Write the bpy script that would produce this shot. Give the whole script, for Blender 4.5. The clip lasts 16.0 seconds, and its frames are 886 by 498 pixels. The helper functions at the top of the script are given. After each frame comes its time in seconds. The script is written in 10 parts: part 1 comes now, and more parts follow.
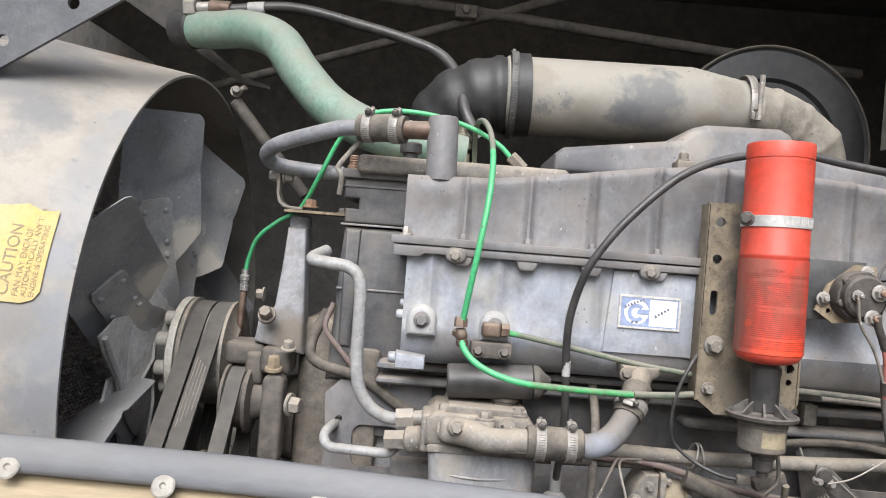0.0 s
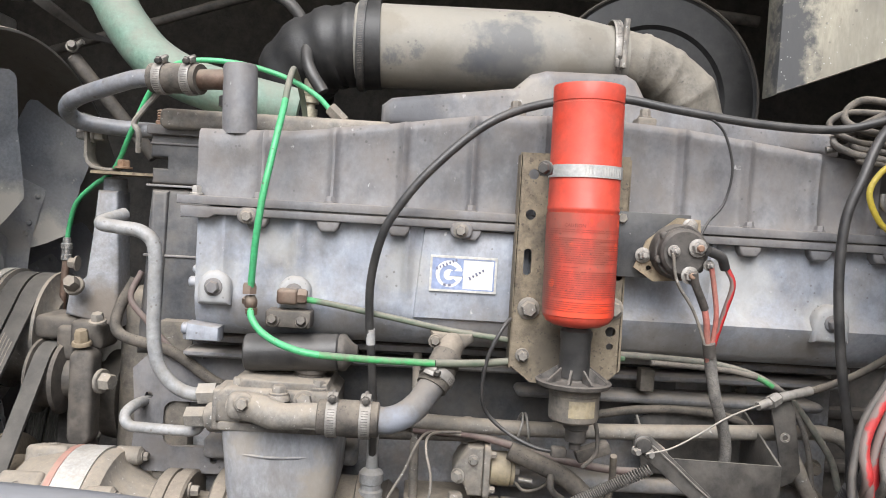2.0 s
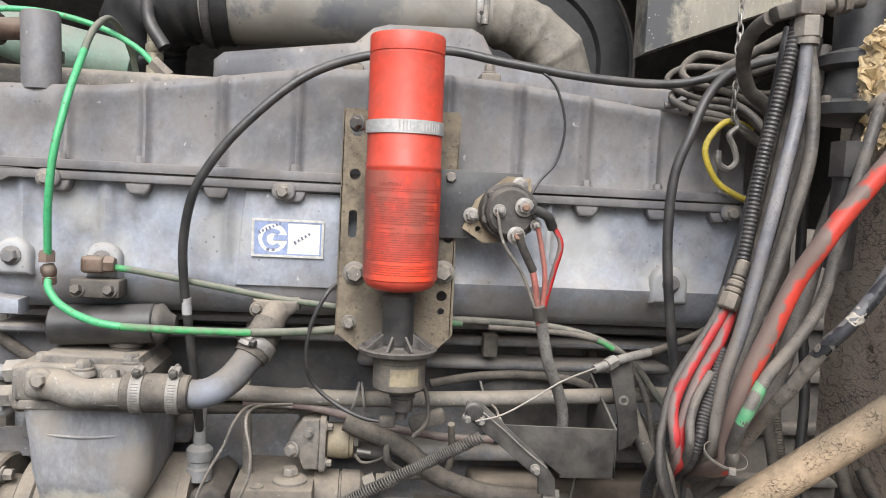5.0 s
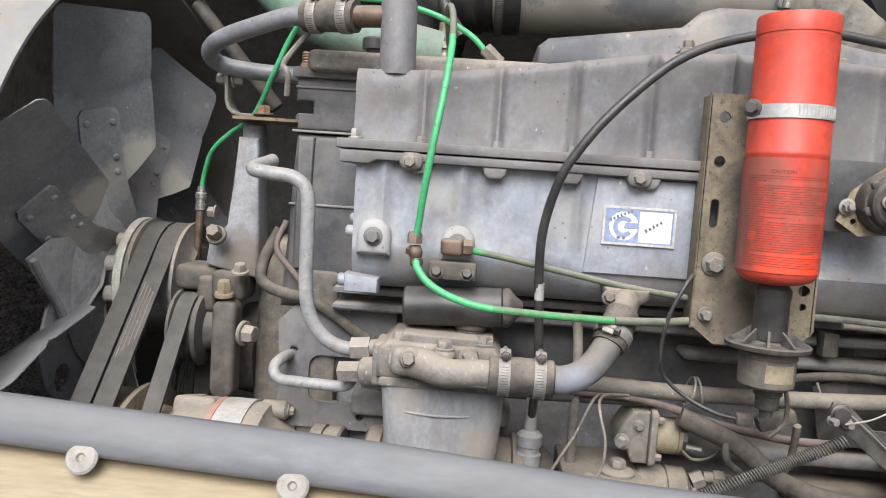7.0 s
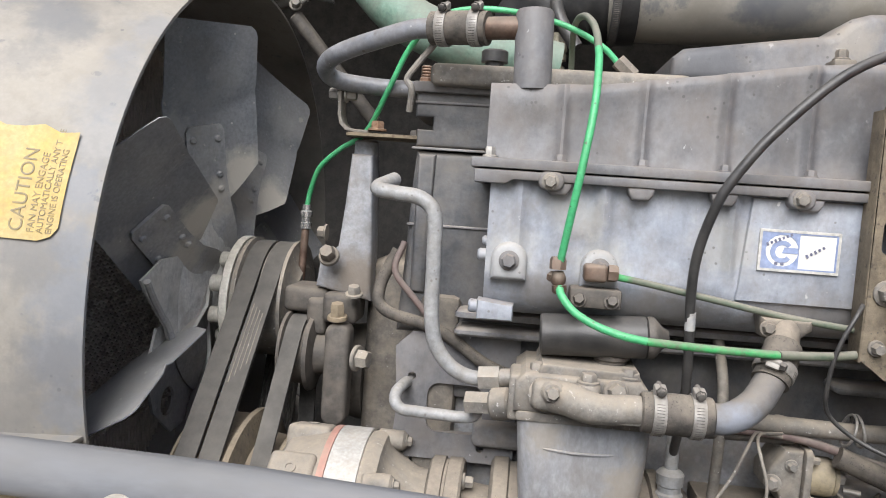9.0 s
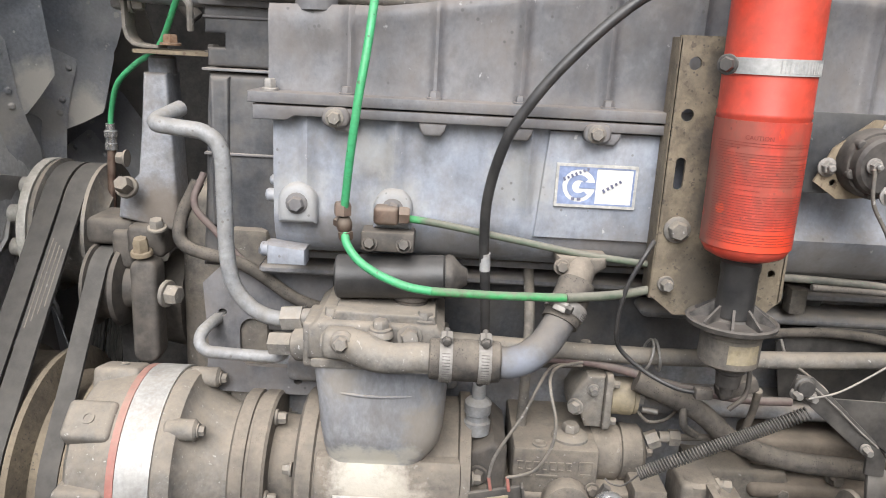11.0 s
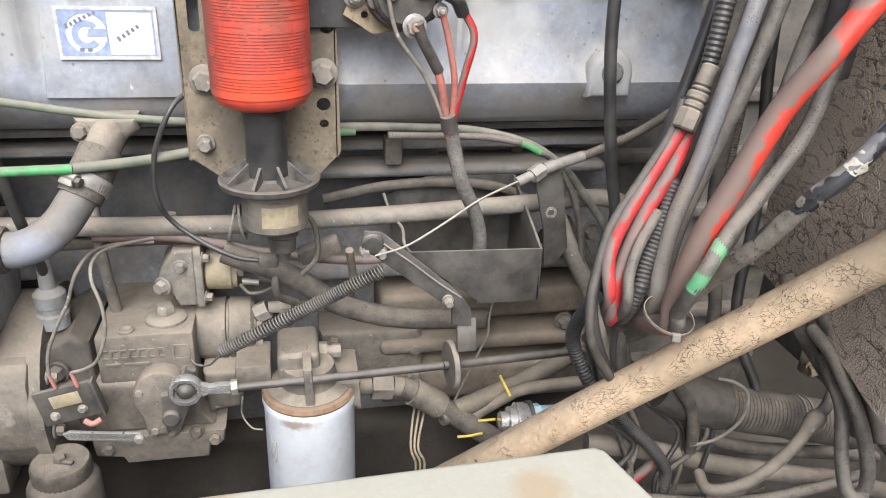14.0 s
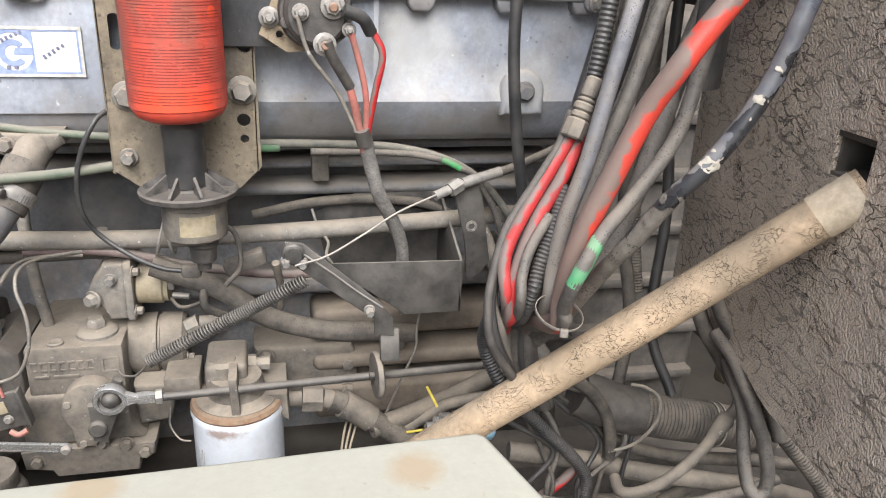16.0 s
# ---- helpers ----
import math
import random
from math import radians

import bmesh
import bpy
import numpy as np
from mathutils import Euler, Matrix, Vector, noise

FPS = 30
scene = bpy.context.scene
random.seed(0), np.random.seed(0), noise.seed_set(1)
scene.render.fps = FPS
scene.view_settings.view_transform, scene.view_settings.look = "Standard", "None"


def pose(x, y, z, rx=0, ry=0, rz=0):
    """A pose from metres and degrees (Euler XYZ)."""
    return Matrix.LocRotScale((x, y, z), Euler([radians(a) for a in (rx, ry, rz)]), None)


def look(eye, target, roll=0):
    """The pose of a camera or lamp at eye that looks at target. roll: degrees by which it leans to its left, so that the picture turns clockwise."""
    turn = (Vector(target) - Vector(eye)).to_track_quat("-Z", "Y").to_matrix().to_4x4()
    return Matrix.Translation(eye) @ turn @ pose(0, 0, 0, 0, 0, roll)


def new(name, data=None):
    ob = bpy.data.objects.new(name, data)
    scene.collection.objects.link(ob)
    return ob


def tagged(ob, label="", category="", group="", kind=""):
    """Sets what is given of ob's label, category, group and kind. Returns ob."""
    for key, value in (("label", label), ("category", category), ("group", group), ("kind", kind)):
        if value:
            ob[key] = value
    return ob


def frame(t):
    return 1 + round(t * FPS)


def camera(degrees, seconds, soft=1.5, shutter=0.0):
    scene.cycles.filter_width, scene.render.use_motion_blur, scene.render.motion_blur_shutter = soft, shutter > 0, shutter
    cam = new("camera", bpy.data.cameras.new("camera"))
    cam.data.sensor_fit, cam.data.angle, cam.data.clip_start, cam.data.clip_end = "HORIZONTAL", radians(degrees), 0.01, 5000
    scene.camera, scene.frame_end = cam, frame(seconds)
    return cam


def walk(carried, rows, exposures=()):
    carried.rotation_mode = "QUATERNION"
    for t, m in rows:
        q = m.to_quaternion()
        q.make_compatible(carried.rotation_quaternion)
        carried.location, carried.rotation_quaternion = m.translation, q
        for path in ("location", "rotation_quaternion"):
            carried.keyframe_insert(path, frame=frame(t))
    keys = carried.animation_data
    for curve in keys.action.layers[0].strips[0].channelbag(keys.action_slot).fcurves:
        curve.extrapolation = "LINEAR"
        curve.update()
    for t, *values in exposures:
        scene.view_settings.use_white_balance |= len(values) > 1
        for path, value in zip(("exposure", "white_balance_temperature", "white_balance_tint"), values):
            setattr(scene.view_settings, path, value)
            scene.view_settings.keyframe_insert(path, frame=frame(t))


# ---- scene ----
cam = camera(59.9, 16.0, 1.0)
METRES, EYE, TILT, LEAN, TURN = 1.4, 1.35, 0.0, -4.5, 0.0
ROWS = [
    (0.0, 0.0, 0.0, 0.0, 0.0, 0.0, -0.0),
    (0.5, 0.0252, 0.0096, -0.0072, -0.33, -0.5, 0.24),
    (1.0, 0.0796, 0.018, -0.007, -0.68, -1.02, 0.48),
    (1.5, 0.1162, 0.0351, -0.0058, -0.9, -1.62, 0.73),
    (2.0, 0.1592, 0.0564, -0.01, -1.12, -2.35, 1.09),
    (2.5, 0.2232, 0.0632, -0.0149, -1.68, -3.01, 1.5),
    (3.0, 0.2671, 0.0724, -0.0181, -2.87, -3.6, 1.74),
    (3.2, 0.2788, 0.0767, -0.02, -3.68, -3.77, 1.75),
    (4.25, 0.297, 0.0805, -0.0215, -5.9, -4.25, 1.66),
    (5.3, 0.2236, 0.0838, -0.0224, -4.57, -4.6, 1.45),
    (5.5, 0.2032, 0.0838, -0.024, -3.74, -4.52, 1.39),
    (6.0, 0.1528, 0.0833, -0.0246, -1.37, -4.63, 1.13),
    (6.5, 0.1082, 0.0869, -0.0241, 1.1, -4.72, 0.87),
    (7.0, 0.0693, 0.0956, -0.0243, 3.18, -4.76, 0.57),
    (7.5, 0.0269, 0.1101, -0.0222, 4.64, -4.68, 0.33),
    (8.0, 0.0033, 0.12, -0.0161, 5.34, -4.31, 0.16),
    (8.2, 0.003, 0.1259, -0.0144, 5.8, -4.19, 0.1),
    (9.3, -0.008, 0.1255, -0.014, 6.2, -4.1, 0.6),
    (10.3, 0.0147, 0.1262, -0.0154, 4.26, -6.17, 1.22),
    (10.5, 0.0357, 0.1387, 0.0006, 3.38, -9.5, 1.33),
    (11.0, 0.0904, 0.1732, 0.0409, 0.63, -15.04, 1.5),
    (11.5, 0.1479, 0.2138, 0.0431, -0.33, -19.35, 2.1),
    (12.0, 0.1888, 0.227, 0.038, -1.93, -22.3, 2.18),
    (12.5, 0.2259, 0.2263, 0.0299, -4.32, -23.74, 2.21),
    (13.0, 0.255, 0.2247, 0.0243, -6.62, -24.56, 2.33),
    (13.5, 0.2764, 0.2207, 0.0166, -8.85, -25.06, 2.4),
    (14.0, 0.2976, 0.2113, 0.012, -10.71, -25.37, 2.43),
    (14.5, 0.3203, 0.1983, 0.0052, -11.99, -25.32, 2.42),
    (15.0, 0.3359, 0.1875, 0.0012, -12.53, -24.81, 2.38),
    (15.5, 0.3432, 0.1807, -0.0005, -12.48, -23.85, 2.29),
    (16.0, 0.3348, 0.1777, 0.0004, -11.98, -22.47, 2.2),
]
walk(cam, [(t, pose(0, 0, EYE, TILT, LEAN, TURN) @ pose(METRES * x, METRES * y, METRES * z, 90 + pitch, roll, yaw)) for t, x, y, z, yaw, pitch, roll in ROWS],
     ((0.0, 0.74), (1.5, 0.73), (3.0, 0.68), (6.0, 0.63), (7.5, 0.62), (11.0, 0.59), (12.0, 0.64), (13.0, 0.80), (14.5, 0.97), (16.0, 0.95)))

# ---- light ----
world = bpy.data.worlds.new("sky")
scene.world = world
world.use_nodes = True
wn = world.node_tree.nodes
sky = wn.new("ShaderNodeTexSky")
sky.sky_type, sky.sun_disc = "NISHITA", False
sky.sun_elevation, sky.sun_rotation = radians(50), radians(188)
sky.air_density, sky.dust_density, sky.ozone_density = 1.0, 4.0, 1.0
world.node_tree.links.new(sky.outputs["Color"], wn["Background"].inputs["Color"])
wn["Background"].inputs["Strength"].default_value = 0.12
sun = new("sun", bpy.data.lights.new("sun", "SUN"))
sun.data.energy, sun.data.angle, sun.data.color = 3.6, radians(45), (0.93, 0.965, 1.0)
sun.matrix_world = look((-0.5, -3.4, 5.6), (0.1, 1.0, 1.2))


# ---- materials ----
def rgba(c):
    return (c[0], c[1], c[2], 1.0)


def surf(name, base, alt, dust=(0.33, 0.28, 0.22), dusty=0.35, rough=0.6, metal=0.0, scale=14.0, fine=220.0,
         bump=0.4, wear=None, wear_amount=0.0, coat=0.0, stretch=(1, 1, 1), edge=(0.36, 0.64), grain=0.5, grime=0.45, rubbed=0.4, mottle=None):
    """A procedural surface: two paint tones, fine grain, dust that lies thicker on upward faces, and worn spots."""
    m = bpy.data.materials.new(name)
    m.use_nodes = True
    t = m.node_tree
    n, bs = t.nodes, t.nodes["Principled BSDF"]

    def node(kind, **values):
        x = n.new(kind)
        for key, value in values.items():
            x.inputs[key].default_value = value
        return x

    def mixed(fac, a, b):
        x = n.new("ShaderNodeMix")
        x.data_type = "RGBA"
        t.links.new(fac, x.inputs[0])
        for i, c in ((6, a), (7, b)):
            if isinstance(c, tuple):
                x.inputs[i].default_value = rgba(c)
            else:
                t.links.new(c, x.inputs[i])
        return x.outputs[2]

    def span(value, lo, hi, a=0.0, b=1.0):
        x = n.new("ShaderNodeMapRange")
        t.links.new(value, x.inputs[0])
        for i, v in ((1, lo), (2, hi), (3, a), (4, b)):
            x.inputs[i].default_value = v
        return x.outputs[0]

    def maths(op, a, b):
        x = n.new("ShaderNodeMath")
        x.operation, x.use_clamp = op, True
        for i, v in ((0, a), (1, b)):
            if isinstance(v, (int, float)):
                x.inputs[i].default_value = v
            else:
                t.links.new(v, x.inputs[i])
        return x.outputs[0]

    geo = n.new("ShaderNodeNewGeometry")
    mp = n.new("ShaderNodeMapping")
    mp.inputs["Scale"].default_value = stretch
    t.links.new(geo.outputs["Position"], mp.inputs["Vector"])

    def noisy(s, detail=5.0):
        x = node("ShaderNodeTexNoise", Scale=s, Detail=detail, Roughness=0.6)
        t.links.new(mp.outputs["Vector"], x.inputs["Vector"])
        return x.outputs["Fac"]

    large, small, patch, spots = noisy(scale), noisy(fine, 3.0), noisy(scale * 2.3), noisy(scale * 7.0)
    color = mixed(span(large, *edge), base, alt)
    color = mixed(span(small, 0.3, 0.7, 0.0, grain), color, tuple(v * 0.5 for v in base))
    mottle = min(0.42, grime * 0.9) if mottle is None else mottle
    if mottle:
        blot = noisy(scale * 3.7 + 22.0, 7.0)
        color = mixed(span(blot, 0.50, 0.66, 0.0, mottle), color, tuple(v * 0.55 for v in base))
        color = mixed(span(blot, 0.44, 0.30, 0.0, mottle * 0.7), color, tuple(min(0.8, v * 1.35) for v in alt))
    if rubbed:
        color = mixed(maths("MULTIPLY", span(geo.outputs["Pointiness"], 0.57, 0.72, 0.0, rubbed), span(patch, 0.35, 0.6)), color, tuple(min(0.75, v * 1.5 + 0.06) for v in alt))
    if grime:
        dirt = noisy(scale * 1.7 + 3.0, 8.0)
        color = mixed(span(dirt, 0.52, 0.72, 0.0, grime), color, tuple(v * 0.28 for v in dust))
    if wear:
        color = mixed(maths("MULTIPLY", span(spots, 0.66 - 0.2 * wear_amount, 0.70 - 0.2 * wear_amount), 0.85), color, wear)
    up = n.new("ShaderNodeSeparateXYZ")
    t.links.new(geo.outputs["Normal"], up.inputs[0])
    lies = span(up.outputs[2], 0.1, 0.9, 0.0, dusty * 1.3)
    veil = span(patch, 0.38, 0.68, 0.0, dusty)
    fac = maths("MULTIPLY", maths("ADD", lies, veil), span(small, 0.2, 0.7, 0.65, 1.0))
    color = mixed(fac, color, dust)
    t.links.new(color, bs.inputs["Base Color"])
    t.links.new(span(fac, 0.0, 0.8, rough, 0.92), bs.inputs["Roughness"])
    bs.inputs["Metallic"].default_value = metal
    if metal > 0:
        t.links.new(span(fac, 0.0, 0.7, metal, 0.0), bs.inputs["Metallic"])
    if coat:
        bs.inputs["Coat Weight"].default_value, bs.inputs["Coat Roughness"].default_value = coat, 0.2
    if bump:
        b = node("ShaderNodeBump", Strength=bump, Distance=0.0012)
        t.links.new(maths("ADD", maths("MULTIPLY", small, 0.5), maths("MULTIPLY", spots, 0.6)), b.inputs["Height"])
        t.links.new(b.outputs["Normal"], bs.inputs["Normal"])
    return m


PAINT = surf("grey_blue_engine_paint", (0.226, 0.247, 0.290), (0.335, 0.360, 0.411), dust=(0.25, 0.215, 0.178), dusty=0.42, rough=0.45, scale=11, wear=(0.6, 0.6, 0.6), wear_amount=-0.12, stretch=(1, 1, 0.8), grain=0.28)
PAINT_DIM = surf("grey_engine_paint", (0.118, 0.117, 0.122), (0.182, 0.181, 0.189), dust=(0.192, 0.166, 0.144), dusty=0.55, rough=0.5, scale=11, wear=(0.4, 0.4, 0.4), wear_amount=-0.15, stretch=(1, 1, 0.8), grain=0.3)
BLOCK = surf("dusty_block", (0.165, 0.168, 0.180), (0.27, 0.273, 0.288), dust=(0.33, 0.282, 0.23), dusty=0.45, rough=0.7, rubbed=0.1)
CAST = surf("dusty_cast_iron", (0.083, 0.075, 0.066), (0.160, 0.142, 0.121), dust=(0.262, 0.221, 0.175), dusty=0.55, rough=0.7, scale=20, bump=0.6, wear=(0.26, 0.25, 0.235), wear_amount=0.0)
CAST_PALE = surf("pale_cast_aluminium", (0.140, 0.130, 0.118), (0.245, 0.228, 0.204), dust=(0.298, 0.253, 0.199), dusty=0.5, rough=0.6, scale=24, bump=0.5, wear=(0.48, 0.47, 0.45), wear_amount=0.06)
STEEL = surf("bare_steel", (0.30, 0.285, 0.27), (0.38, 0.365, 0.34), dusty=0.4, rough=0.4, metal=0.7)
CHROME = surf("bright_steel", (0.66, 0.65, 0.64), (0.74, 0.73, 0.71), dusty=0.10, rough=0.17, metal=0.85, bump=0.05, grime=0.12, rubbed=0)
BRASS = surf("brass_fitting", (0.10, 0.060, 0.045), (0.165, 0.105, 0.078), dusty=0.3, rough=0.5, metal=0.5)
BRASSPALE = surf("pale_brass", (0.38, 0.34, 0.24), (0.48, 0.44, 0.34), dusty=0.3, rough=0.4, metal=0.5, scale=40)
RUST = surf("rusty_tan_steel", (0.16, 0.125, 0.085), (0.27, 0.215, 0.14), dust=(0.25, 0.20, 0.14), dusty=0.4, rough=0.8, wear=(0.09, 0.06, 0.04), wear_amount=0.3, bump=0.5)
RUBBER = surf("black_rubber", (0.022, 0.022, 0.023), (0.035, 0.034, 0.034), dust=(0.17, 0.155, 0.14), dusty=0.22, rough=0.36, rubbed=0.1)
SOOT = surf("sooty_black", (0.011, 0.011, 0.012), (0.022, 0.022, 0.023), dust=(0.105, 0.098, 0.090), dusty=0.15, rough=0.5, scale=18, rubbed=0.1)
RUBBER_DUST = surf("dusty_rubber", (0.042, 0.038, 0.034), (0.086, 0.075, 0.066), dust=(0.205, 0.175, 0.141), dusty=0.5, rough=0.75, scale=26, bump=0.7, rubbed=0.1)
BELT = surf("worn_belt_rubber", (0.045, 0.043, 0.041), (0.072, 0.068, 0.064), dust=(0.135, 0.122, 0.105), dusty=0.35, rough=0.85)
RED = surf("red_can_paint", (0.56, 0.050, 0.027), (0.62, 0.062, 0.033), dust=(0.30, 0.085, 0.06), dusty=0.4, rough=0.45, fine=120, bump=0.08, coat=0.1, grime=0.25, rubbed=0.2)
RED_DUSTY = surf("dusty_red_label", (0.50, 0.05, 0.03), (0.62, 0.05, 0.025), dust=(0.24, 0.085, 0.06), dusty=0.6, rough=0.55, scale=14, fine=120, bump=0.08, stretch=(1, 1, 0.5), wear=(0.70, 0.05, 0.015), wear_amount=0.05, grime=0.3, rubbed=0)
GREEN = surf("green_hose", (0.055, 0.38, 0.15), (0.085, 0.47, 0.21), dust=(0.17, 0.26, 0.16), dusty=0.2, rough=0.4, bump=0.08, wear=(0.08, 0.10, 0.06), wear_amount=0.04, grime=0.12, rubbed=0)
GREEN_OLD = surf("soiled_green_hose", (0.075, 0.115, 0.075), (0.125, 0.14, 0.10), dust=(0.21, 0.195, 0.16), dusty=0.6, rough=0.6)
GREEN_PIPE = surf("pale_green_paint", (0.135, 0.225, 0.175), (0.175, 0.27, 0.21), dust=(0.21, 0.215, 0.18), dusty=0.55, rough=0.5)
INTAKE = surf("dusty_aluminised_tube", (0.25, 0.234, 0.204), (0.20, 0.19, 0.17), dust=(0.28, 0.255, 0.212), dusty=0.4, rough=0.6, scale=9, wear=(0.24, 0.23, 0.21), wear_amount=0.06, bump=0.15, grain=0.2, grime=0.12, rubbed=0)
INTAKE_SPOTS = (((0.335, 1.31, 1.632), 0.055), ((0.30, 1.31, 1.605), 0.03), ((0.285, 1.305, 1.60), 0.026), ((0.155, 1.305, 1.60), 0.018), ((0.19, 1.31, 1.615), 0.012))
SHROUD = surf("worn_shroud_paint", (0.285, 0.262, 0.228), (0.13, 0.13, 0.132), dust=(0.30, 0.268, 0.225), dusty=0.3, rough=0.6, scale=6, wear=(0.12, 0.12, 0.13), wear_amount=0.02, bump=0.2, edge=(0.46, 0.74), grain=0.22, grime=0.35)
BLACK = surf("black_sheet_steel", (0.030, 0.031, 0.034), (0.045, 0.046, 0.05), dust=(0.20, 0.19, 0.17), dusty=0.22, rough=0.42, wear=(0.16, 0.155, 0.15), wear_amount=-0.1)
FANBLACK = surf("fan_blade_steel", (0.170, 0.177, 0.196), (0.272, 0.280, 0.298), dust=(0.42, 0.39, 0.345), dusty=0.25, rough=0.32, scale=6, wear=(0.35, 0.33, 0.3), wear_amount=0.02, mottle=0.1)
DARK = surf("dark_bay_lining", (0.064, 0.060, 0.058), (0.102, 0.094, 0.087), dust=(0.165, 0.147, 0.126), dusty=0.35, rough=0.8, rubbed=0.1)
CREAM = surf("cream_body_paint", (0.255, 0.190, 0.105), (0.33, 0.268, 0.172), dust=(0.24, 0.19, 0.125), dusty=0.3, rough=0.45, scale=9, wear=(0.27, 0.18, 0.09), wear_amount=0.08, bump=0.05, stretch=(0.25, 1, 2.5), grime=0.3, rubbed=0.2)
PANEL = surf("pale_green_grey_panel", (0.385, 0.385, 0.325), (0.44, 0.44, 0.375), dust=(0.37, 0.35, 0.295), dusty=0.3, rough=0.6, scale=9, wear=(0.33, 0.28, 0.19), wear_amount=0.05, bump=0.2, grain=0.15, grime=0.12, rubbed=0)
SEAL = surf("grey_rubber_seal", (0.10, 0.105, 0.118), (0.145, 0.151, 0.165), dust=(0.20, 0.193, 0.186), dusty=0.35, rough=0.6, scale=9, bump=0.15, stretch=(0.3, 1, 1))


def cracked(m, scale, width, color, stretch=(1, 1, 1), depth=0.8, twist=0.6, sink=0.002):
    """Adds a net of cracks to a surface: dark along the lines, sunk in relief."""
    t, n = m.node_tree, m.node_tree.nodes
    bs = n["Principled BSDF"]
    geo, mp, nz, add, vor, rng, mix, bump = (n.new(k) for k in ("ShaderNodeNewGeometry", "ShaderNodeMapping", "ShaderNodeTexNoise", "ShaderNodeMix", "ShaderNodeTexVoronoi", "ShaderNodeMapRange", "ShaderNodeMix", "ShaderNodeBump"))
    mp.inputs["Scale"].default_value = stretch
    nz.inputs["Scale"].default_value, nz.inputs["Detail"].default_value = scale * 0.6, 5
    t.links.new(geo.outputs["Position"], mp.inputs["Vector"])
    t.links.new(mp.outputs["Vector"], nz.inputs["Vector"])
    add.data_type, add.blend_type = "RGBA", "ADD"
    add.inputs[0].default_value = twist * 1.5 / scale
    t.links.new(mp.outputs["Vector"], add.inputs[6])
    t.links.new(nz.outputs["Color"], add.inputs[7])
    vor.feature = "DISTANCE_TO_EDGE"
    vor.inputs["Scale"].default_value = scale
    t.links.new(add.outputs[2], vor.inputs["Vector"])
    patch = n.new("ShaderNodeTexNoise")
    patch.inputs["Scale"].default_value = scale * 0.22
    t.links.new(geo.outputs["Position"], patch.inputs["Vector"])
    wide = n.new("ShaderNodeMapRange")
    for i, v in ((1, 0.42), (2, 0.62), (3, 0.001), (4, width)):
        wide.inputs[i].default_value = v
    t.links.new(patch.outputs["Fac"], wide.inputs[0])
    t.links.new(vor.outputs["Distance"], rng.inputs[0])
    t.links.new(wide.outputs[0], rng.inputs[2])
    for i, v in ((1, 0.0), (3, 1.0), (4, 0.0)):
        rng.inputs[i].default_value = v
    mix.data_type = "RGBA"
    t.links.new(rng.outputs[0], mix.inputs[0])
    t.links.new(bs.inputs["Base Color"].links[0].from_socket, mix.inputs[6])
    mix.inputs[7].default_value = rgba(color)
    t.links.new(mix.outputs[2], bs.inputs["Base Color"])
    bump.invert = True
    bump.inputs["Strength"].default_value, bump.inputs["Distance"].default_value = depth, sink
    t.links.new(rng.outputs[0], bump.inputs["Height"])
    t.links.new(bs.inputs["Normal"].links[0].from_socket, bump.inputs["Normal"])
    t.links.new(bump.outputs["Normal"], bs.inputs["Normal"])
    return m


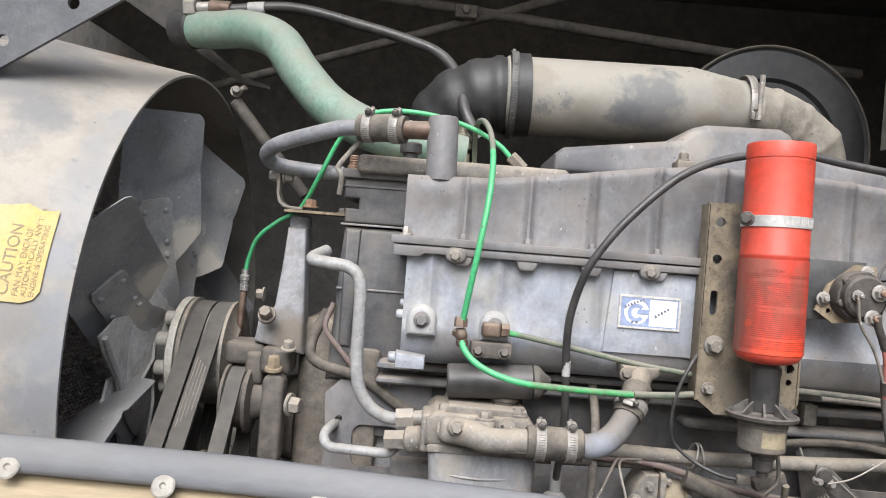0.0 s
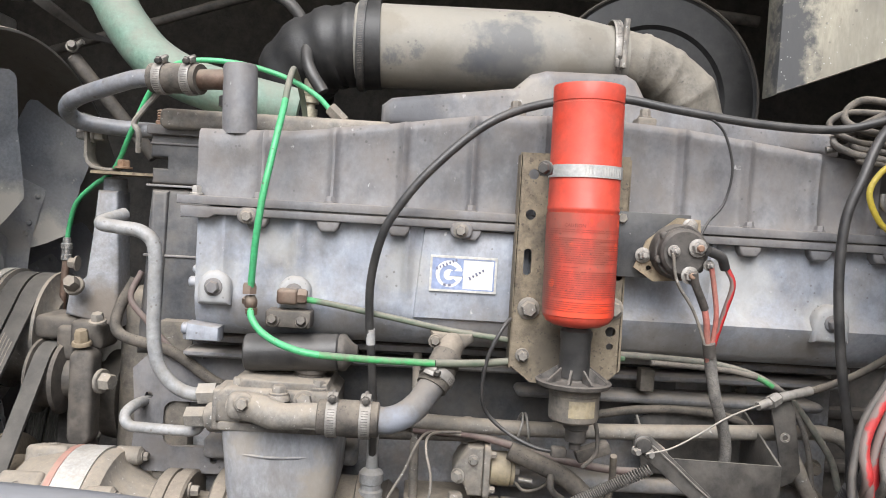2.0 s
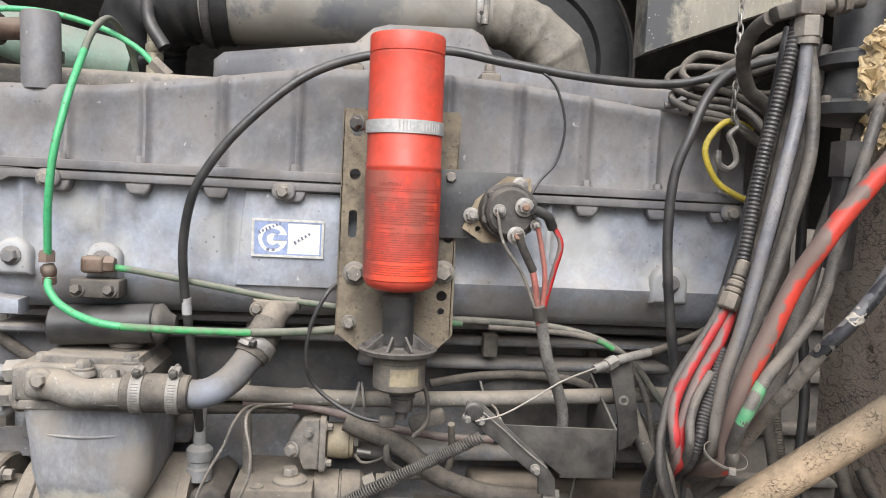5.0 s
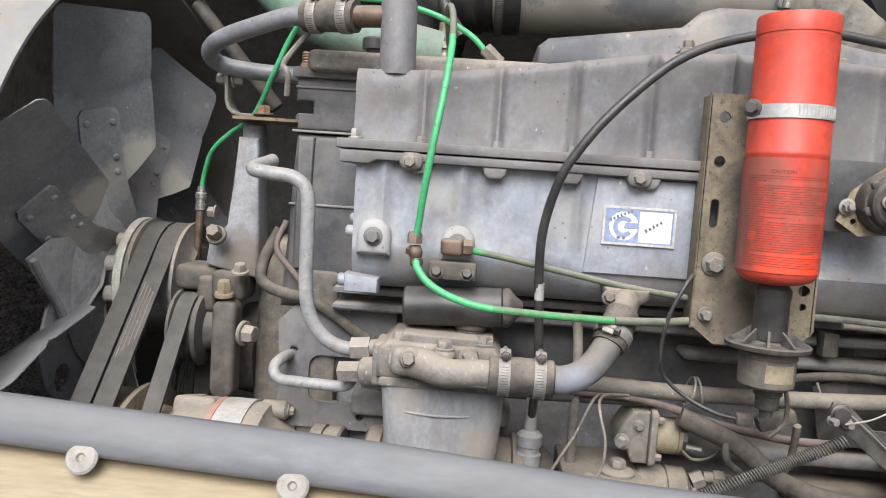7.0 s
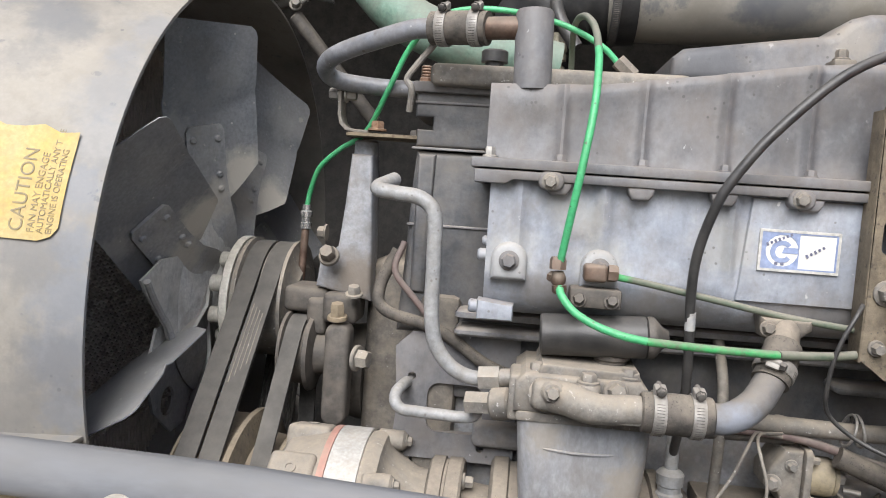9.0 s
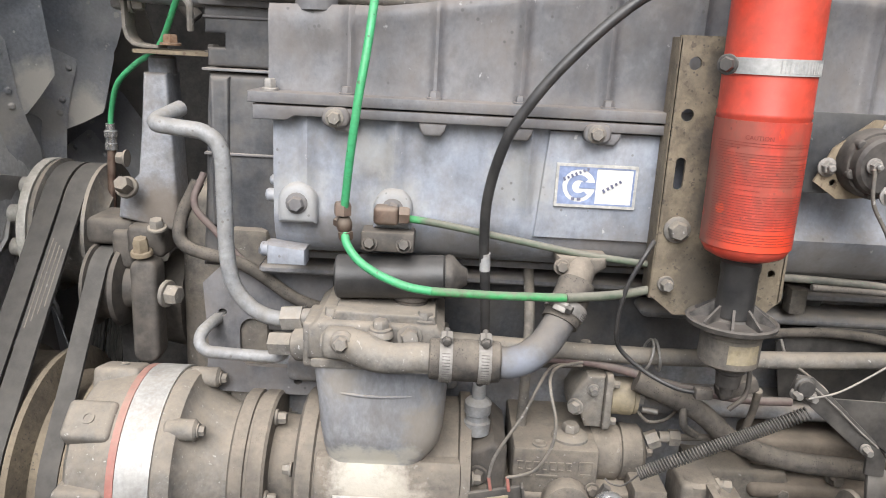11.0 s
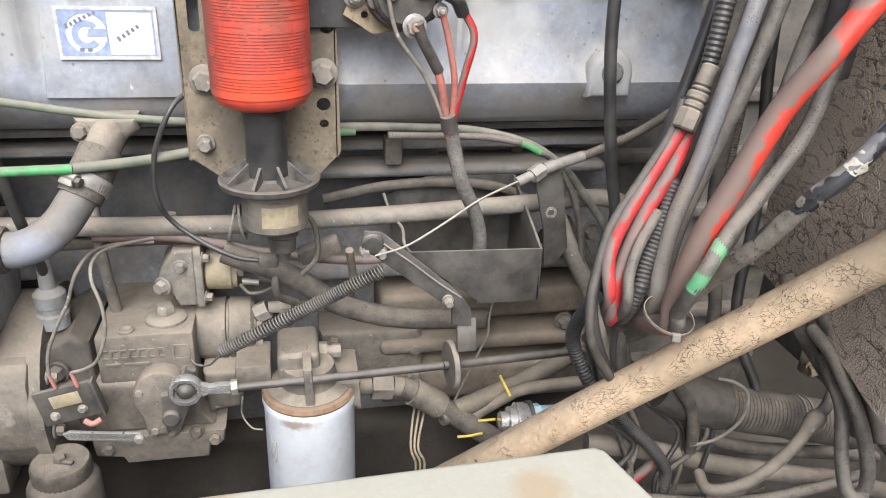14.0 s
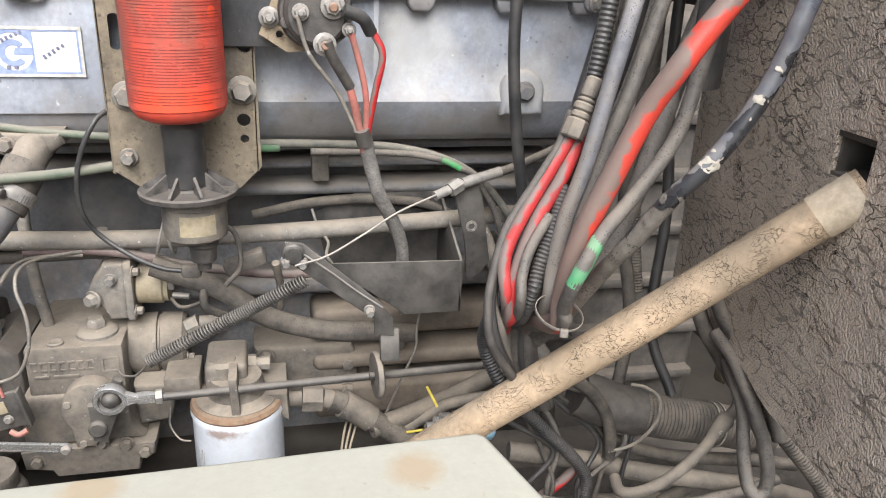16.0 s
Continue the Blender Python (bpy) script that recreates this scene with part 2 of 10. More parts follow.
def creased(m):
    """Worn leather: short slanting creases and a fine pebbled grain, paler on the high places."""
    t, n = m.node_tree, m.node_tree.nodes
    bs = n["Principled BSDF"]
    geo = n.new("ShaderNodeNewGeometry")

    def folds(scale, turn, stretch, lo, hi, warp):
        mp, nz, wn, add, rng = (n.new(k) for k in ("ShaderNodeMapping", "ShaderNodeTexNoise", "ShaderNodeTexNoise", "ShaderNodeMix", "ShaderNodeMapRange"))
        mp.inputs["Rotation"].default_value = (radians(turn), 0, 0)
        mp.inputs["Scale"].default_value = stretch
        t.links.new(geo.outputs["Position"], wn.inputs["Vector"])
        wn.inputs["Scale"].default_value, wn.inputs["Detail"].default_value = 9.0, 3.0
        add.data_type, add.blend_type = "RGBA", "ADD"
        add.inputs[0].default_value = warp
        t.links.new(geo.outputs["Position"], add.inputs[6])
        t.links.new(wn.outputs["Color"], add.inputs[7])
        t.links.new(add.outputs[2], mp.inputs["Vector"])
        nz.noise_type, nz.normalize = "RIDGED_MULTIFRACTAL", True
        for key, value in (("Scale", scale), ("Detail", 3.0), ("Roughness", 0.45), ("Offset", 0.9), ("Gain", 1.0)):
            nz.inputs[key].default_value = value
        t.links.new(mp.outputs["Vector"], nz.inputs["Vector"])
        t.links.new(nz.outputs["Fac"], rng.inputs[0])
        for i, v in ((1, lo), (2, hi), (3, 0.0), (4, 1.0)):
            rng.inputs[i].default_value = v
        return rng.outputs[0]

    def under(height, strength, sink, invert):
        b = n.new("ShaderNodeBump")
        b.invert = invert
        b.inputs["Strength"].default_value, b.inputs["Distance"].default_value = strength, sink
        t.links.new(height, b.inputs["Height"])
        t.links.new(bs.inputs["Normal"].links[0].from_socket, b.inputs["Normal"])
        t.links.new(b.outputs["Normal"], bs.inputs["Normal"])

    def tint(fac, color, share):
        mul, mix = n.new("ShaderNodeMath"), n.new("ShaderNodeMix")
        mul.operation = "MULTIPLY"
        t.links.new(fac, mul.inputs[0])
        mul.inputs[1].default_value = share
        mix.data_type = "RGBA"
        t.links.new(mul.outputs[0], mix.inputs[0])
        t.links.new(bs.inputs["Base Color"].links[0].from_socket, mix.inputs[6])
        mix.inputs[7].default_value = rgba(color)
        t.links.new(mix.outputs[2], bs.inputs["Base Color"])

    short = folds(70.0, 28, (1.0, 0.42, 1.4), 0.90, 0.985, 0.03)
    cell, dot = n.new("ShaderNodeTexVoronoi"), n.new("ShaderNodeMapRange")
    cell.feature = "SMOOTH_F1"
    cell.inputs["Scale"].default_value = 560.0
    t.links.new(geo.outputs["Position"], cell.inputs["Vector"])
    t.links.new(cell.outputs["Distance"], dot.inputs[0])
    for i, v in ((1, 0.15), (2, 0.75), (3, 1.0), (4, 0.0)):
        dot.inputs[i].default_value = v
    tint(dot.outputs[0], (0.66, 0.58, 0.49), 0.45)
    tint(short, (0.10, 0.080, 0.064), 0.6)
    under(dot.outputs[0], 0.9, 0.0014, False)
    under(short, 0.6, 0.0016, True)
    return m


def dusted(m, color, low, high, side=0.8, fall=0.6, blotch=1.0, less=0.95):
    """Dust caked on one side of a hanging cable, more of it from the height high down to low."""
    t, n = m.node_tree, m.node_tree.nodes
    bs = n["Principled BSDF"]
    geo, nrm, pos, ramp, nz, mix = (n.new(k) for k in ("ShaderNodeNewGeometry", "ShaderNodeSeparateXYZ", "ShaderNodeSeparateXYZ", "ShaderNodeMapRange", "ShaderNodeTexNoise", "ShaderNodeMix"))
    t.links.new(geo.outputs["Normal"], nrm.inputs[0])
    t.links.new(geo.outputs["Position"], pos.inputs[0])
    t.links.new(pos.outputs[2], ramp.inputs[0])
    for i, v in ((1, low), (2, high), (3, fall), (4, 0.0)):
        ramp.inputs[i].default_value = v
    nz.inputs["Scale"].default_value, nz.inputs["Detail"].default_value = 55.0, 5.0
    t.links.new(geo.outputs["Position"], nz.inputs["Vector"])
    last = ramp.outputs[0]
    for source, gain in ((nrm.outputs[0], -side), (nz.outputs["Fac"], blotch)):
        x = n.new("ShaderNodeMath")
        x.operation = "MULTIPLY_ADD"
        t.links.new(source, x.inputs[0])
        x.inputs[1].default_value = gain
        t.links.new(last, x.inputs[2])
        last = x.outputs[0]
    edge = n.new("ShaderNodeMapRange")
    for i, v in ((1, less - 0.02), (2, less + 0.22), (3, 0.0), (4, 0.94)):
        edge.inputs[i].default_value = v
    t.links.new(last, edge.inputs[0])
    mix.data_type = "RGBA"
    t.links.new(edge.outputs[0], mix.inputs[0])
    t.links.new(bs.inputs["Base Color"].links[0].from_socket, mix.inputs[6])
    mix.inputs[7].default_value = rgba(color)
    t.links.new(mix.outputs[2], bs.inputs["Base Color"])
    return m


def spot(m, at, radius, color, strength=0.85, ragged=0.5, axes=(1, 1, 1)):
    """A ragged stain of its own shape at one place of a surface."""
    t, n = m.node_tree, m.node_tree.nodes
    bs = n["Principled BSDF"]
    geo, sub, length, nz, add, rng, mix = (n.new(k) for k in ("ShaderNodeNewGeometry", "ShaderNodeMapping", "ShaderNodeVectorMath", "ShaderNodeTexNoise", "ShaderNodeMath", "ShaderNodeMapRange", "ShaderNodeMix"))
    sub.inputs["Location"].default_value = tuple(-a * s for a, s in zip(at, axes))
    sub.inputs["Scale"].default_value = axes
    t.links.new(geo.outputs["Position"], sub.inputs["Vector"])
    length.operation = "LENGTH"
    t.links.new(sub.outputs["Vector"], length.inputs[0])
    nz.inputs["Scale"].default_value, nz.inputs["Detail"].default_value, nz.inputs["Roughness"].default_value = 1.6 / radius, 6, 0.65
    t.links.new(geo.outputs["Position"], nz.inputs["Vector"])
    add.operation = "MULTIPLY_ADD"
    t.links.new(nz.outputs["Fac"], add.inputs[0])
    add.inputs[1].default_value = radius * ragged * 2
    t.links.new(length.outputs["Value"], add.inputs[2])
    for i, v in ((1, radius * (0.55 + ragged)), (2, radius * (1.2 + ragged)), (3, strength), (4, 0.0)):
        rng.inputs[i].default_value = v
    t.links.new(add.outputs[0], rng.inputs[0])
    mix.data_type = "RGBA"
    t.links.new(rng.outputs[0], mix.inputs[0])
    t.links.new(bs.inputs["Base Color"].links[0].from_socket, mix.inputs[6])
    mix.inputs[7].default_value = rgba(color)
    t.links.new(mix.outputs[2], bs.inputs["Base Color"])
    return m


def specks(m, color, scale=90.0, size=0.16, share=0.55, strength=0.8):
    """Scattered small splashes or chips of one colour, in patches."""
    t, n = m.node_tree, m.node_tree.nodes
    bs = n["Principled BSDF"]
    geo, cell, nz, dot, patch, both, mix = (n.new(k) for k in ("ShaderNodeNewGeometry", "ShaderNodeTexVoronoi", "ShaderNodeTexNoise", "ShaderNodeMapRange", "ShaderNodeMapRange", "ShaderNodeMath", "ShaderNodeMix"))
    cell.inputs["Scale"].default_value = scale
    nz.inputs["Scale"].default_value, nz.inputs["Detail"].default_value = scale * 0.22, 4
    for node in (cell, nz):
        t.links.new(geo.outputs["Position"], node.inputs["Vector"])
    t.links.new(cell.outputs["Distance"], dot.inputs[0])
    for i, v in ((1, size * 0.7), (2, size), (3, strength), (4, 0.0)):
        dot.inputs[i].default_value = v
    t.links.new(nz.outputs["Fac"], patch.inputs[0])
    for i, v in ((1, share), (2, share + 0.06), (3, 0.0), (4, 1.0)):
        patch.inputs[i].default_value = v
    both.operation = "MULTIPLY"
    t.links.new(dot.outputs[0], both.inputs[0])
    t.links.new(patch.outputs[0], both.inputs[1])
    mix.data_type = "RGBA"
    t.links.new(both.outputs[0], mix.inputs[0])
    t.links.new(bs.inputs["Base Color"].links[0].from_socket, mix.inputs[6])
    mix.inputs[7].default_value = rgba(color)
    t.links.new(mix.outputs[2], bs.inputs["Base Color"])
    return m


TAN = surf("tan_tube_cover", (0.50, 0.355, 0.225), (0.57, 0.425, 0.285), dust=(0.26, 0.21, 0.15), dusty=0.45, rough=0.85, scale=16, bump=0.3, rubbed=0, grime=0.2)
QUILT = surf("dark_insulation", (0.52, 0.42, 0.334), (0.62, 0.515, 0.418), dust=(0.64, 0.55, 0.45), dusty=0.3, rough=0.27, coat=0.25, scale=12, fine=420, bump=0.5, grain=0.3, rubbed=0, grime=0.12, mottle=0.12)
cracked(TAN, 255, 0.042, (0.225, 0.158, 0.103), (0.6, 1.0, 1.0), 1.0, 2.4, 0.003)
cracked(TAN, 520, 0.035, (0.38, 0.275, 0.18), (0.6, 1.0, 1.0), 0.4, 2.4, 0.0015)
spot(TAN, (0.56, 0.80, 0.94), 0.04, (0.22, 0.18, 0.13), 0.5, 0.9)
spot(TAN, (0.70, 0.725, 1.08), 0.035, (0.24, 0.19, 0.13), 0.5, 0.9)
spot(TAN, (0.79, 0.68, 1.18), 0.05, (0.20, 0.16, 0.115), 0.6, 0.9)
creased(QUILT)
cracked(QUILT, 42, 0.038, (0.065, 0.051, 0.040), (1.0, 0.55, 1.25), 0.9, 2.2, 0.003)
cracked(QUILT, 120, 0.034, (0.12, 0.095, 0.074), (1.0, 0.6, 1.3), 0.7, 2.2, 0.0016)
for place, size in INTAKE_SPOTS:
    spot(INTAKE, place, size, (0.085, 0.09, 0.10), 0.68, 1.5)
spot(PANEL, (0.539, 0.613, 1.102), 0.017, (0.36, 0.28, 0.18), 0.75, 0.4)
spot(PANEL, (0.360, 0.624, 1.102), 0.018, (0.36, 0.28, 0.18), 0.75, 0.4)
for k in range(10):
    ang = radians(-16 + 7 * k)
    spot(SHROUD, (-0.432 - 0.006 * (k % 3), 1.312 - 0.447 * math.cos(ang), 1.157 + 0.447 * math.sin(ang)), 0.022 + 0.006 * (k * 5 % 4), (0.17, 0.185, 0.215), 0.6 if k < 6 else 0.35, 0.9)
spot(SHROUD, (-0.56, 1.05, 1.53), 0.10, (0.12, 0.115, 0.11), 0.6, 0.9)
spot(SHROUD, (-0.62, 1.17, 1.585), 0.09, (0.115, 0.112, 0.112), 0.8, 0.9)
spot(SHROUD, (-0.52, 1.22, 1.60), 0.05, (0.15, 0.115, 0.09), 0.7, 0.9)
spot(SHROUD, (-0.60, 1.00, 1.47), 0.035, (0.17, 0.165, 0.16), 0.6, 0.9)
spot(SHROUD, (-0.66, 0.92, 1.36), 0.05, (0.20, 0.19, 0.18), 0.5, 0.9)
specks(SHROUD, (0.10, 0.10, 0.105), 60, 0.14, 0.55, 0.6)
for place, size, depth in (((-0.535, 0.986, 1.490), 0.030, 0.6), ((-0.575, 1.011, 1.522), 0.040, 0.55), ((-0.505, 0.977, 1.475), 0.022, 0.5), ((-0.555, 1.094, 1.573), 0.045, 0.6), ((-0.535, 0.940, 1.439), 0.030, 0.35), ((-0.470, 0.863, 1.235), 0.035, 0.4), ((-0.445, 0.861, 1.136), 0.040, 0.5)):
    spot(SHROUD, place, size, (0.135, 0.135, 0.14), depth, 1.3)
spot(SHROUD, (-0.52, 0.98, 1.47), 0.04, (0.15, 0.15, 0.15), 0.5, 0.9)
spot(SHROUD, (-0.50, 0.88, 1.08), 0.06, (0.18, 0.175, 0.17), 0.5, 0.9)
PIPE_GREY = surf("scuffed_grey_pipe", (0.130, 0.137, 0.155), (0.21, 0.219, 0.243), dust=(0.24, 0.215, 0.19), dusty=0.3, rough=0.36, scale=22, grain=0.25)
# Floor tone, also put in as shade in the opening and under the block.
NEAR_BLACK = surf("near_black_brown", (0.022, 0.019, 0.016), (0.045, 0.038, 0.031), dust=(0.09, 0.076, 0.062), dusty=0.35, rough=0.7, scale=9)
RAIL = surf("brown_grimy_steel", (0.115, 0.094, 0.074), (0.185, 0.152, 0.121), dust=(0.30, 0.246, 0.192), dusty=0.45, rough=0.75, scale=12, rubbed=0.1)
CAST_DARK = surf("dark_dirty_casting", (0.055, 0.049, 0.044), (0.10, 0.09, 0.08), dust=(0.175, 0.148, 0.12), dusty=0.45, rough=0.65, scale=20)
PIPE_PALE = surf("pale_grey_steel_pipe", (0.235, 0.238, 0.243), (0.33, 0.333, 0.338), dust=(0.28, 0.25, 0.21), dusty=0.35, rough=0.4, scale=30, grain=0.25)
spot(PAINT_DIM, (0.20, 1.115, 1.495), 0.05, (0.075, 0.078, 0.088), 0.8, 0.8)
spot(PAINT_DIM, (0.35, 1.115, 1.53), 0.03, (0.26, 0.23, 0.19), 0.6, 0.8)
for px, pz, pr in ((-0.02, 1.262, 0.032), (0.073, 1.262, 0.030), (0.707, 1.262, 0.034), (0.05, 1.31, 0.030), (0.20, 1.29, 0.035), (0.42, 1.26, 0.04), (0.60, 1.30, 0.045)):
    spot(PAINT, (px, 0.978, pz), pr, (0.40, 0.385, 0.35), 0.45, 0.9)
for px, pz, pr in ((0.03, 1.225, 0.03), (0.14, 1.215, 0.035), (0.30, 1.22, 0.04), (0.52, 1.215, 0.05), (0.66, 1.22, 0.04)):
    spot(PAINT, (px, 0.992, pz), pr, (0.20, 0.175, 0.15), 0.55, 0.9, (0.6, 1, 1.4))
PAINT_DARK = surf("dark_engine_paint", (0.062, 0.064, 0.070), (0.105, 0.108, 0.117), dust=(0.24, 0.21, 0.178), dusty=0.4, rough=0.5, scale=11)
FANPLATE = surf("fan_plate_steel", (0.26, 0.263, 0.272), (0.38, 0.38, 0.385), dust=(0.46, 0.43, 0.38), dusty=0.4, rough=0.4, scale=16, wear=(0.42, 0.4, 0.37), wear_amount=0.03, mottle=0.15)
# Dusty hub steel, made paler for light that fails to reach it.
HUBDUST_LIT = surf("dusty_lit_hub_steel", (0.42, 0.415, 0.41), (0.58, 0.57, 0.55), dust=(0.46, 0.43, 0.38), dusty=0.5, rough=0.55, scale=14)
DARKSTEEL = surf("dark_steel", (0.06, 0.057, 0.055), (0.10, 0.094, 0.088), dust=(0.22, 0.195, 0.165), dusty=0.35, rough=0.4, metal=0.4)
FRAMEPAINT = surf("streaked_frame_paint", (0.40, 0.37, 0.295), (0.20, 0.192, 0.165), dust=(0.32, 0.285, 0.23), dusty=0.3, rough=0.6, scale=5, wear=(0.14, 0.10, 0.07), wear_amount=0.12, bump=0.3, stretch=(1, 1, 0.3), edge=(0.42, 0.58))
SCREWCAP = surf("dulled_screw_cap", (0.255, 0.245, 0.222), (0.33, 0.318, 0.29), dust=(0.25, 0.215, 0.17), dusty=0.35, rough=0.55, scale=70, bump=0.2)
PLATE = surf("worn_silver_plate", (0.50, 0.49, 0.46), (0.62, 0.61, 0.58), dust=(0.42, 0.38, 0.32), dusty=0.35, rough=0.35, metal=0.2, scale=40, bump=0.05)
PRINT = surf("dark_red_print", (0.20, 0.028, 0.020), (0.26, 0.035, 0.024), dust=(0.1, 0.05, 0.04), dusty=0.2, rough=0.5, bump=0, rubbed=0, grime=0.15)
CAPPAINT = surf("yellowed_white_cap", (0.58, 0.55, 0.48), (0.66, 0.63, 0.56), dusty=0.25, rough=0.45, bump=0.1)
spot(RED_DUSTY, (0.352, 0.900, 1.33), 0.020, (0.16, 0.075, 0.055), 0.6, 0.8, (1, 1, 0.25))
spot(RED_DUSTY, (0.366, 0.876, 1.355), 0.018, (0.20, 0.075, 0.055), 0.6, 0.8, (1, 1, 0.6))
spot(RED_DUSTY, (0.392, 0.870, 1.263), 0.020, (0.72, 0.06, 0.02), 0.8, 0.8, (0.5, 1, 1))
TAN_LABEL = surf("tan_label", (0.34, 0.28, 0.17), (0.28, 0.235, 0.16), dusty=0.45, rough=0.7, scale=60, bump=0)
COMPRESSOR = surf("wiped_compressor_paint", (0.28, 0.29, 0.315), (0.40, 0.405, 0.425), dust=(0.29, 0.255, 0.215), dusty=0.4, rough=0.5, scale=14, stretch=(1, 1, 0.5))
spot(COMPRESSOR, (0.118, 0.96, 1.03), 0.026, (0.30, 0.262, 0.215), 0.75, 0.9, (1.0, 1, 0.5))
spot(COMPRESSOR, (0.030, 0.95, 1.085), 0.020, (0.30, 0.265, 0.22), 0.6, 0.9)
GREEN_TAPE = surf("green_tape", (0.05, 0.30, 0.12), (0.09, 0.33, 0.17), dust=(0.22, 0.27, 0.19), dusty=0.6, rough=0.5, scale=60, bump=0.1, grime=0.12, rubbed=0)
spot(GREEN_OLD, (0.640, 1.0, 1.184), 0.020, (0.05, 0.24, 0.09), 0.8, 0.8)
spot(GREEN_OLD, (0.736, 1.0, 1.082), 0.014, (0.05, 0.24, 0.09), 0.8, 0.8)
spot(GREEN_OLD, (0.46, 1.0, 1.203), 0.012, (0.05, 0.20, 0.08), 0.6, 0.9)
spot(GREEN_OLD, (0.09, 0.962, 1.251), 0.014, (0.05, 0.32, 0.11), 0.8, 0.7)
WORNINK = surf("worn_ink", (0.19, 0.155, 0.075), (0.30, 0.215, 0.07), dusty=0.4, rough=0.6, scale=60, bump=0, rubbed=0, grime=0.15)
BARSTEEL = surf("blue_grey_bar_steel", (0.055, 0.058, 0.068), (0.08, 0.084, 0.095), dust=(0.2, 0.19, 0.175), dusty=0.2, rough=0.45)
PALE_BLUE = surf("pale_blue_enamel", (0.30, 0.52, 0.66), (0.36, 0.58, 0.70), dusty=0.15, rough=0.3, bump=0.05, grain=0.1, grime=0.1)
POST = surf("post_paint", (0.24, 0.25, 0.275), (0.32, 0.33, 0.355), dust=(0.22, 0.185, 0.15), dusty=0.45, rough=0.5, scale=14)
spot(POST, (-0.22, 1.15, 1.205), 0.035, (0.16, 0.13, 0.10), 0.8, 0.7)
TAGTAPE = surf("worn_white_tape", (0.44, 0.45, 0.46), (0.30, 0.30, 0.30), dusty=0.35, rough=0.6, scale=60, bump=0.1)
GREYPRINT = surf("rubbed_grey_print", (0.26, 0.265, 0.28), (0.36, 0.365, 0.38), dusty=0.3, rough=0.6, bump=0)
COPPER = surf("coppery_stud", (0.26, 0.15, 0.10), (0.33, 0.20, 0.14), dusty=0.3, rough=0.45, metal=0.5)
CLAMP = surf("dusty_clamp_steel", (0.24, 0.228, 0.214), (0.36, 0.342, 0.318), dust=(0.25, 0.22, 0.185), dusty=0.4, rough=0.4, metal=0.4, scale=30, bump=0.1)
SWITCH = surf("dusty_black_moulding", (0.038, 0.034, 0.031), (0.06, 0.054, 0.05), dust=(0.19, 0.165, 0.14), dusty=0.3, rough=0.55, scale=40, bump=0.3)
CABLE_BLUE = surf("blue_grey_cable", (0.125, 0.13, 0.148), (0.19, 0.197, 0.222), dust=(0.25, 0.225, 0.20), dusty=0.55, rough=0.35, scale=20, bump=0.15)
CREAM_TAPE = surf("cream_cloth_tape", (0.60, 0.50, 0.36), (0.68, 0.59, 0.45), dust=(0.42, 0.34, 0.25), dusty=0.4, rough=0.7, scale=30, bump=0.4, rubbed=0)
CABLE_TORN = surf("black_cable_core", (0.012, 0.012, 0.015), (0.026, 0.027, 0.032), dust=(0.12, 0.115, 0.11), dusty=0.15, rough=0.22, scale=26, bump=0.3)
CABLE_SKIN = surf("worn_cable_skin", (0.060, 0.066, 0.084), (0.105, 0.112, 0.134), dust=(0.22, 0.20, 0.175), dusty=0.4, rough=0.25, scale=26, bump=0.3)
SHEATH = surf("dusty_cable_sheath", (0.10, 0.088, 0.075), (0.155, 0.137, 0.116), dust=(0.23, 0.205, 0.17), dusty=0.5, rough=0.7, scale=30, bump=1.0, wear=(0.03, 0.03, 0.03), wear_amount=0.1)
specks(RED_DUSTY, (0.085, 0.035, 0.030), 150, 0.20, 0.53, 0.6)
specks(RED_DUSTY, (0.72, 0.075, 0.022), 55, 0.30, 0.56, 0.7)
specks(SHEATH, (0.03, 0.028, 0.027), 420, 0.36, 0.52, 0.8)
dusted(CABLE_BLUE, (0.17, 0.148, 0.125), 1.19, 1.29, 0.3, 0.75, 1.2, 1.0)
specks(CABLE_BLUE, (0.035, 0.035, 0.038), 620, 0.36, 0.5, 0.7)
REDCABLE = surf("red_cable_under_dust", (0.50, 0.036, 0.020), (0.56, 0.045, 0.026), dust=(0.22, 0.09, 0.07), dusty=0.3, rough=0.5, bump=0.5, grain=0.25, grime=0.2, rubbed=0)
dusted(REDCABLE, (0.150, 0.122, 0.103), 1.17, 1.34, 0.70, 0.50, 2.4, 1.45)
REDTHIN = surf("thin_red_cable_under_dust", (0.42, 0.018, 0.020), (0.48, 0.026, 0.026), dust=(0.17, 0.055, 0.05), dusty=0.3, rough=0.5, bump=0.5, grain=0.3, grime=0.3, rubbed=0)
dusted(REDTHIN, (0.145, 0.122, 0.108), 1.10, 1.30, 0.70, 0.20, 2.2, 1.30)
SHRED = surf("torn_wrapping", (0.42, 0.385, 0.32), (0.52, 0.48, 0.41), dusty=0.3, rough=0.7, bump=0.3, rubbed=0, grime=0.15)
RADCORE = surf("dusty_radiator_core", (0.46, 0.43, 0.385), (0.56, 0.52, 0.465), dust=(0.55, 0.51, 0.45), dusty=0.5, rough=0.9)
FINS = surf("radiator_dust", (0.74, 0.69, 0.62), (0.80, 0.75, 0.68), dusty=0.3, rough=0.9)
WHITE = surf("white_plastic", (0.68, 0.67, 0.64), (0.74, 0.73, 0.7), dusty=0.2, rough=0.45, bump=0.05, grain=0.1, grime=0.12, rubbed=0)
PALE = surf("pale_blue_white_enamel", (0.58, 0.62, 0.68), (0.64, 0.68, 0.74), dusty=0.25, rough=0.35, bump=0.05, grain=0.08, grime=0.12, rubbed=0)
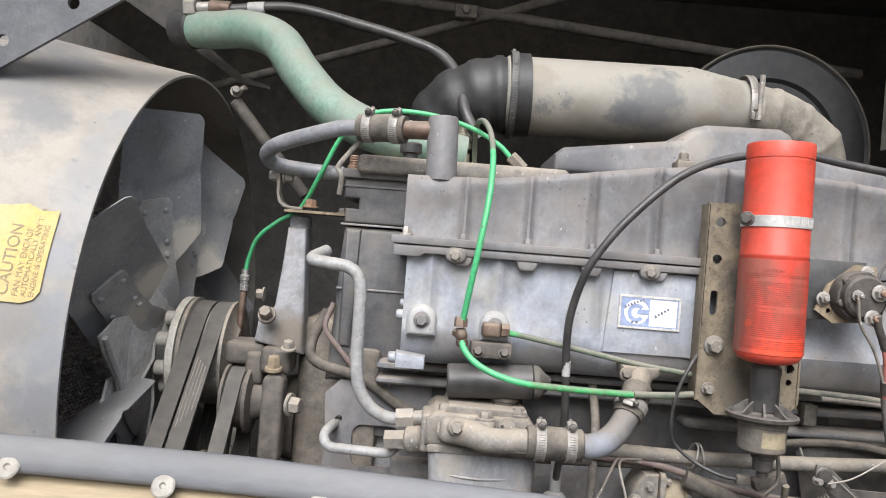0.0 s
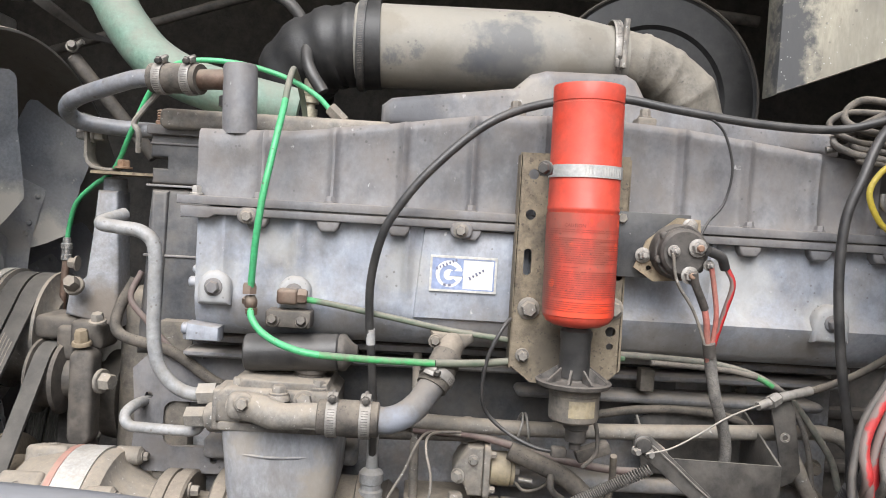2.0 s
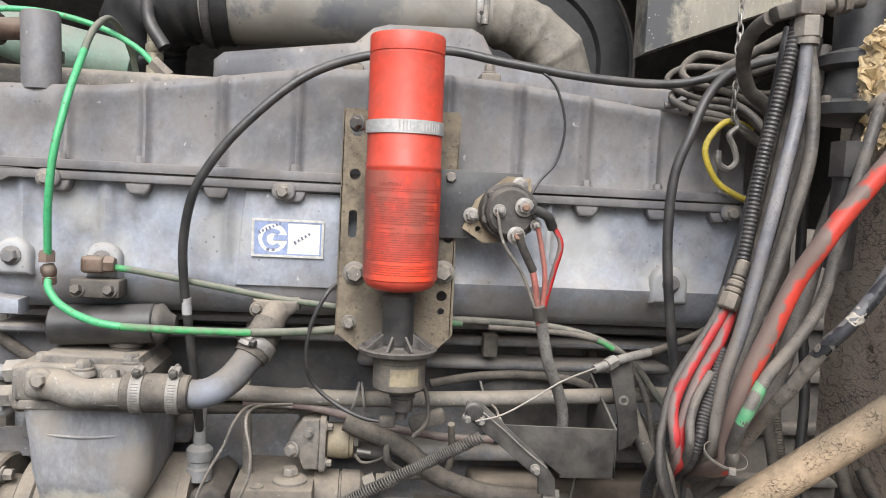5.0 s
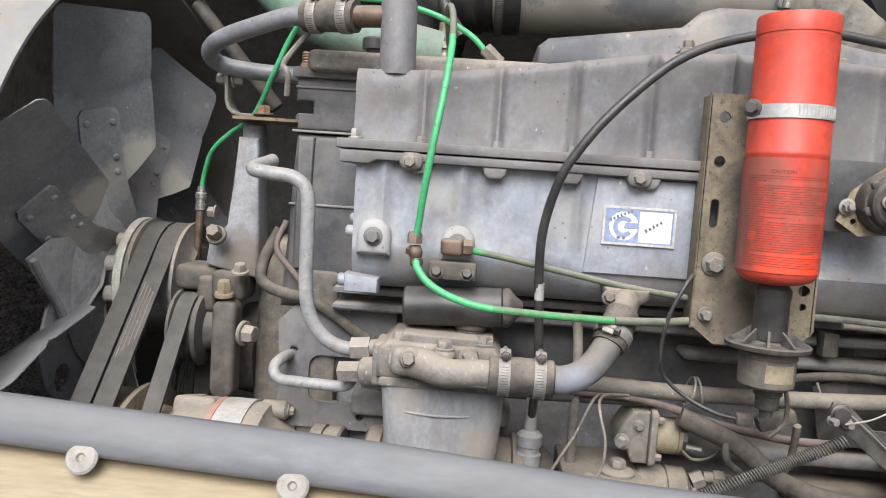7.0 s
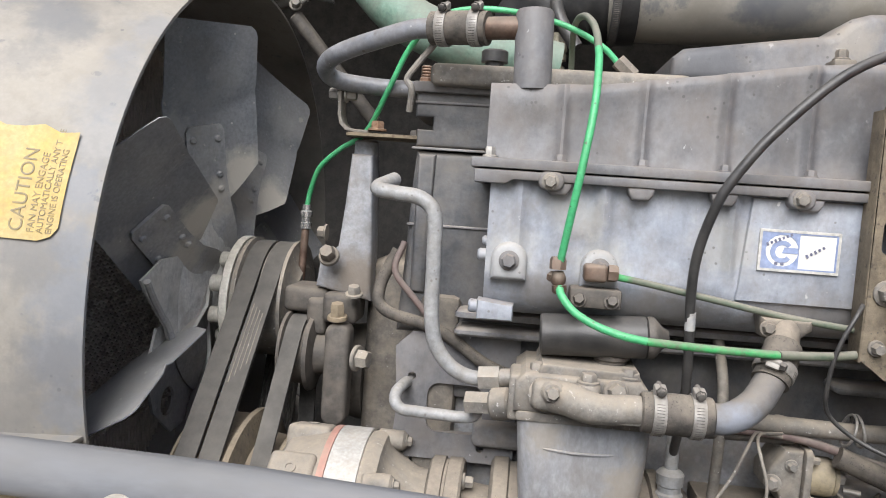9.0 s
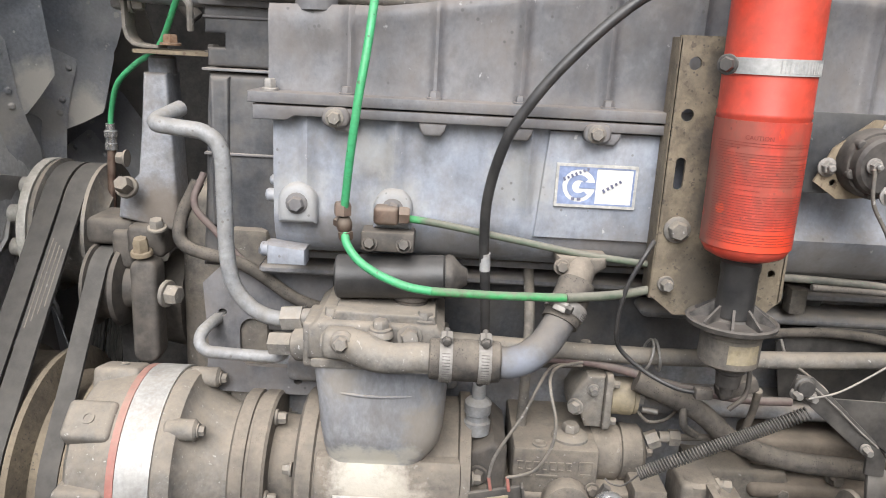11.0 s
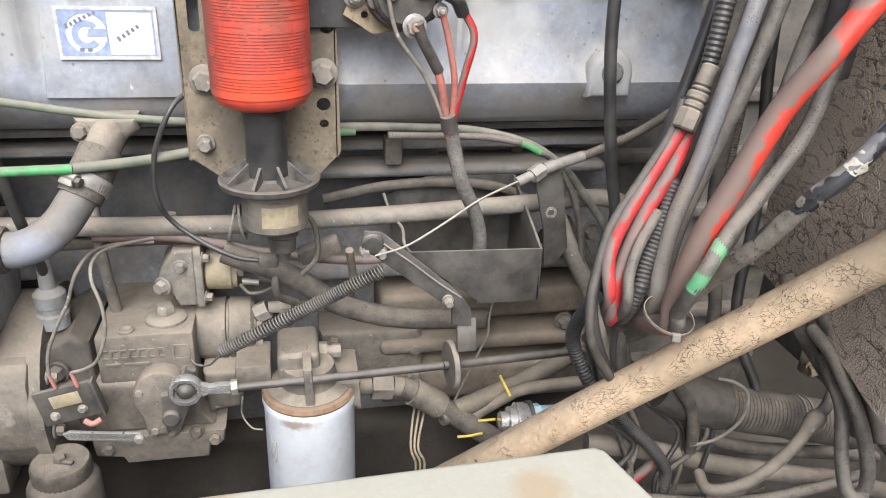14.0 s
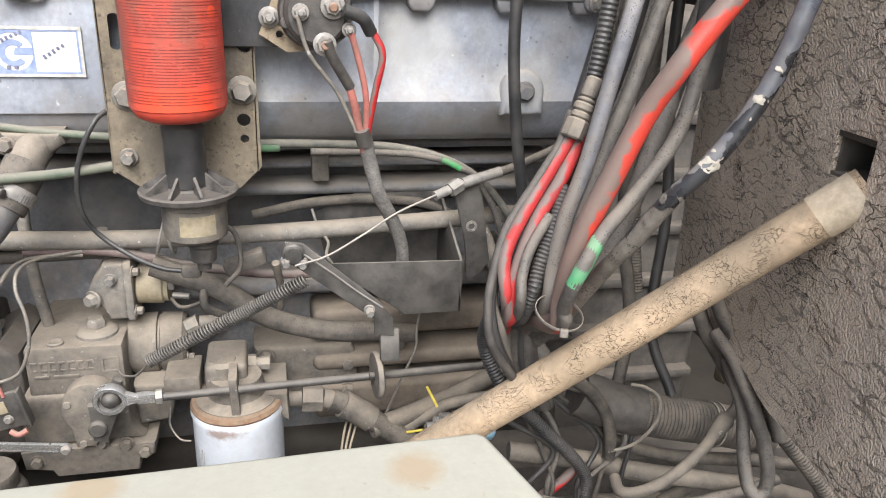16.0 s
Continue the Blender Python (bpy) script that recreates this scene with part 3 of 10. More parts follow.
BLUE = surf("faded_blue_print", (0.19, 0.25, 0.43), (0.30, 0.36, 0.52), dusty=0.1, rough=0.4, bump=0, grime=0.12, rubbed=0)
LABEL = surf("worn_white_label", (0.68, 0.68, 0.67), (0.58, 0.57, 0.54), dust=(0.50, 0.455, 0.385), dusty=0.5, rough=0.4, scale=60, bump=0.05)
PRINTBLUE = surf("deep_blue_print", (0.045, 0.065, 0.25), (0.08, 0.10, 0.31), dusty=0.2, rough=0.4, bump=0, rubbed=0, grime=0.12)
PLATEINK = surf("faded_navy_ink", (0.10, 0.11, 0.19), (0.17, 0.18, 0.26), dusty=0.2, rough=0.5, bump=0, rubbed=0, grime=0.15)
STICKER = surf("dirty_yellow_sticker", (0.53, 0.36, 0.09), (0.50, 0.39, 0.17), dust=(0.38, 0.31, 0.19), dusty=0.4, rough=0.6, scale=22, bump=0.05, rubbed=0, grime=0.15)
WOVEN = surf("woven_grey_sleeve", (0.15, 0.14, 0.13), (0.23, 0.217, 0.20), dust=(0.26, 0.235, 0.2), dusty=0.4, rough=0.85, scale=60, bump=1.0)
specks(CAST, (0.060, 0.052, 0.044), 520, 0.30, 0.50, 0.3)
specks(CAST_PALE, (0.105, 0.092, 0.077), 520, 0.28, 0.52, 0.3)
specks(PAINT_DIM, (0.085, 0.078, 0.072), 260, 0.18, 0.54, 0.4)
specks(RUBBER_DUST, (0.024, 0.022, 0.020), 460, 0.32, 0.50, 0.6)
specks(WOVEN, (0.05, 0.047, 0.045), 900, 0.42, 0.35, 0.75)
GREEN_SOIL = surf("grey_green_hose", (0.085, 0.088, 0.075), (0.15, 0.148, 0.125), dust=(0.23, 0.205, 0.17), dusty=0.55, rough=0.65, scale=40, bump=0.4, wear=(0.05, 0.28, 0.11), wear_amount=0.06)
GREEN_STREAK = surf("green_hose_half_soiled", (0.04, 0.33, 0.10), (0.095, 0.125, 0.075), dust=(0.2, 0.19, 0.15), dusty=0.45, rough=0.55, scale=45, bump=0.1, edge=(0.54, 0.62))
REDWORN = surf("dusty_red_cable", (0.50, 0.04, 0.03), (0.20, 0.165, 0.15), dust=(0.23, 0.19, 0.165), dusty=0.4, rough=0.5, scale=60, bump=0.15, edge=(0.49, 0.55), stretch=(1, 1, 0.2))
YELLOW = surf("yellow_sticker", (0.60, 0.46, 0.05), (0.64, 0.50, 0.08), dusty=0.12, rough=0.5, bump=0.05)
BROWNWIRE = surf("brown_wire", (0.14, 0.09, 0.085), (0.19, 0.13, 0.12), dust=(0.24, 0.21, 0.18), dusty=0.5, rough=0.6, bump=0.1)
PINK = surf("faded_red_wire", (0.38, 0.12, 0.10), (0.45, 0.16, 0.13), dusty=0.35, rough=0.5, bump=0.1)
GREYCABLE = surf("grey_cable", (0.062, 0.058, 0.055), (0.122, 0.113, 0.104), dust=(0.215, 0.184, 0.150), dusty=0.45, rough=0.45, scale=24, bump=0.9, wear=(0.03, 0.03, 0.03), wear_amount=0.1)
specks(GREYCABLE, (0.024, 0.022, 0.021), 460, 0.34, 0.48, 0.65)
FOAM = surf("tan_foam", (0.50, 0.355, 0.175), (0.66, 0.54, 0.36), dusty=0.05, rough=0.9, scale=60, bump=1.0, rubbed=0, grime=0.15)
GROUND = surf("pale_bounce_ground", (0.26, 0.25, 0.235), (0.33, 0.315, 0.295), dusty=0.2, rough=0.9, scale=3)
ALU = surf("alloy_band", (0.46, 0.46, 0.45), (0.54, 0.54, 0.53), dusty=0.3, rough=0.35, metal=0.4, bump=0.05)


# ---- mesh helpers ----
V = Vector


def spline(pts, n=6):
    """Points of a smooth curve through pts."""
    p = [V(q) for q in pts]
    if len(p) < 3:
        return p
    p = [p[0] * 2 - p[1]] + p + [p[-1] * 2 - p[-2]]
    out = []
    for i in range(1, len(p) - 2):
        a, b, c, d = p[i - 1:i + 3]
        for k in range(n):
            s = k / n
            out.append(0.5 * ((2 * b) + (c - a) * s + (2 * a - 5 * b + 4 * c - d) * s * s + (3 * b - a - 3 * c + d) * s ** 3))
    return out + [p[-2]]


def sweep(bm, path, r, seg=10, caps=True):
    """A round tube along path; r is one radius, or one for each point."""
    rs = r if isinstance(r, (list, tuple)) else [r] * len(path)
    rings, side = [], None
    for i, p in enumerate(path):
        d = (path[min(i + 1, len(path) - 1)] - path[max(i - 1, 0)]).normalized()
        if side is None:
            side = d.orthogonal().normalized()
        side = (side - d * side.dot(d)).normalized()
        other = d.cross(side)
        rings.append([bm.verts.new(p + (side * math.cos(a) + other * math.sin(a)) * rs[i]) for a in (math.tau * k / seg for k in range(seg))])
    for a, b in zip(rings, rings[1:]):
        for k in range(seg):
            bm.faces.new((a[k], a[(k + 1) % seg], b[(k + 1) % seg], b[k]))
    if caps:
        bm.faces.new(rings[0][::-1])
        bm.faces.new(rings[-1])


def tube(bm, pts, r, seg=10, n=6):
    sweep(bm, spline(pts, n), r, seg)


def ribbed(bm, pts, r, pitch=0.004, depth=0.12, seg=10):
    """A corrugated tube."""
    path = spline(pts, 20)
    length = sum((b - a).length for a, b in zip(path, path[1:]))
    count = max(4, int(length / pitch) * 2)
    cum, out, k, run = length / count, [path[0]], 0, 0.0
    for a, b in zip(path, path[1:]):
        step = (b - a).length
        while run + step >= cum * len(out) and len(out) <= count:
            out.append(a.lerp(b, (cum * len(out) - run) / max(step, 1e-9)))
        run += step
    sweep(bm, out, [r * (1 - depth * (i % 2)) for i in range(len(out))], seg)


def lathe(bm, o, axis, prof, seg=24, start=0.0):
    """A turned form: rings of radius r at distance d along axis from o; a profile that ends where it began is a hollow ring."""
    o, axis = V(o), V(axis).normalized()
    u = axis.orthogonal().normalized()
    w = axis.cross(u)
    rings = []
    for d, r in prof:
        if r <= 0:
            rings.append([bm.verts.new(o + axis * d)])
        else:
            rings.append([bm.verts.new(o + axis * d + (u * math.cos(a) + w * math.sin(a)) * r) for a in (start + math.tau * k / seg for k in range(seg))])
    for a, b in zip(rings, rings[1:]):
        for k in range(seg):
            q = [a[k % len(a)], a[(k + 1) % len(a)], b[(k + 1) % len(b)], b[k % len(b)]]
            q = list(dict.fromkeys(q))
            if len(q) > 2:
                bm.faces.new(q)
    if prof[0] == prof[-1]:
        bmesh.ops.remove_doubles(bm, verts=rings[0] + rings[-1], dist=1e-6)
        return
    if len(rings[0]) > 1:
        bm.faces.new(rings[0][::-1])
    if len(rings[-1]) > 1:
        bm.faces.new(rings[-1])


def rod(bm, a, b, r, r2=None, seg=18, bev=0.0):
    a, b = V(a), V(b)
    r2 = r if r2 is None else r2
    h = (b - a).length
    prof = [(0, r), (h, r2)]
    if bev:
        prof = [(0, r - bev), (bev, r), (h - bev, r2), (h, r2 - bev)]
    lathe(bm, a, b - a, prof, seg)


def hexbolt(bm, p, d, r=0.008, h=0.006, washer=True):
    """A hexagon bolt head on a washer; p is its seat."""
    p, d = V(p), V(d).normalized()
    if washer:
        lathe(bm, p, d, [(0, r * 1.35), (h * 0.22, r * 1.35), (h * 0.3, r * 1.25)], 16)
    lathe(bm, p + d * h * 0.25, d, [(0, r), (h * 0.75, r), (h, r * 0.82)], 6)


def box(bm, c, s, bev=0.002, rx=0, ry=0, rz=0, seg=2):
    m = pose(*c, rx, ry, rz) @ Matrix.Diagonal((*s, 1))
    vs = bmesh.ops.create_cube(bm, size=1, matrix=m)["verts"]
    if bev:
        es = list({e for v in vs for e in v.link_edges})
        bmesh.ops.bevel(bm, geom=es, offset=bev, segments=seg, profile=0.5, affect="EDGES")


def put(axis, u, v, w):
    """A point from the two coordinates of an outline and the one along axis."""
    return {"x": (w, u, v), "y": (u, w, v), "z": (u, v, w)}[axis]


def prism(bm, outline, a, b, axis="y", bev=0.002, seg=2):
    """An outline drawn out along an axis from a to b."""
    front = [bm.verts.new(put(axis, u, v, a)) for u, v in outline]
    back = [bm.verts.new(put(axis, u, v, b)) for u, v in outline]
    k = len(front)
    fs = [bm.faces.new(front), bm.faces.new(back[::-1])]
    fs += [bm.faces.new((front[i], back[i], back[(i + 1) % k], front[(i + 1) % k])) for i in range(k)]
    bmesh.ops.recalc_face_normals(bm, faces=fs)
    if bev:
        es = list({e for f in fs[:2] for e in f.edges})
        bmesh.ops.bevel(bm, geom=es, offset=bev, segments=seg, profile=0.5, affect="EDGES")


def circle(u, v, r, k=14):
    return [(u + r * math.cos(math.tau * i / k), v + r * math.sin(math.tau * i / k)) for i in range(k)]


def rounded(u0, v0, u1, v1, r, k=4):
    """A rectangle with round corners."""
    out = []
    for cu, cv, a0 in ((u1 - r, v1 - r, 0), (u0 + r, v1 - r, 90), (u0 + r, v0 + r, 180), (u1 - r, v0 + r, 270)):
        out += [(cu + r * math.cos(radians(a0 + 90 * i / k)), cv + r * math.sin(radians(a0 + 90 * i / k))) for i in range(k + 1)]
    return out


def sheet(bm, outline, holes, a, b, axis="y"):
    """A plate with openings through it, from a to b along an axis."""
    tmp = bmesh.new()
    for loop in (outline, *holes):
        vs = [tmp.verts.new(put(axis, u, v, a)) for u, v in loop]
        for i in range(len(vs)):
            tmp.edges.new((vs[i], vs[(i + 1) % len(vs)]))
    bmesh.ops.triangle_fill(tmp, edges=tmp.edges[:], use_beauty=True)
    made = bmesh.ops.extrude_face_region(tmp, geom=tmp.faces[:])
    shift = V(put(axis, 0, 0, b - a))
    for v in made["geom"]:
        if isinstance(v, bmesh.types.BMVert):
            v.co += shift
    bmesh.ops.recalc_face_normals(tmp, faces=tmp.faces[:])
    me = bpy.data.meshes.new("tmp")
    tmp.to_mesh(me)
    tmp.free()
    bm.from_mesh(me)
    bpy.data.meshes.remove(me)


def warp(bm, amount, size):
    """Makes a form slightly uneven."""
    for v in bm.verts:
        v.co += noise.noise_vector(v.co / size) * amount


def solid(name, bm, material, parent=None, label="", angle=38):
    """Links a bmesh as one mesh object, with its origin in its middle."""
    mid = sum((v.co for v in bm.verts), V()) / max(1, len(bm.verts))
    for v in bm.verts:
        v.co -= mid
    bmesh.ops.recalc_face_normals(bm, faces=bm.faces[:])
    me = bpy.data.meshes.new(name)
    bm.to_mesh(me)
    bm.free()
    me.materials.append(material)
    me.polygons.foreach_set("use_smooth", [True] * len(me.polygons))
    me.set_sharp_from_angle(angle=radians(angle))
    ob = new(name, me)
    ob.location = mid
    if parent:
        ob.parent = parent
        base, p = V(), parent
        while p:
            base, p = base + p.location, p.parent
        ob.location = mid - base
    return tagged(ob, label)


def part(name, bm, material, parent, label=""):
    return solid(name, bm, material, parent, label)


def thing(name, at, label, category, group="", kind=""):
    e = new(name)
    e.location, e.empty_display_size = at, 0.02
    return tagged(e, label, category, group, kind)


def single(name, bm, material, label, category, group="", kind=""):
    return tagged(solid(name, bm, material), label, category, group, kind)


def hose(name, pts, r, material, label, category="hose", group="", seg=10, n=6):
    bm = bmesh.new()
    tube(bm, pts, r, seg, n)
    return single(name, bm, material, label, category, group)


def clip_band(parent, o, axis, r, width=0.012, screw=(0, 0, 1), material=CLAMP):
    """A worm-drive clamp round a hose: slotted band, screw housing and hexagon screw."""
    o, axis, screw = V(o), V(axis).normalized(), V(screw).normalized()
    across = axis.cross(screw).normalized()
    bm = bmesh.new()
    lathe(bm, o - axis * width / 2, axis, [(0, r), (0, r + 0.0014), (width * 0.06, r + 0.0018), (width * 0.94, r + 0.0018), (width, r + 0.0014), (width, r), (0, r)], 40)
    band = part("clamp", bm, material, parent, "dusty worm-drive hose clamp")
    bm = bmesh.new()
    count = int(math.tau * r / 0.0026)
    for k in range(count):
        a = math.tau * k / count
        u = across * math.sin(a) - screw * math.cos(a)
        if u.dot(screw) < 0.80:
            p = o + u * (r + 0.0014)
            rod(bm, p - axis * width * 0.30, p + axis * width * 0.30, 0.0006, seg=5)
    part("slots", bm, SWITCH, band, "dark slots across the band")
    top = o + screw * (r + 0.0055)
    bm = bmesh.new()
    m = Matrix((across, axis, screw)).transposed().to_4x4()
    vs = bmesh.ops.create_cube(bm, size=1, matrix=Matrix.Translation(top - screw * 0.001) @ m @ Matrix.Diagonal((0.013, width * 0.95, 0.0075, 1)))["verts"]
    bmesh.ops.bevel(bm, geom=list({e for v in vs for e in v.link_edges}), offset=0.0016, segments=2, profile=0.5, affect="EDGES")
    part("screw_housing", bm, material, band)
    bm = bmesh.new()
    rod(bm, top - across * 0.012, top + across * 0.006, 0.0030, seg=10, bev=0.0006)
    lathe(bm, top + across * 0.0062, across, [(0, 0.0052), (0.0012, 0.0052), (0.0012, 0.0042), (0.0050, 0.0040), (0.0056, 0.0030), (0.0056, 0)], 6)
    part("screw", bm, DARKSTEEL, band, "dark hexagon screw")
    return band


for at, r, tint, s in (((0.040, 0.955, 0.995), 0.016, (0.55, 0.52, 0.46), 0.8), ((0.075, 0.958, 0.990), 0.014, (0.50, 0.45, 0.34), 0.75), ((0.100, 0.96, 1.000), 0.014, (0.52, 0.49, 0.43), 0.7)):
    spot(COMPRESSOR, at, r, tint, s, 0.9)
for at, r, tint, s in (((0.050, 0.957, 0.976), 0.020, (0.40, 0.365, 0.31), 0.7), ((0.085, 0.955, 0.968), 0.018, (0.36, 0.325, 0.27), 0.6), ((0.072, 0.955, 0.922), 0.024, (0.34, 0.30, 0.245), 0.6)):
    spot(CAST, at, r, tint, s, 1.2)
spot(FRAMEPAINT, (0.818, 1.38, 1.68), 0.046, (0.060, 0.062, 0.068), 0.92, 1.4, (1, 1, 0.35))
specks(FRAMEPAINT, (0.52, 0.52, 0.50), 120, 0.15, 0.50, 0.8)
specks(FRAMEPAINT, (0.10, 0.09, 0.08), 45, 0.16, 0.52, 0.6)
spot(FRAMEPAINT, (1.10, 1.38, 1.80), 0.03, (0.12, 0.10, 0.08), 0.8, 0.9, (1.6, 1, 0.3))
PIPE_DUST = surf("dusty_grey_elbow", (0.095, 0.094, 0.097), (0.155, 0.153, 0.157), dust=(0.20, 0.175, 0.148), dusty=0.5, rough=0.55, scale=22, grain=0.3)
specks(PAINT, (0.10, 0.093, 0.087), 95, 0.15, 0.53, 0.6)
specks(PAINT_DIM, (0.065, 0.062, 0.060), 90, 0.17, 0.53, 0.6)
specks(PAINT, (0.46, 0.44, 0.41), 150, 0.10, 0.60, 0.5)
specks(PIPE_GREY, (0.36, 0.35, 0.34), 120, 0.16, 0.53, 0.6)
specks(PIPE_GREY, (0.09, 0.075, 0.06), 80, 0.2, 0.54, 0.7)
specks(PIPE_PALE, (0.12, 0.10, 0.085), 100, 0.17, 0.53, 0.6)
specks(GREEN, (0.03, 0.05, 0.03), 160, 0.2, 0.56, 0.7)
RIMRUST = surf("orange_brown_rust", (0.17, 0.085, 0.045), (0.26, 0.15, 0.085), dust=(0.28, 0.22, 0.16), dusty=0.35, rough=0.85, scale=60, bump=0.4)
spot(PALE, (0.40, 0.92, 0.925), 0.012, (0.22, 0.12, 0.065), 0.7, 0.9, (0.5, 1, 2))
INTAKE_DIRT = surf("dirty_intake_elbow", (0.135, 0.122, 0.102), (0.215, 0.196, 0.166), dust=(0.28, 0.25, 0.205), dusty=0.5, rough=0.6, scale=18, bump=0.8, wear=(0.07, 0.063, 0.055), wear_amount=0.12)
for at, r, tint in (((0.47, 1.32, 1.66), 0.03, (0.15, 0.13, 0.105)), ((0.44, 1.315, 1.60), 0.03, (0.17, 0.15, 0.12)), ((0.14, 1.315, 1.66), 0.03, (0.19, 0.165, 0.13)), ((0.22, 1.31, 1.60), 0.03, (0.17, 0.155, 0.13))):
    spot(INTAKE, at, r, tint, 0.6, 0.9)
specks(INTAKE, (0.09, 0.085, 0.08), 55, 0.13, 0.54, 0.6)
BRACKET = surf("dark_patched_tan_steel", (0.115, 0.094, 0.068), (0.215, 0.174, 0.118), dust=(0.22, 0.178, 0.128), dusty=0.4, rough=0.8, scale=18, wear=(0.06, 0.048, 0.038), wear_amount=0.3, bump=1.0)
# Darker patches behind the can, round its stem and low on the plate.
for at, r, tint, s in (((0.372, 0.955, 1.40), 0.020, (0.055, 0.050, 0.045), 0.8), ((0.372, 0.955, 1.34), 0.022, (0.060, 0.054, 0.048), 0.8), ((0.372, 0.955, 1.28), 0.020, (0.065, 0.058, 0.05), 0.75), ((0.42, 0.955, 1.30), 0.03, (0.07, 0.062, 0.053), 0.7), ((0.375, 0.955, 1.20), 0.03, (0.085, 0.073, 0.058), 0.7), ((0.405, 0.955, 1.165), 0.02, (0.07, 0.062, 0.053), 0.6)):
    spot(BRACKET, at, r, tint, s, 0.8, (1, 0.3, 0.8))
specks(BRACKET, (0.05, 0.045, 0.04), 210, 0.22, 0.50, 0.7)
for at, r, tint in (((0.348, 0.905, 1.30), 0.016, (0.17, 0.075, 0.055)), ((0.347, 0.905, 1.25), 0.014, (0.18, 0.08, 0.06)), ((0.36, 0.885, 1.235), 0.010, (0.12, 0.06, 0.045)), ((0.405, 0.872, 1.33), 0.012, (0.24, 0.08, 0.055))):
    spot(RED_DUSTY, at, r, tint, 0.65, 0.8, (1, 1, 0.35))
specks(RED_DUSTY, (0.05, 0.03, 0.028), 170, 0.16, 0.54, 0.6)


# ---- setting ----
# Never in view; its pale tone is there to throw light upwards.
bm = bmesh.new()
box(bm, (0, 0, -0.05), (400, 400, 0.1), 0)
single("ground", bm, GROUND, "unseen ground, kept pale to bounce light into the bay", "ground", kind="structure")
bm = bmesh.new()
box(bm, (0.1, 2.35, 1.2), (3.0, 0.06, 1.9), 0.004)
single("wall_back", bm, DARK, "dark dirty back wall of the engine bay", "wall", kind="structure")
bm = bmesh.new()
box(bm, (0.1, 1.74, 2.18), (3.0, 1.28, 0.06), 0.004)
single("ceiling", bm, DARK, "dark underside of the floor above the bay", "ceiling", kind="structure")
# Unseen opening, added so that daylight comes through the radiator core.
bm = bmesh.new()
sheet(bm, [(0.48, 0.25), (2.32, 0.25), (2.32, 2.15), (0.48, 2.15)], [rounded(0.90, 0.55, 1.80, 1.62, 0.04)], -1.41, -1.35, "x")
single("wall_left", bm, DARK, "dark side wall with an opening added to light the radiator", "wall", kind="structure")
bm = bmesh.new()
box(bm, (1.58, 1.4, 1.2), (0.06, 1.84, 1.9), 0.004)
single("wall_right", bm, DARK, "dark side wall of the engine bay", "wall", kind="structure")
# Added out of view to block light from the pocket behind the insulation.
bm = bmesh.new()
box(bm, (1.255, 0.46, 0.75), (0.59, 0.04, 1.0), 0.004)
single("wall_blocker", bm, DARK, "unseen wall added to keep light out of the low corner", "wall", kind="structure")
bm = bmesh.new()
box(bm, (0.1, 1.45, 0.42), (2.9, 1.76, 0.05), 0.004)
single("floor", bm, NEAR_BLACK, "near-black floor below the engine", "floor", kind="structure")

# sill with its rubber seal along the front of the bay
sill = thing("sill", (0, 0.42, 0.4), "cream painted sill with a grey rubber seal and round screws", "sill", kind="structure")
bm = bmesh.new()
SEAL_LINE = [(-1.3, 1.232), (-0.5, 1.224), (-0.25, 1.2105), (-0.1, 1.2085), (0.07, 1.200), (0.17, 1.193), (0.3, 1.186), (0.56, 1.176)]
rings = []
for x, z in SEAL_LINE:
    d = z - 1.2105
    rings.append([bm.verts.new((x, y, h)) for y, h in ((0.456, 1.200 + d), (0.444, 1.2015 + d), (0.435, 1.195 + d), (0.426, 1.182 + d), (0.414, 1.14), (0.405, 1.05), (0.405, 0.4), (0.456, 0.4))])
for a, b in zip(rings, rings[1:]):
    for k in range(8):
        bm.faces.new((a[k], a[(k + 1) % 8], b[(k + 1) % 8], b[k]))
bm.faces.new(rings[0][::-1])
bm.faces.new(rings[-1])
part("sill_panel", bm, CREAM, sill)
bm = bmesh.new()
rings = []
for k in range(131):
    x = -1.3 + 1.85 * k / 130
    (xa, za), (xb, zb) = next((a, b) for a, b in zip(SEAL_LINE, SEAL_LINE[1:]) if a[0] <= x <= b[0])
    z = za + (zb - za) * (x - xa) / (xb - xa) + 0.0012 * noise.noise(V((x * 7, 0.2, 0.4)))
    dy = 0.0010 * noise.noise(V((x * 11, 3.2, 0.4)))
    rings.append([bm.verts.new((x, y + dy, z + h)) for y, h in ((0.456, 0.007), (0.451, 0.0112), (0.445, 0.0118), (0.4405, 0.0098), (0.4375, 0.0060), (0.4355, 0.0010), (0.4350, -0.0035), (0.4365, -0.0062), (0.443, -0.0090), (0.456, -0.010))])
for a, b in zip(rings, rings[1:]):
    for k in range(10):
        bm.faces.new((a[k], a[(k + 1) % 10], b[(k + 1) % 10], b[k]))
bm.faces.new(rings[0][::-1])
bm.faces.new(rings[-1])
part("seal", bm, SEAL, sill, "grey rubber seal bead, scuffed")
for k in range(7):
    bm = bmesh.new()
    x = -0.324 + k * 0.0885
    lathe(bm, (x, 0.4345, 1.1972 - 0.045 * x), (0, -1, 0.55), [(0, 0.0068), (0.0008, 0.0068), (0.0017, 0.0058), (0.0019, 0.0020), (0.0006, 0.0013), (0.0006, 0)], 24)
    part("screw", bm, SCREWCAP, sill, "pale round screw cap")

# pale cover at the lower corner of the bay
bm = bmesh.new()
prism(bm, [(0.02, 0.622), (0.30, 0.634), (0.584, 0.645), (0.590, 0.640), (0.612, 0.562), (0.66, 0.40), (0.02, 0.40)], 1.03, 1.102, "z", 0.005, 3)
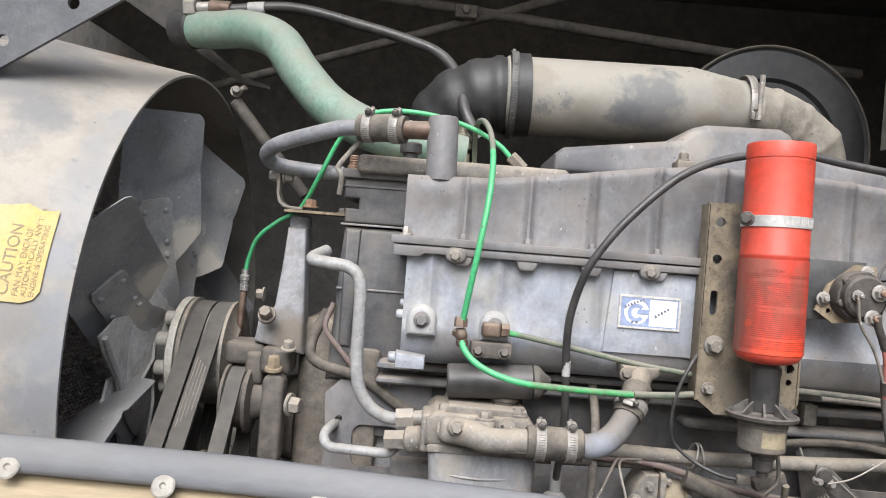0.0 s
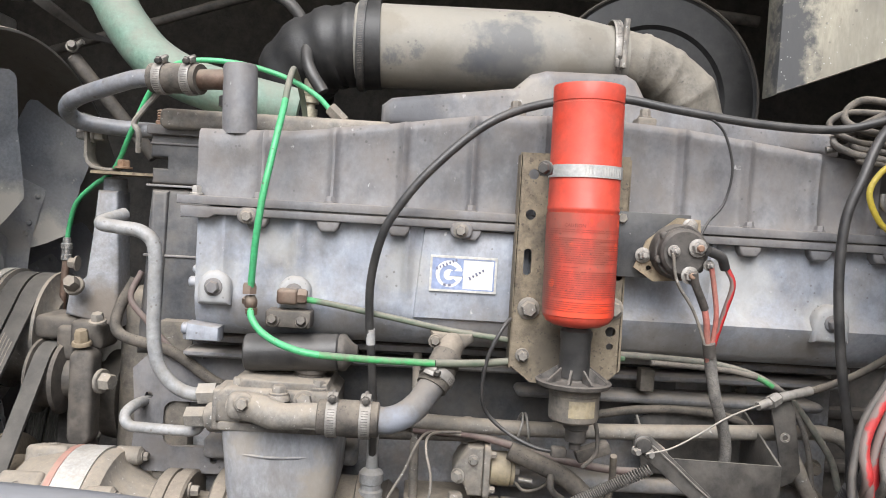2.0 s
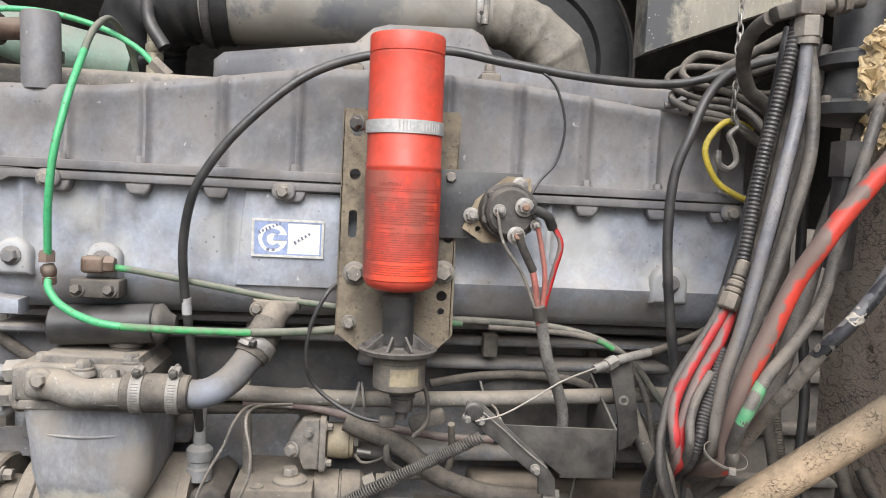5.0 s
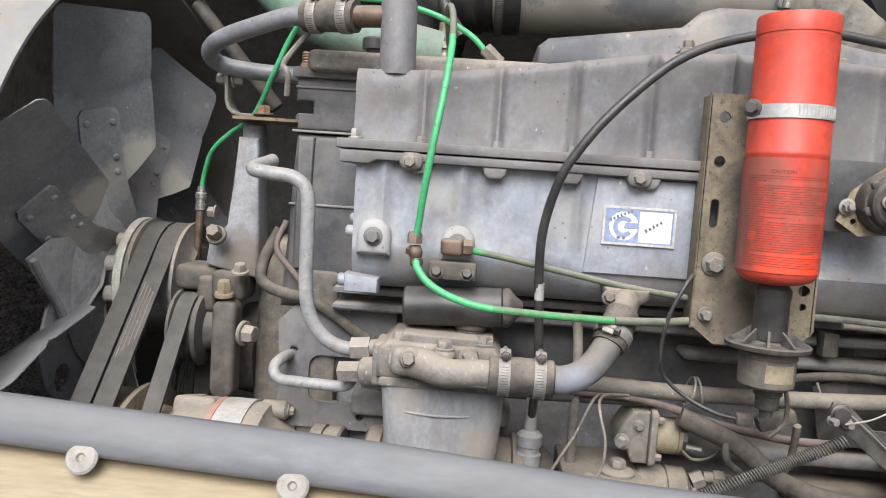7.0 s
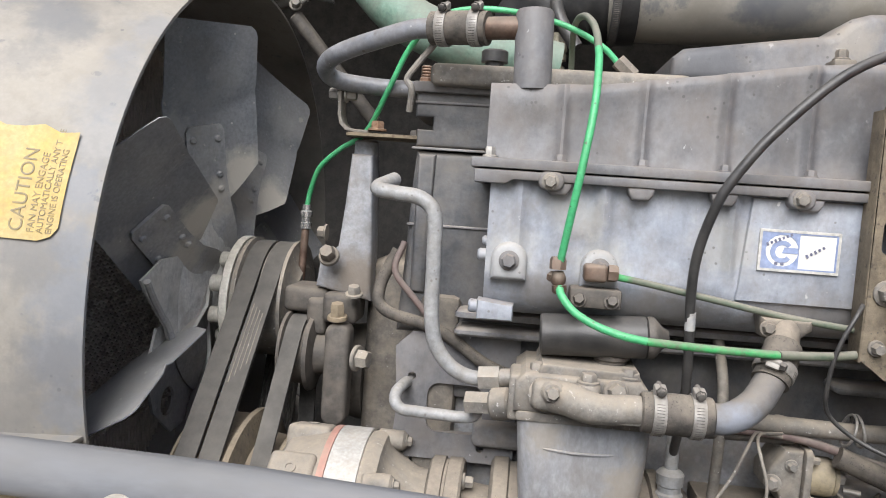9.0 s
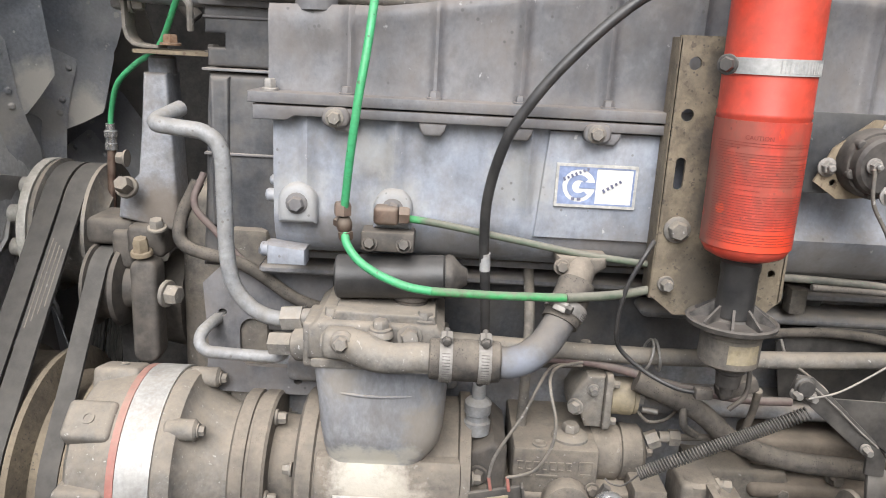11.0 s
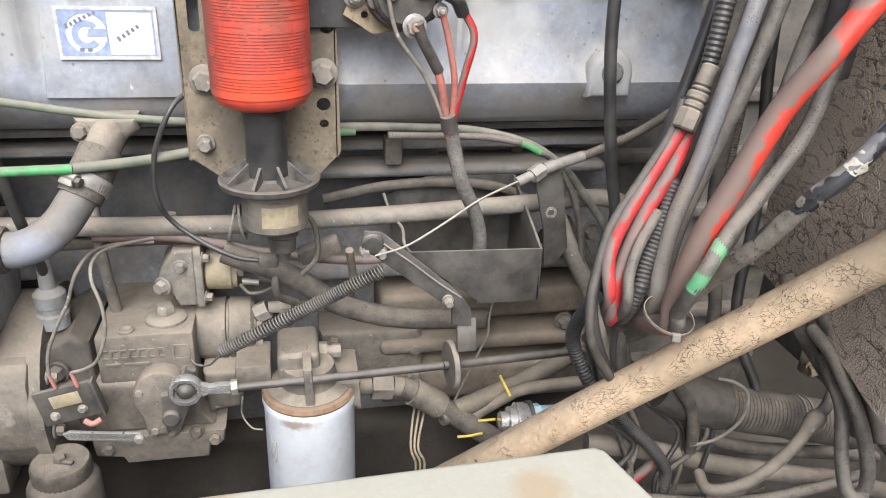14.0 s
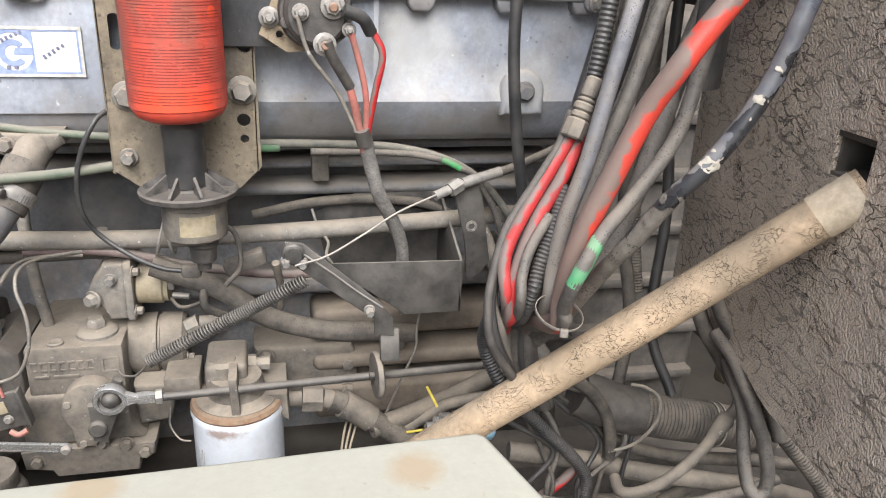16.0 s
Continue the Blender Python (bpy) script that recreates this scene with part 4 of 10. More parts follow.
single("cover_panel", bm, PANEL, "pale grey-green flat cover with brown stains", "cover")

# insulation on the side wall, with a square opening where the tube goes in
bm = bmesh.new()
ny, nz = 90, 84
grid = [[None] * nz for i in range(ny)]
for i in range(ny):
    y = 0.28 + 0.70 * i / (ny - 1)
    low = 1.046 + 0.05 * max(0, 0.66 - y) + 0.010 * noise.noise(V((y * 14, 0.5, 3.1)))
    for j in range(nz):
        z = low + (1.72 - low) * j / (nz - 1)
        w = noise.noise(V((y * 9, z * 9, 0.3))) * 0.0018 + noise.noise(V((y * 22 + z * 12, z * 30 - y * 10, 1.7))) * 0.0010
        grid[i][j] = bm.verts.new((0.708 + 0.2 * y + w, y, z))
for i in range(ny - 1):
    for j in range(nz - 1):
        c = (grid[i][j].co + grid[i + 1][j + 1].co) / 2
        if not (0.656 < c.y < 0.708 and 1.246 < c.z < 1.281):
            bm.faces.new((grid[i][j], grid[i + 1][j], grid[i + 1][j + 1], grid[i][j + 1]))
edge = bmesh.ops.extrude_face_region(bm, geom=bm.faces[:])
for v in edge["geom"]:
    if isinstance(v, bmesh.types.BMVert):
        v.co += V((0.03, 0, 0))
lining = single("insulation", bm, QUILT, "wrinkled dark insulation lining on the side wall", "insulation", kind="structure")
# Board and linings coloured dark to give the opening its shade.
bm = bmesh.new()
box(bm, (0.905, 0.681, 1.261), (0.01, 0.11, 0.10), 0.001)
part("shade_backing", bm, NEAR_BLACK, lining, "dark board put in for the shade behind the opening")
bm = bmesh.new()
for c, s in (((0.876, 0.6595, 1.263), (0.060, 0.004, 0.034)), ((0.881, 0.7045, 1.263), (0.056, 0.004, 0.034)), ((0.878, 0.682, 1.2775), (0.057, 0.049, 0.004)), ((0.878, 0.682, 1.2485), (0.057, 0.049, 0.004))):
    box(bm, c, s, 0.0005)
part("opening_shade", bm, CAST_DARK, lining, "dark linings put in for the shade inside the opening")
for k in range(26):
    bm = bmesh.new()
    z = 1.09 + 0.016 * k
    rod(bm, (0.896, 0.90, z), (0.895, 0.901, z + 0.009), 0.0010, seg=6)
    part("stitch", bm, CAST_PALE, lining)
bm = bmesh.new()
ribbed(bm, [(0.80, 0.53, 1.60), (0.795, 0.525, 1.40), (0.80, 0.53, 1.26), (0.83, 0.56, 1.18)], 0.011)
single("conduit", bm, RUBBER, "black corrugated conduit against the insulation", "conduit")

# pale frame panel high behind the engine
bm = bmesh.new()
prism(bm, [(0.80, 1.597), (1.06, 1.70), (1.45, 1.855), (1.45, 2.15), (0.80, 2.15)], 1.38, 1.44, "y", 0.004)
single("frame_panel", bm, FRAMEPAINT, "pale scratched steel frame panel above the hoses", "panel", kind="structure")


# ---- engine ----
engine = thing("engine", (0.33, 1.25, 0.45), "grey-blue six-cylinder diesel engine coated in dust", "engine")
bm = bmesh.new()
box(bm, (0.33, 1.33, 0.87), (0.92, 0.44, 0.70), 0.01)
part("block", bm, BLOCK, engine, "dirty grey cylinder block")
bm = bmesh.new()
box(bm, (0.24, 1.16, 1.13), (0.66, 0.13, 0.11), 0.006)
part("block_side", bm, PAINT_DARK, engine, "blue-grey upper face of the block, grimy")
# Near-black box added where the lower block lies in shade.
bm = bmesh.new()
box(bm, (0.33, 1.32, 0.665), (0.94, 0.47, 0.27), 0.02, seg=3)
part("shade_box", bm, NEAR_BLACK, engine, "near-black box put in for the shade below the block")
def loft(bm, xs, section):
    """Joins the cross-sections (lists of y, z) that section(x) gives along x."""
    rings = [[bm.verts.new((x, y, z)) for y, z in section(x)] for x in xs]
    k = len(rings[0])
    for a, b in zip(rings, rings[1:]):
        for i in range(k - 1):
            bm.faces.new((a[i], a[i + 1], b[i + 1], b[i]))
    bm.faces.new(rings[0])
    bm.faces.new(rings[-1][::-1])


def swell(x, at, half):
    return math.exp(-((x - at) / half) ** 2)


def side_section(x):
    ridge = 0.008 * min(1, max(0, (x - 0.44) / 0.02))
    rib = 0.009 * (swell(x, 0.073, 0.0085) + swell(x, -0.012, 0.0065) + swell(x, 0.203, 0.005) + swell(x, 0.562, 0.005)) + 0.004 * swell(x, -0.04, 0.008)
    y = 0.986 - rib
    return [(1.25, 1.346), (y, 1.346), (y, 1.32), (y, 1.29), (0.986 - rib * 0.6, 1.262), (0.985 - ridge * 0.6, 1.253), (0.984 - ridge, 1.247), (0.986 - ridge * 0.7, 1.238), (0.990, 1.225), (0.999, 1.211), (1.014, 1.201), (1.035, 1.196), (1.25, 1.196)]


bm = bmesh.new()
loft(bm, [-0.045 + 0.0042 * k for k in range(201)], side_section)
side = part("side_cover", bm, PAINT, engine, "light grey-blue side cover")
bm = bmesh.new()
prism(bm, [(0.212, 1.235), (0.345, 1.235), (0.345, 1.341), (0.22, 1.341)], 0.981, 1.0, "y", 0.003)
part("pad", bm, PAINT, side)
for x, z, r in ((-0.02, 1.259, 0.019), (0.073, 1.258, 0.019), (0.707, 1.257, 0.022)):
    bm = bmesh.new()
    out = [(x + r * math.cos(radians(a)), z + r * math.sin(radians(a))) for a in range(0, 181, 15)] + [(x - r, z - r * 1.1), (x + r, z - r * 1.1)]
    prism(bm, out, 0.971, 1.0, "y", 0.007, 4)
    boss = part("boss", bm, PAINT, side)
    bm = bmesh.new()
    hexbolt(bm, (x, 0.971, z), (0, -1, 0), 0.0078, 0.007)
    part("bolt", bm, PAINT_DIM, boss)
bm = bmesh.new()
prism(bm, [(-0.05, 1.195), (-0.012, 1.195), (-0.012, 1.212), (-0.05, 1.216)], 0.972, 1.0, "y", 0.004)
part("foot", bm, PAINT, side)
for x, z, r in ((-0.060, 1.206, 0.0075), (-0.054, 1.262, 0.0065), (-0.050, 1.277, 0.005)):
    bm = bmesh.new()
    rod(bm, (x, 0.992, z), (-0.04, 0.992, z), r, seg=14, bev=0.002)
    part("stub", bm, PAINT, side)
# flange between the covers
bm = bmesh.new()
prism(bm, [(-0.066, 1.3535), (0.80, 1.3535), (0.80, 1.364), (-0.066, 1.364)], 0.968, 1.1, "y", 0.002)
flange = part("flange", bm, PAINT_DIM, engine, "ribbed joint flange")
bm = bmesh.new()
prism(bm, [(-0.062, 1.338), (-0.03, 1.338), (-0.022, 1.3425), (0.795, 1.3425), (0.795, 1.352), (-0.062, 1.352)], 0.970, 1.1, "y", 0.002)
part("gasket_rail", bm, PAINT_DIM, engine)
RIBS = (0.025, 0.108, 0.190, 0.273, 0.357, 0.441, 0.523, 0.603, 0.687, 0.762)
for x in RIBS:
    bm = bmesh.new()
    prism(bm, [(x - 0.014, 1.343), (x + 0.014, 1.343), (x + 0.012, 1.335), (x + 0.008, 1.330), (x - 0.008, 1.330), (x - 0.012, 1.335)], 0.972, 0.99, "y", 0.003, 3)
    part("lug", bm, PAINT_DIM, flange)
    bm = bmesh.new()
    hexbolt(bm, (x, 0.982, 1.364), (0, 0, 1), 0.0055, 0.006)
    part("bolt", bm, PAINT_DIM, flange)
for x, z in ((0.016, 1.343), (0.262, 1.341), (0.772, 1.342)):
    bm = bmesh.new()
    prism(bm, rounded(x - 0.012, z - 0.009, x + 0.014, z + 0.010, 0.008), 0.9665, 0.985, "y", 0.003, 3)
    seat = part("lug", bm, PAINT_DIM, flange)
    bm = bmesh.new()
    hexbolt(bm, (x, 0.967, z), (0, -1, 0), 0.0066, 0.006)
    part("bolt", bm, CAST_PALE, seat)
bm = bmesh.new()
hexbolt(bm, (-0.048, 0.985, 1.364), (0, 0, 1), 0.006, 0.009)
part("bolt", bm, STEEL, flange)

# upper cover with its upright ribs
TOP = [(-0.053, 1.444), (0.023, 1.446), (0.06, 1.447), (0.09, 1.451), (0.13, 1.457), (0.175, 1.463), (0.22, 1.470), (0.265, 1.477), (0.31, 1.481), (0.36, 1.483), (0.452, 1.482), (0.531, 1.477), (0.625, 1.466), (0.735, 1.452), (0.80, 1.442)]


def top_at(x):
    for (a, b), (c, d) in zip(TOP, TOP[1:]):
        if a <= x <= c:
            return b + (d - b) * (x - a) / (c - a)
    return 1.444


def upper_section(x):
    t = top_at(x)
    s = sum(swell(x, r, 0.0055) for r in RIBS)
    bay = sum(swell(x, (a + b) / 2, 0.028) for a, b in zip(RIBS, RIBS[1:]))
    y = 1.000 - 0.0075 * s - 0.0035 * bay
    lip = 0.003 if x > 0.03 else 0.0
    foot = [(y - 0.003, 1.364), (y - 0.001, 1.372), (y, 1.384)]
    face = [(y + 0.001 * math.sin(k), 1.384 + (t - 0.016 - 1.384) * k / 4) for k in range(1, 5)]
    return foot + face + [(y + 0.0005 - lip, t - 0.010), (y + 0.002 - lip, t - 0.004), (y + 0.006 - lip, t), (1.14, t), (1.14, 1.364)]


bm = bmesh.new()
loft(bm, [-0.053 + 0.00285 * k for k in range(300)], upper_section)
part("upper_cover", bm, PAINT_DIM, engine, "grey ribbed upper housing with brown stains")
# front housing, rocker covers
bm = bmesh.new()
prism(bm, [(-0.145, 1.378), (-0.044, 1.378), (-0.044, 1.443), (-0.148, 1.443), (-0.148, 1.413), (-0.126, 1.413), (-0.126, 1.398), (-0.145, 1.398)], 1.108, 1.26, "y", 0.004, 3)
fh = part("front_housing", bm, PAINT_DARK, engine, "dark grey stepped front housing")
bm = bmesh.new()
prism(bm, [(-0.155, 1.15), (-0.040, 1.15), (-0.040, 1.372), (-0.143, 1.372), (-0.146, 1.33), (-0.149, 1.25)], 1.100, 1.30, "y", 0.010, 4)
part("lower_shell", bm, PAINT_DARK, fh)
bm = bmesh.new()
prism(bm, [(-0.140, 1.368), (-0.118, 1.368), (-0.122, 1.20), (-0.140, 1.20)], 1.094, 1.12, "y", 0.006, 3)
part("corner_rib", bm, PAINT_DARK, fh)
for z in (1.283, 1.4305, 1.375):
    bm = bmesh.new()
    front = 1.1055 if z > 1.4 else 1.0975
    box(bm, (-0.096, front + 0.06, z), (0.105, 0.120, 0.003), 0.001)
    part("seam", bm, PAINT_DIM if z > 1.4 else BLOCK, fh)
bm = bmesh.new()
prism(bm, rounded(-0.152, 1.442, -0.044, 1.455, 0.003), 1.100, 1.27, "y", 0.002)
lid = part("housing_lid", bm, PAINT_DIM, engine, "grey housing lid, dusty")
bm = bmesh.new()
for k in range(6):
    lathe(bm, (-0.139, 1.122, 1.455 + 0.0035 * k), (0, 0, 1), [(0, 0.0), (0, 0.0060), (0.0012, 0.0072), (0.0022, 0.0072), (0.0034, 0.0060), (0.0034, 0)], 14)
hexbolt(bm, (-0.139, 1.122, 1.4545), (0, 0, 1), 0.0095, 0.006)
part("stud", bm, COPPER, lid, "rusty threaded stud")
bm = bmesh.new()
hexbolt(bm, (-0.085, 1.125, 1.455), (0, 0, 1), 0.0065, 0.007)
part("bolt", bm, PAINT_DIM, lid)
bm = bmesh.new()
lathe(bm, (-0.060, 1.165, 1.482), (0, 0, 1), [(0, 0.012), (0.008, 0.012), (0.009, 0.017), (0.022, 0.017), (0.024, 0.015), (0.024, 0)], 20)
part("cap", bm, RUBBER, lid, "black cap on the housing")
bm = bmesh.new()
box(bm, (-0.10, 1.25, 0.95), (0.05, 0.32, 0.50), 0.01)
part("gear_case", bm, CAST, engine, "dusty gear case")
bm = bmesh.new()
box(bm, (-0.165, 1.33, 0.97), (0.09, 0.30, 0.52), 0.02, seg=3)
part("front_cover", bm, CAST, engine, "brown dusty front cover behind the belts")
bm = bmesh.new()
lathe(bm, (-0.21, 1.25, 1.06), (-1, 0, 0), [(0, 0.07), (0.03, 0.065), (0.035, 0.05), (0.05, 0.045), (0.05, 0)], 28)
part("water_pump", bm, CAST_DARK, engine, "dark round pump casting")
bm = bmesh.new()
box(bm, (0.02, 1.17, 1.462), (0.30, 0.18, 0.026), 0.008, seg=3)
part("rocker_plate", bm, CAST_PALE, engine, "pale dusty rocker housing top")
bm = bmesh.new()
prism(bm, [(0.152, 1.475), (0.152, 1.502), (0.165, 1.513), (0.33, 1.536), (0.352, 1.556), (0.372, 1.562), (0.48, 1.564), (0.495, 1.556), (0.51, 1.53), (0.56, 1.52), (0.78, 1.50), (0.78, 1.47)], 1.12, 1.30, "y", 0.012, 4)
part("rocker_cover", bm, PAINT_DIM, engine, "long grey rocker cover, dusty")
for x in (0.33, 0.50):
    bm = bmesh.new()
    box(bm, (x, 1.09, 1.49), (0.025, 0.03, 0.02), 0.003)
    seat = part("bolt_seat", bm, CAST, engine)
    bm = bmesh.new()
    hexbolt(bm, (x, 1.09, 1.50), (0, 0, 1), 0.007, 0.01)
    part("bolt", bm, CAST, seat)
# ledges and plates on the block below the side cover
for c, s in (((0.35, 1.085, 1.165), (0.86, 0.06, 0.012)), ((0.35, 1.075, 1.186), (0.86, 0.05, 0.010)), ((0.55, 1.085, 1.135), (0.40, 0.06, 0.014)), ((0.54, 1.09, 1.02), (0.43, 0.06, 0.020)), ((0.63, 1.09, 0.97), (0.26, 0.07, 0.035)), ((0.63, 1.08, 0.925), (0.26, 0.07, 0.018)), ((0.63, 1.09, 0.87), (0.26, 0.08, 0.045)), ((0.05, 1.09, 1.04), (0.20, 0.05, 0.03))):
    bm = bmesh.new()
    box(bm, c, s, 0.008, seg=3)
    warp(bm, 0.003, 0.05)
    part("ledge", bm, BLOCK if c[0] < 0.6 else RAIL, engine)
for x, z in ((0.21, 1.125), (0.30, 1.145), (0.40, 1.14), (0.66, 1.145), (0.74, 1.06), (0.60, 0.945), (0.72, 0.945)):
    bm = bmesh.new()
    hexbolt(bm, (x, 1.11 if z > 1.1 else 1.055, z), (0, -1, 0), 0.008, 0.01)
    part("bolt", bm, CAST, engine)
bm = bmesh.new()
box(bm, (0.95, 1.44, 0.93), (0.30, 0.46, 0.78), 0.02, seg=3)
bell = part("bell_housing", bm, CAST_DARK, engine, "brown dusty rear housing")
for z in (0.78, 0.86, 0.94, 1.02, 1.10, 1.18):
    bm = bmesh.new()
    box(bm, (0.95, 1.205, z), (0.28, 0.03, 0.016), 0.005)
    part("rib", bm, CAST_DARK, bell)
bm = bmesh.new()
box(bm, (0.512, 1.046, 1.165), (0.018, 0.02, 0.028), 0.002)
part("clip", bm, CAST, engine)
bm = bmesh.new()
sheet(bm, [(-0.15, 1.0), (-0.145, 1.06), (-0.15, 1.135), (-0.13, 1.155), (0.0, 1.155), (0.0, 1.0)],
      [circle(-0.128, 1.100, 0.005), circle(-0.128, 1.018, 0.005), circle(-0.040, 1.018, 0.005), rounded(-0.108, 1.034, -0.040, 1.094, 0.014)], 1.085, 1.095)
part("mount_plate", bm, PAINT_DIM, engine, "grey-blue plate with cut-outs")

# name plate, printed with plain shapes
plate = thing("name_plate", (0.269, 0.98, 1.29), "white and blue printed plate on the engine side", "plate")
bm = bmesh.new()
box(bm, (0.2685, 0.980, 1.2895), (0.077, 0.0016, 0.041), 0.0006)
part("plate_body", bm, WHITE, plate)
bm = bmesh.new()
sheet(bm, [(0.2315, 1.2705), (0.3055, 1.2705), (0.3055, 1.3085), (0.2315, 1.3085)], [[(0.2335, 1.2725), (0.3035, 1.2725), (0.3035, 1.3065), (0.2335, 1.3065)]], 0.9786, 0.9794)
sheet(bm, [(0.2335, 1.2725), (0.2685, 1.2725), (0.2685, 1.3065), (0.2335, 1.3065)], [[(0.2685 - 0.0165 + 0.0160 * math.cos(radians(a)), 1.2895 + 0.0160 * math.sin(radians(a))) for a in range(0, 360, 20)]], 0.9786, 0.9794)
sheet(bm, [(0.252 + 0.0115 * math.cos(radians(a)), 1.2885 + 0.0115 * math.sin(radians(a))) for a in range(40, 321, 20)] + [(0.252 + 0.0065 * math.cos(radians(a)), 1.2885 + 0.0065 * math.sin(radians(a))) for a in range(320, 39, -20)], [], 0.9786, 0.9794)
prism(bm, [(0.252, 1.287), (0.2675, 1.287), (0.2675, 1.293), (0.254, 1.293)], 0.9786, 0.9794, "y", 0)
part("blue_print", bm, BLUE, plate)
bm = bmesh.new()
for k in range(7):
    box(bm, (0.2375 + 0.0037 * k, 0.9784, 1.2955 + 0.00175 * k), (0.0021, 0.0006, 0.0036 if k in (0, 2, 3) else 0.0027), 0, ry=-25)
for k in range(2):
    box(bm, (0.247 + 0.006 * k, 0.9784, 1.2765), (0.0032, 0.0006, 0.0028), 0)
part("ink_bar", bm, PLATEINK, plate)
bm = bmesh.new()
for k in range(5):
    box(bm, (0.2765 + 0.0038 * k, 0.9784, 1.2855 + 0.0024 * k), (0.0022, 0.0006, 0.0038 if k in (0, 2) else 0.0028), 0, ry=-32)
part("ink_bar", bm, PLATEINK, plate)
bm = bmesh.new()
sheet(bm, [(0.2292, 1.2684), (0.3078, 1.2684), (0.3078, 1.3106), (0.2292, 1.3106)], [[(0.2318, 1.2710), (0.3052, 1.2710), (0.3052, 1.3080), (0.2318, 1.3080)]], 0.9782, 0.9812)
part("raised_edge", bm, PLATE, plate, "dull raised metal edge")

# ---- starting fluid can on its bracket ----
br = thing("can_bracket", (0.3880, 0.955, 1.18), "rusty tan steel bracket with bolt holes", "bracket")
bm = bmesh.new()
sheet(bm, [(0.3270, 1.19), (0.3510, 1.172), (0.4340, 1.172), (0.4540, 1.192), (0.4500, 1.436), (0.3250, 1.434)],
      [circle(0.3400, 1.364, 0.006), circle(0.3410, 1.41, 0.006), rounded(0.3350, 1.295, 0.3440, 1.325, 0.004), circle(0.4400, 1.235, 0.006), circle(0.4400, 1.218, 0.004), circle(0.4440, 1.30, 0.006)], 0.953, 0.957)
box(bm, (0.3265, 0.967, 1.31), (0.003, 0.028, 0.245), 0.001)
box(bm, (0.4505, 0.967, 1.31), (0.003, 0.028, 0.245), 0.001)
part("plate", bm, BRACKET, br)
for x, z, r in ((0.344, 1.257, 0.0095), (0.440, 1.262, 0.0095), (0.340, 1.203, 0.006), (0.443, 1.366, 0.006)):
    bm = bmesh.new()
    hexbolt(bm, (x, 0.953, z), (0, -1, 0), r, 0.009)
    part("bolt", bm, CAST_PALE, br)
can = thing("spray_can", (0.3900, 0.915, 1.12), "red starting-fluid can strapped upside down on a bracket", "can")
AX = V((-0.012, 0, 1)).normalized()
bm = bmesh.new()
lathe(bm, (0.3915, 0.907, 1.245), AX, [(0, 0.014), (0.002, 0.026), (0.006, 0.034), (0.012, 0.0375), (0.125, 0.0380), (0.126, 0.0386), (0.129, 0.0386), (0.130, 0.0380), (0.238, 0.0380), (0.2385, 0.0372), (0.2402, 0.0372), (0.2408, 0.0380), (0.2565, 0.0382), (0.2585, 0.0372), (0.2585, 0.0345), (0.2555, 0.0340), (0.2555, 0)], 56)
body = part("can_body", bm, RED, can, "red painted can, dusty in the middle")
CAN = V((0.3915, 0.907, 1.245))


def on_can(a, d, lift):
    return CAN + AX * d + V((math.cos(radians(a)), math.sin(radians(a)), 0)) * (0.0380 + lift)


bm = bmesh.new()
lathe(bm, CAN + AX * 0.014, AX, [(0, 0.0377), (0, 0.0387), (0.109, 0.0389), (0.109, 0.0380), (0, 0.0377)], 56)
part("label_sleeve", bm, RED_DUSTY, body, "dusty printed sleeve, scratched to bright red")
bm = bmesh.new()
rng = random.Random(5)
for k in range(38):
    d = 0.020 + k * 0.0023
    a = -168 + rng.random() * 5
    while a < -18:
        end = min(-16, a + 8 + rng.random() * 70)
        steps = max(1, int((end - a) / 6))
        for c in range(steps):
            p, q = a + (end - a) * c / steps, a + (end - a) * (c + 1) / steps
            vs = [bm.verts.new(on_can(b, d + h, 0.0012)) for b, h in ((p, 0), (q, 0), (q, 0.00045), (p, 0.00045))]
            bm.faces.new(vs)
        a = end + 1 + rng.random() * 2.5
        if rng.random() < 0.12:
            break
part("print_bar", bm, PRINT, body, "unreadable fine print")
cu = bpy.data.curves.new("text", "FONT")
cu.body, cu.size, cu.align_x = "CAUTION", 0.0050, "CENTER"
tmp = new("text", cu)
me = bpy.data.meshes.new_from_object(tmp.evaluated_get(bpy.context.evaluated_depsgraph_get()))
bpy.data.objects.remove(tmp)
bm = bmesh.new()
bm.from_mesh(me)
for v in bm.verts:
    v.co = on_can(-112 + math.degrees(v.co.x / 0.039), 0.108 + v.co.y, 0.0013)
part("lettering", bm, PRINT, body)
bm = bmesh.new()
lathe(bm, V((0.3915, 0.907, 1.245)) + AX * 0.160, AX, [(0, 0.0385), (0, 0.0395), (0.013, 0.0395), (0.013, 0.0385)], 48)
for k in range(14):
    a = radians(-100 + k * 5)
    u = V((math.cos(a), math.sin(a), 0))
    rod(bm, V((0.3915, 0.907, 1.245)) + AX * 0.162 + u * 0.0393, V((0.3915, 0.907, 1.245)) + AX * 0.171 + u * 0.0393, 0.0007, seg=5)
strap = part("strap", bm, ALU, can, "bright steel strap clamp")
bm = bmesh.new()
rod(bm, (0.345, 0.876, 1.405), (0.343, 0.877, 1.418), 0.0052, seg=12, bev=0.001)
hexbolt(bm, (0.342, 0.874, 1.4115), (-0.6, -1, 0), 0.0062, 0.006)
part("screw", bm, DARKSTEEL, strap, "dark screw of the strap")
bm = bmesh.new()
lathe(bm, (0.3920, 0.909, 1.190), (0, 0, 1), [(0, 0.017), (0.04, 0.0165), (0.044, 0.0175), (0.050, 0.0175), (0.054, 0.014), (0.062, 0.013)], 26)
part("stem", bm, RUBBER, can, "black valve stem")
bm = bmesh.new()
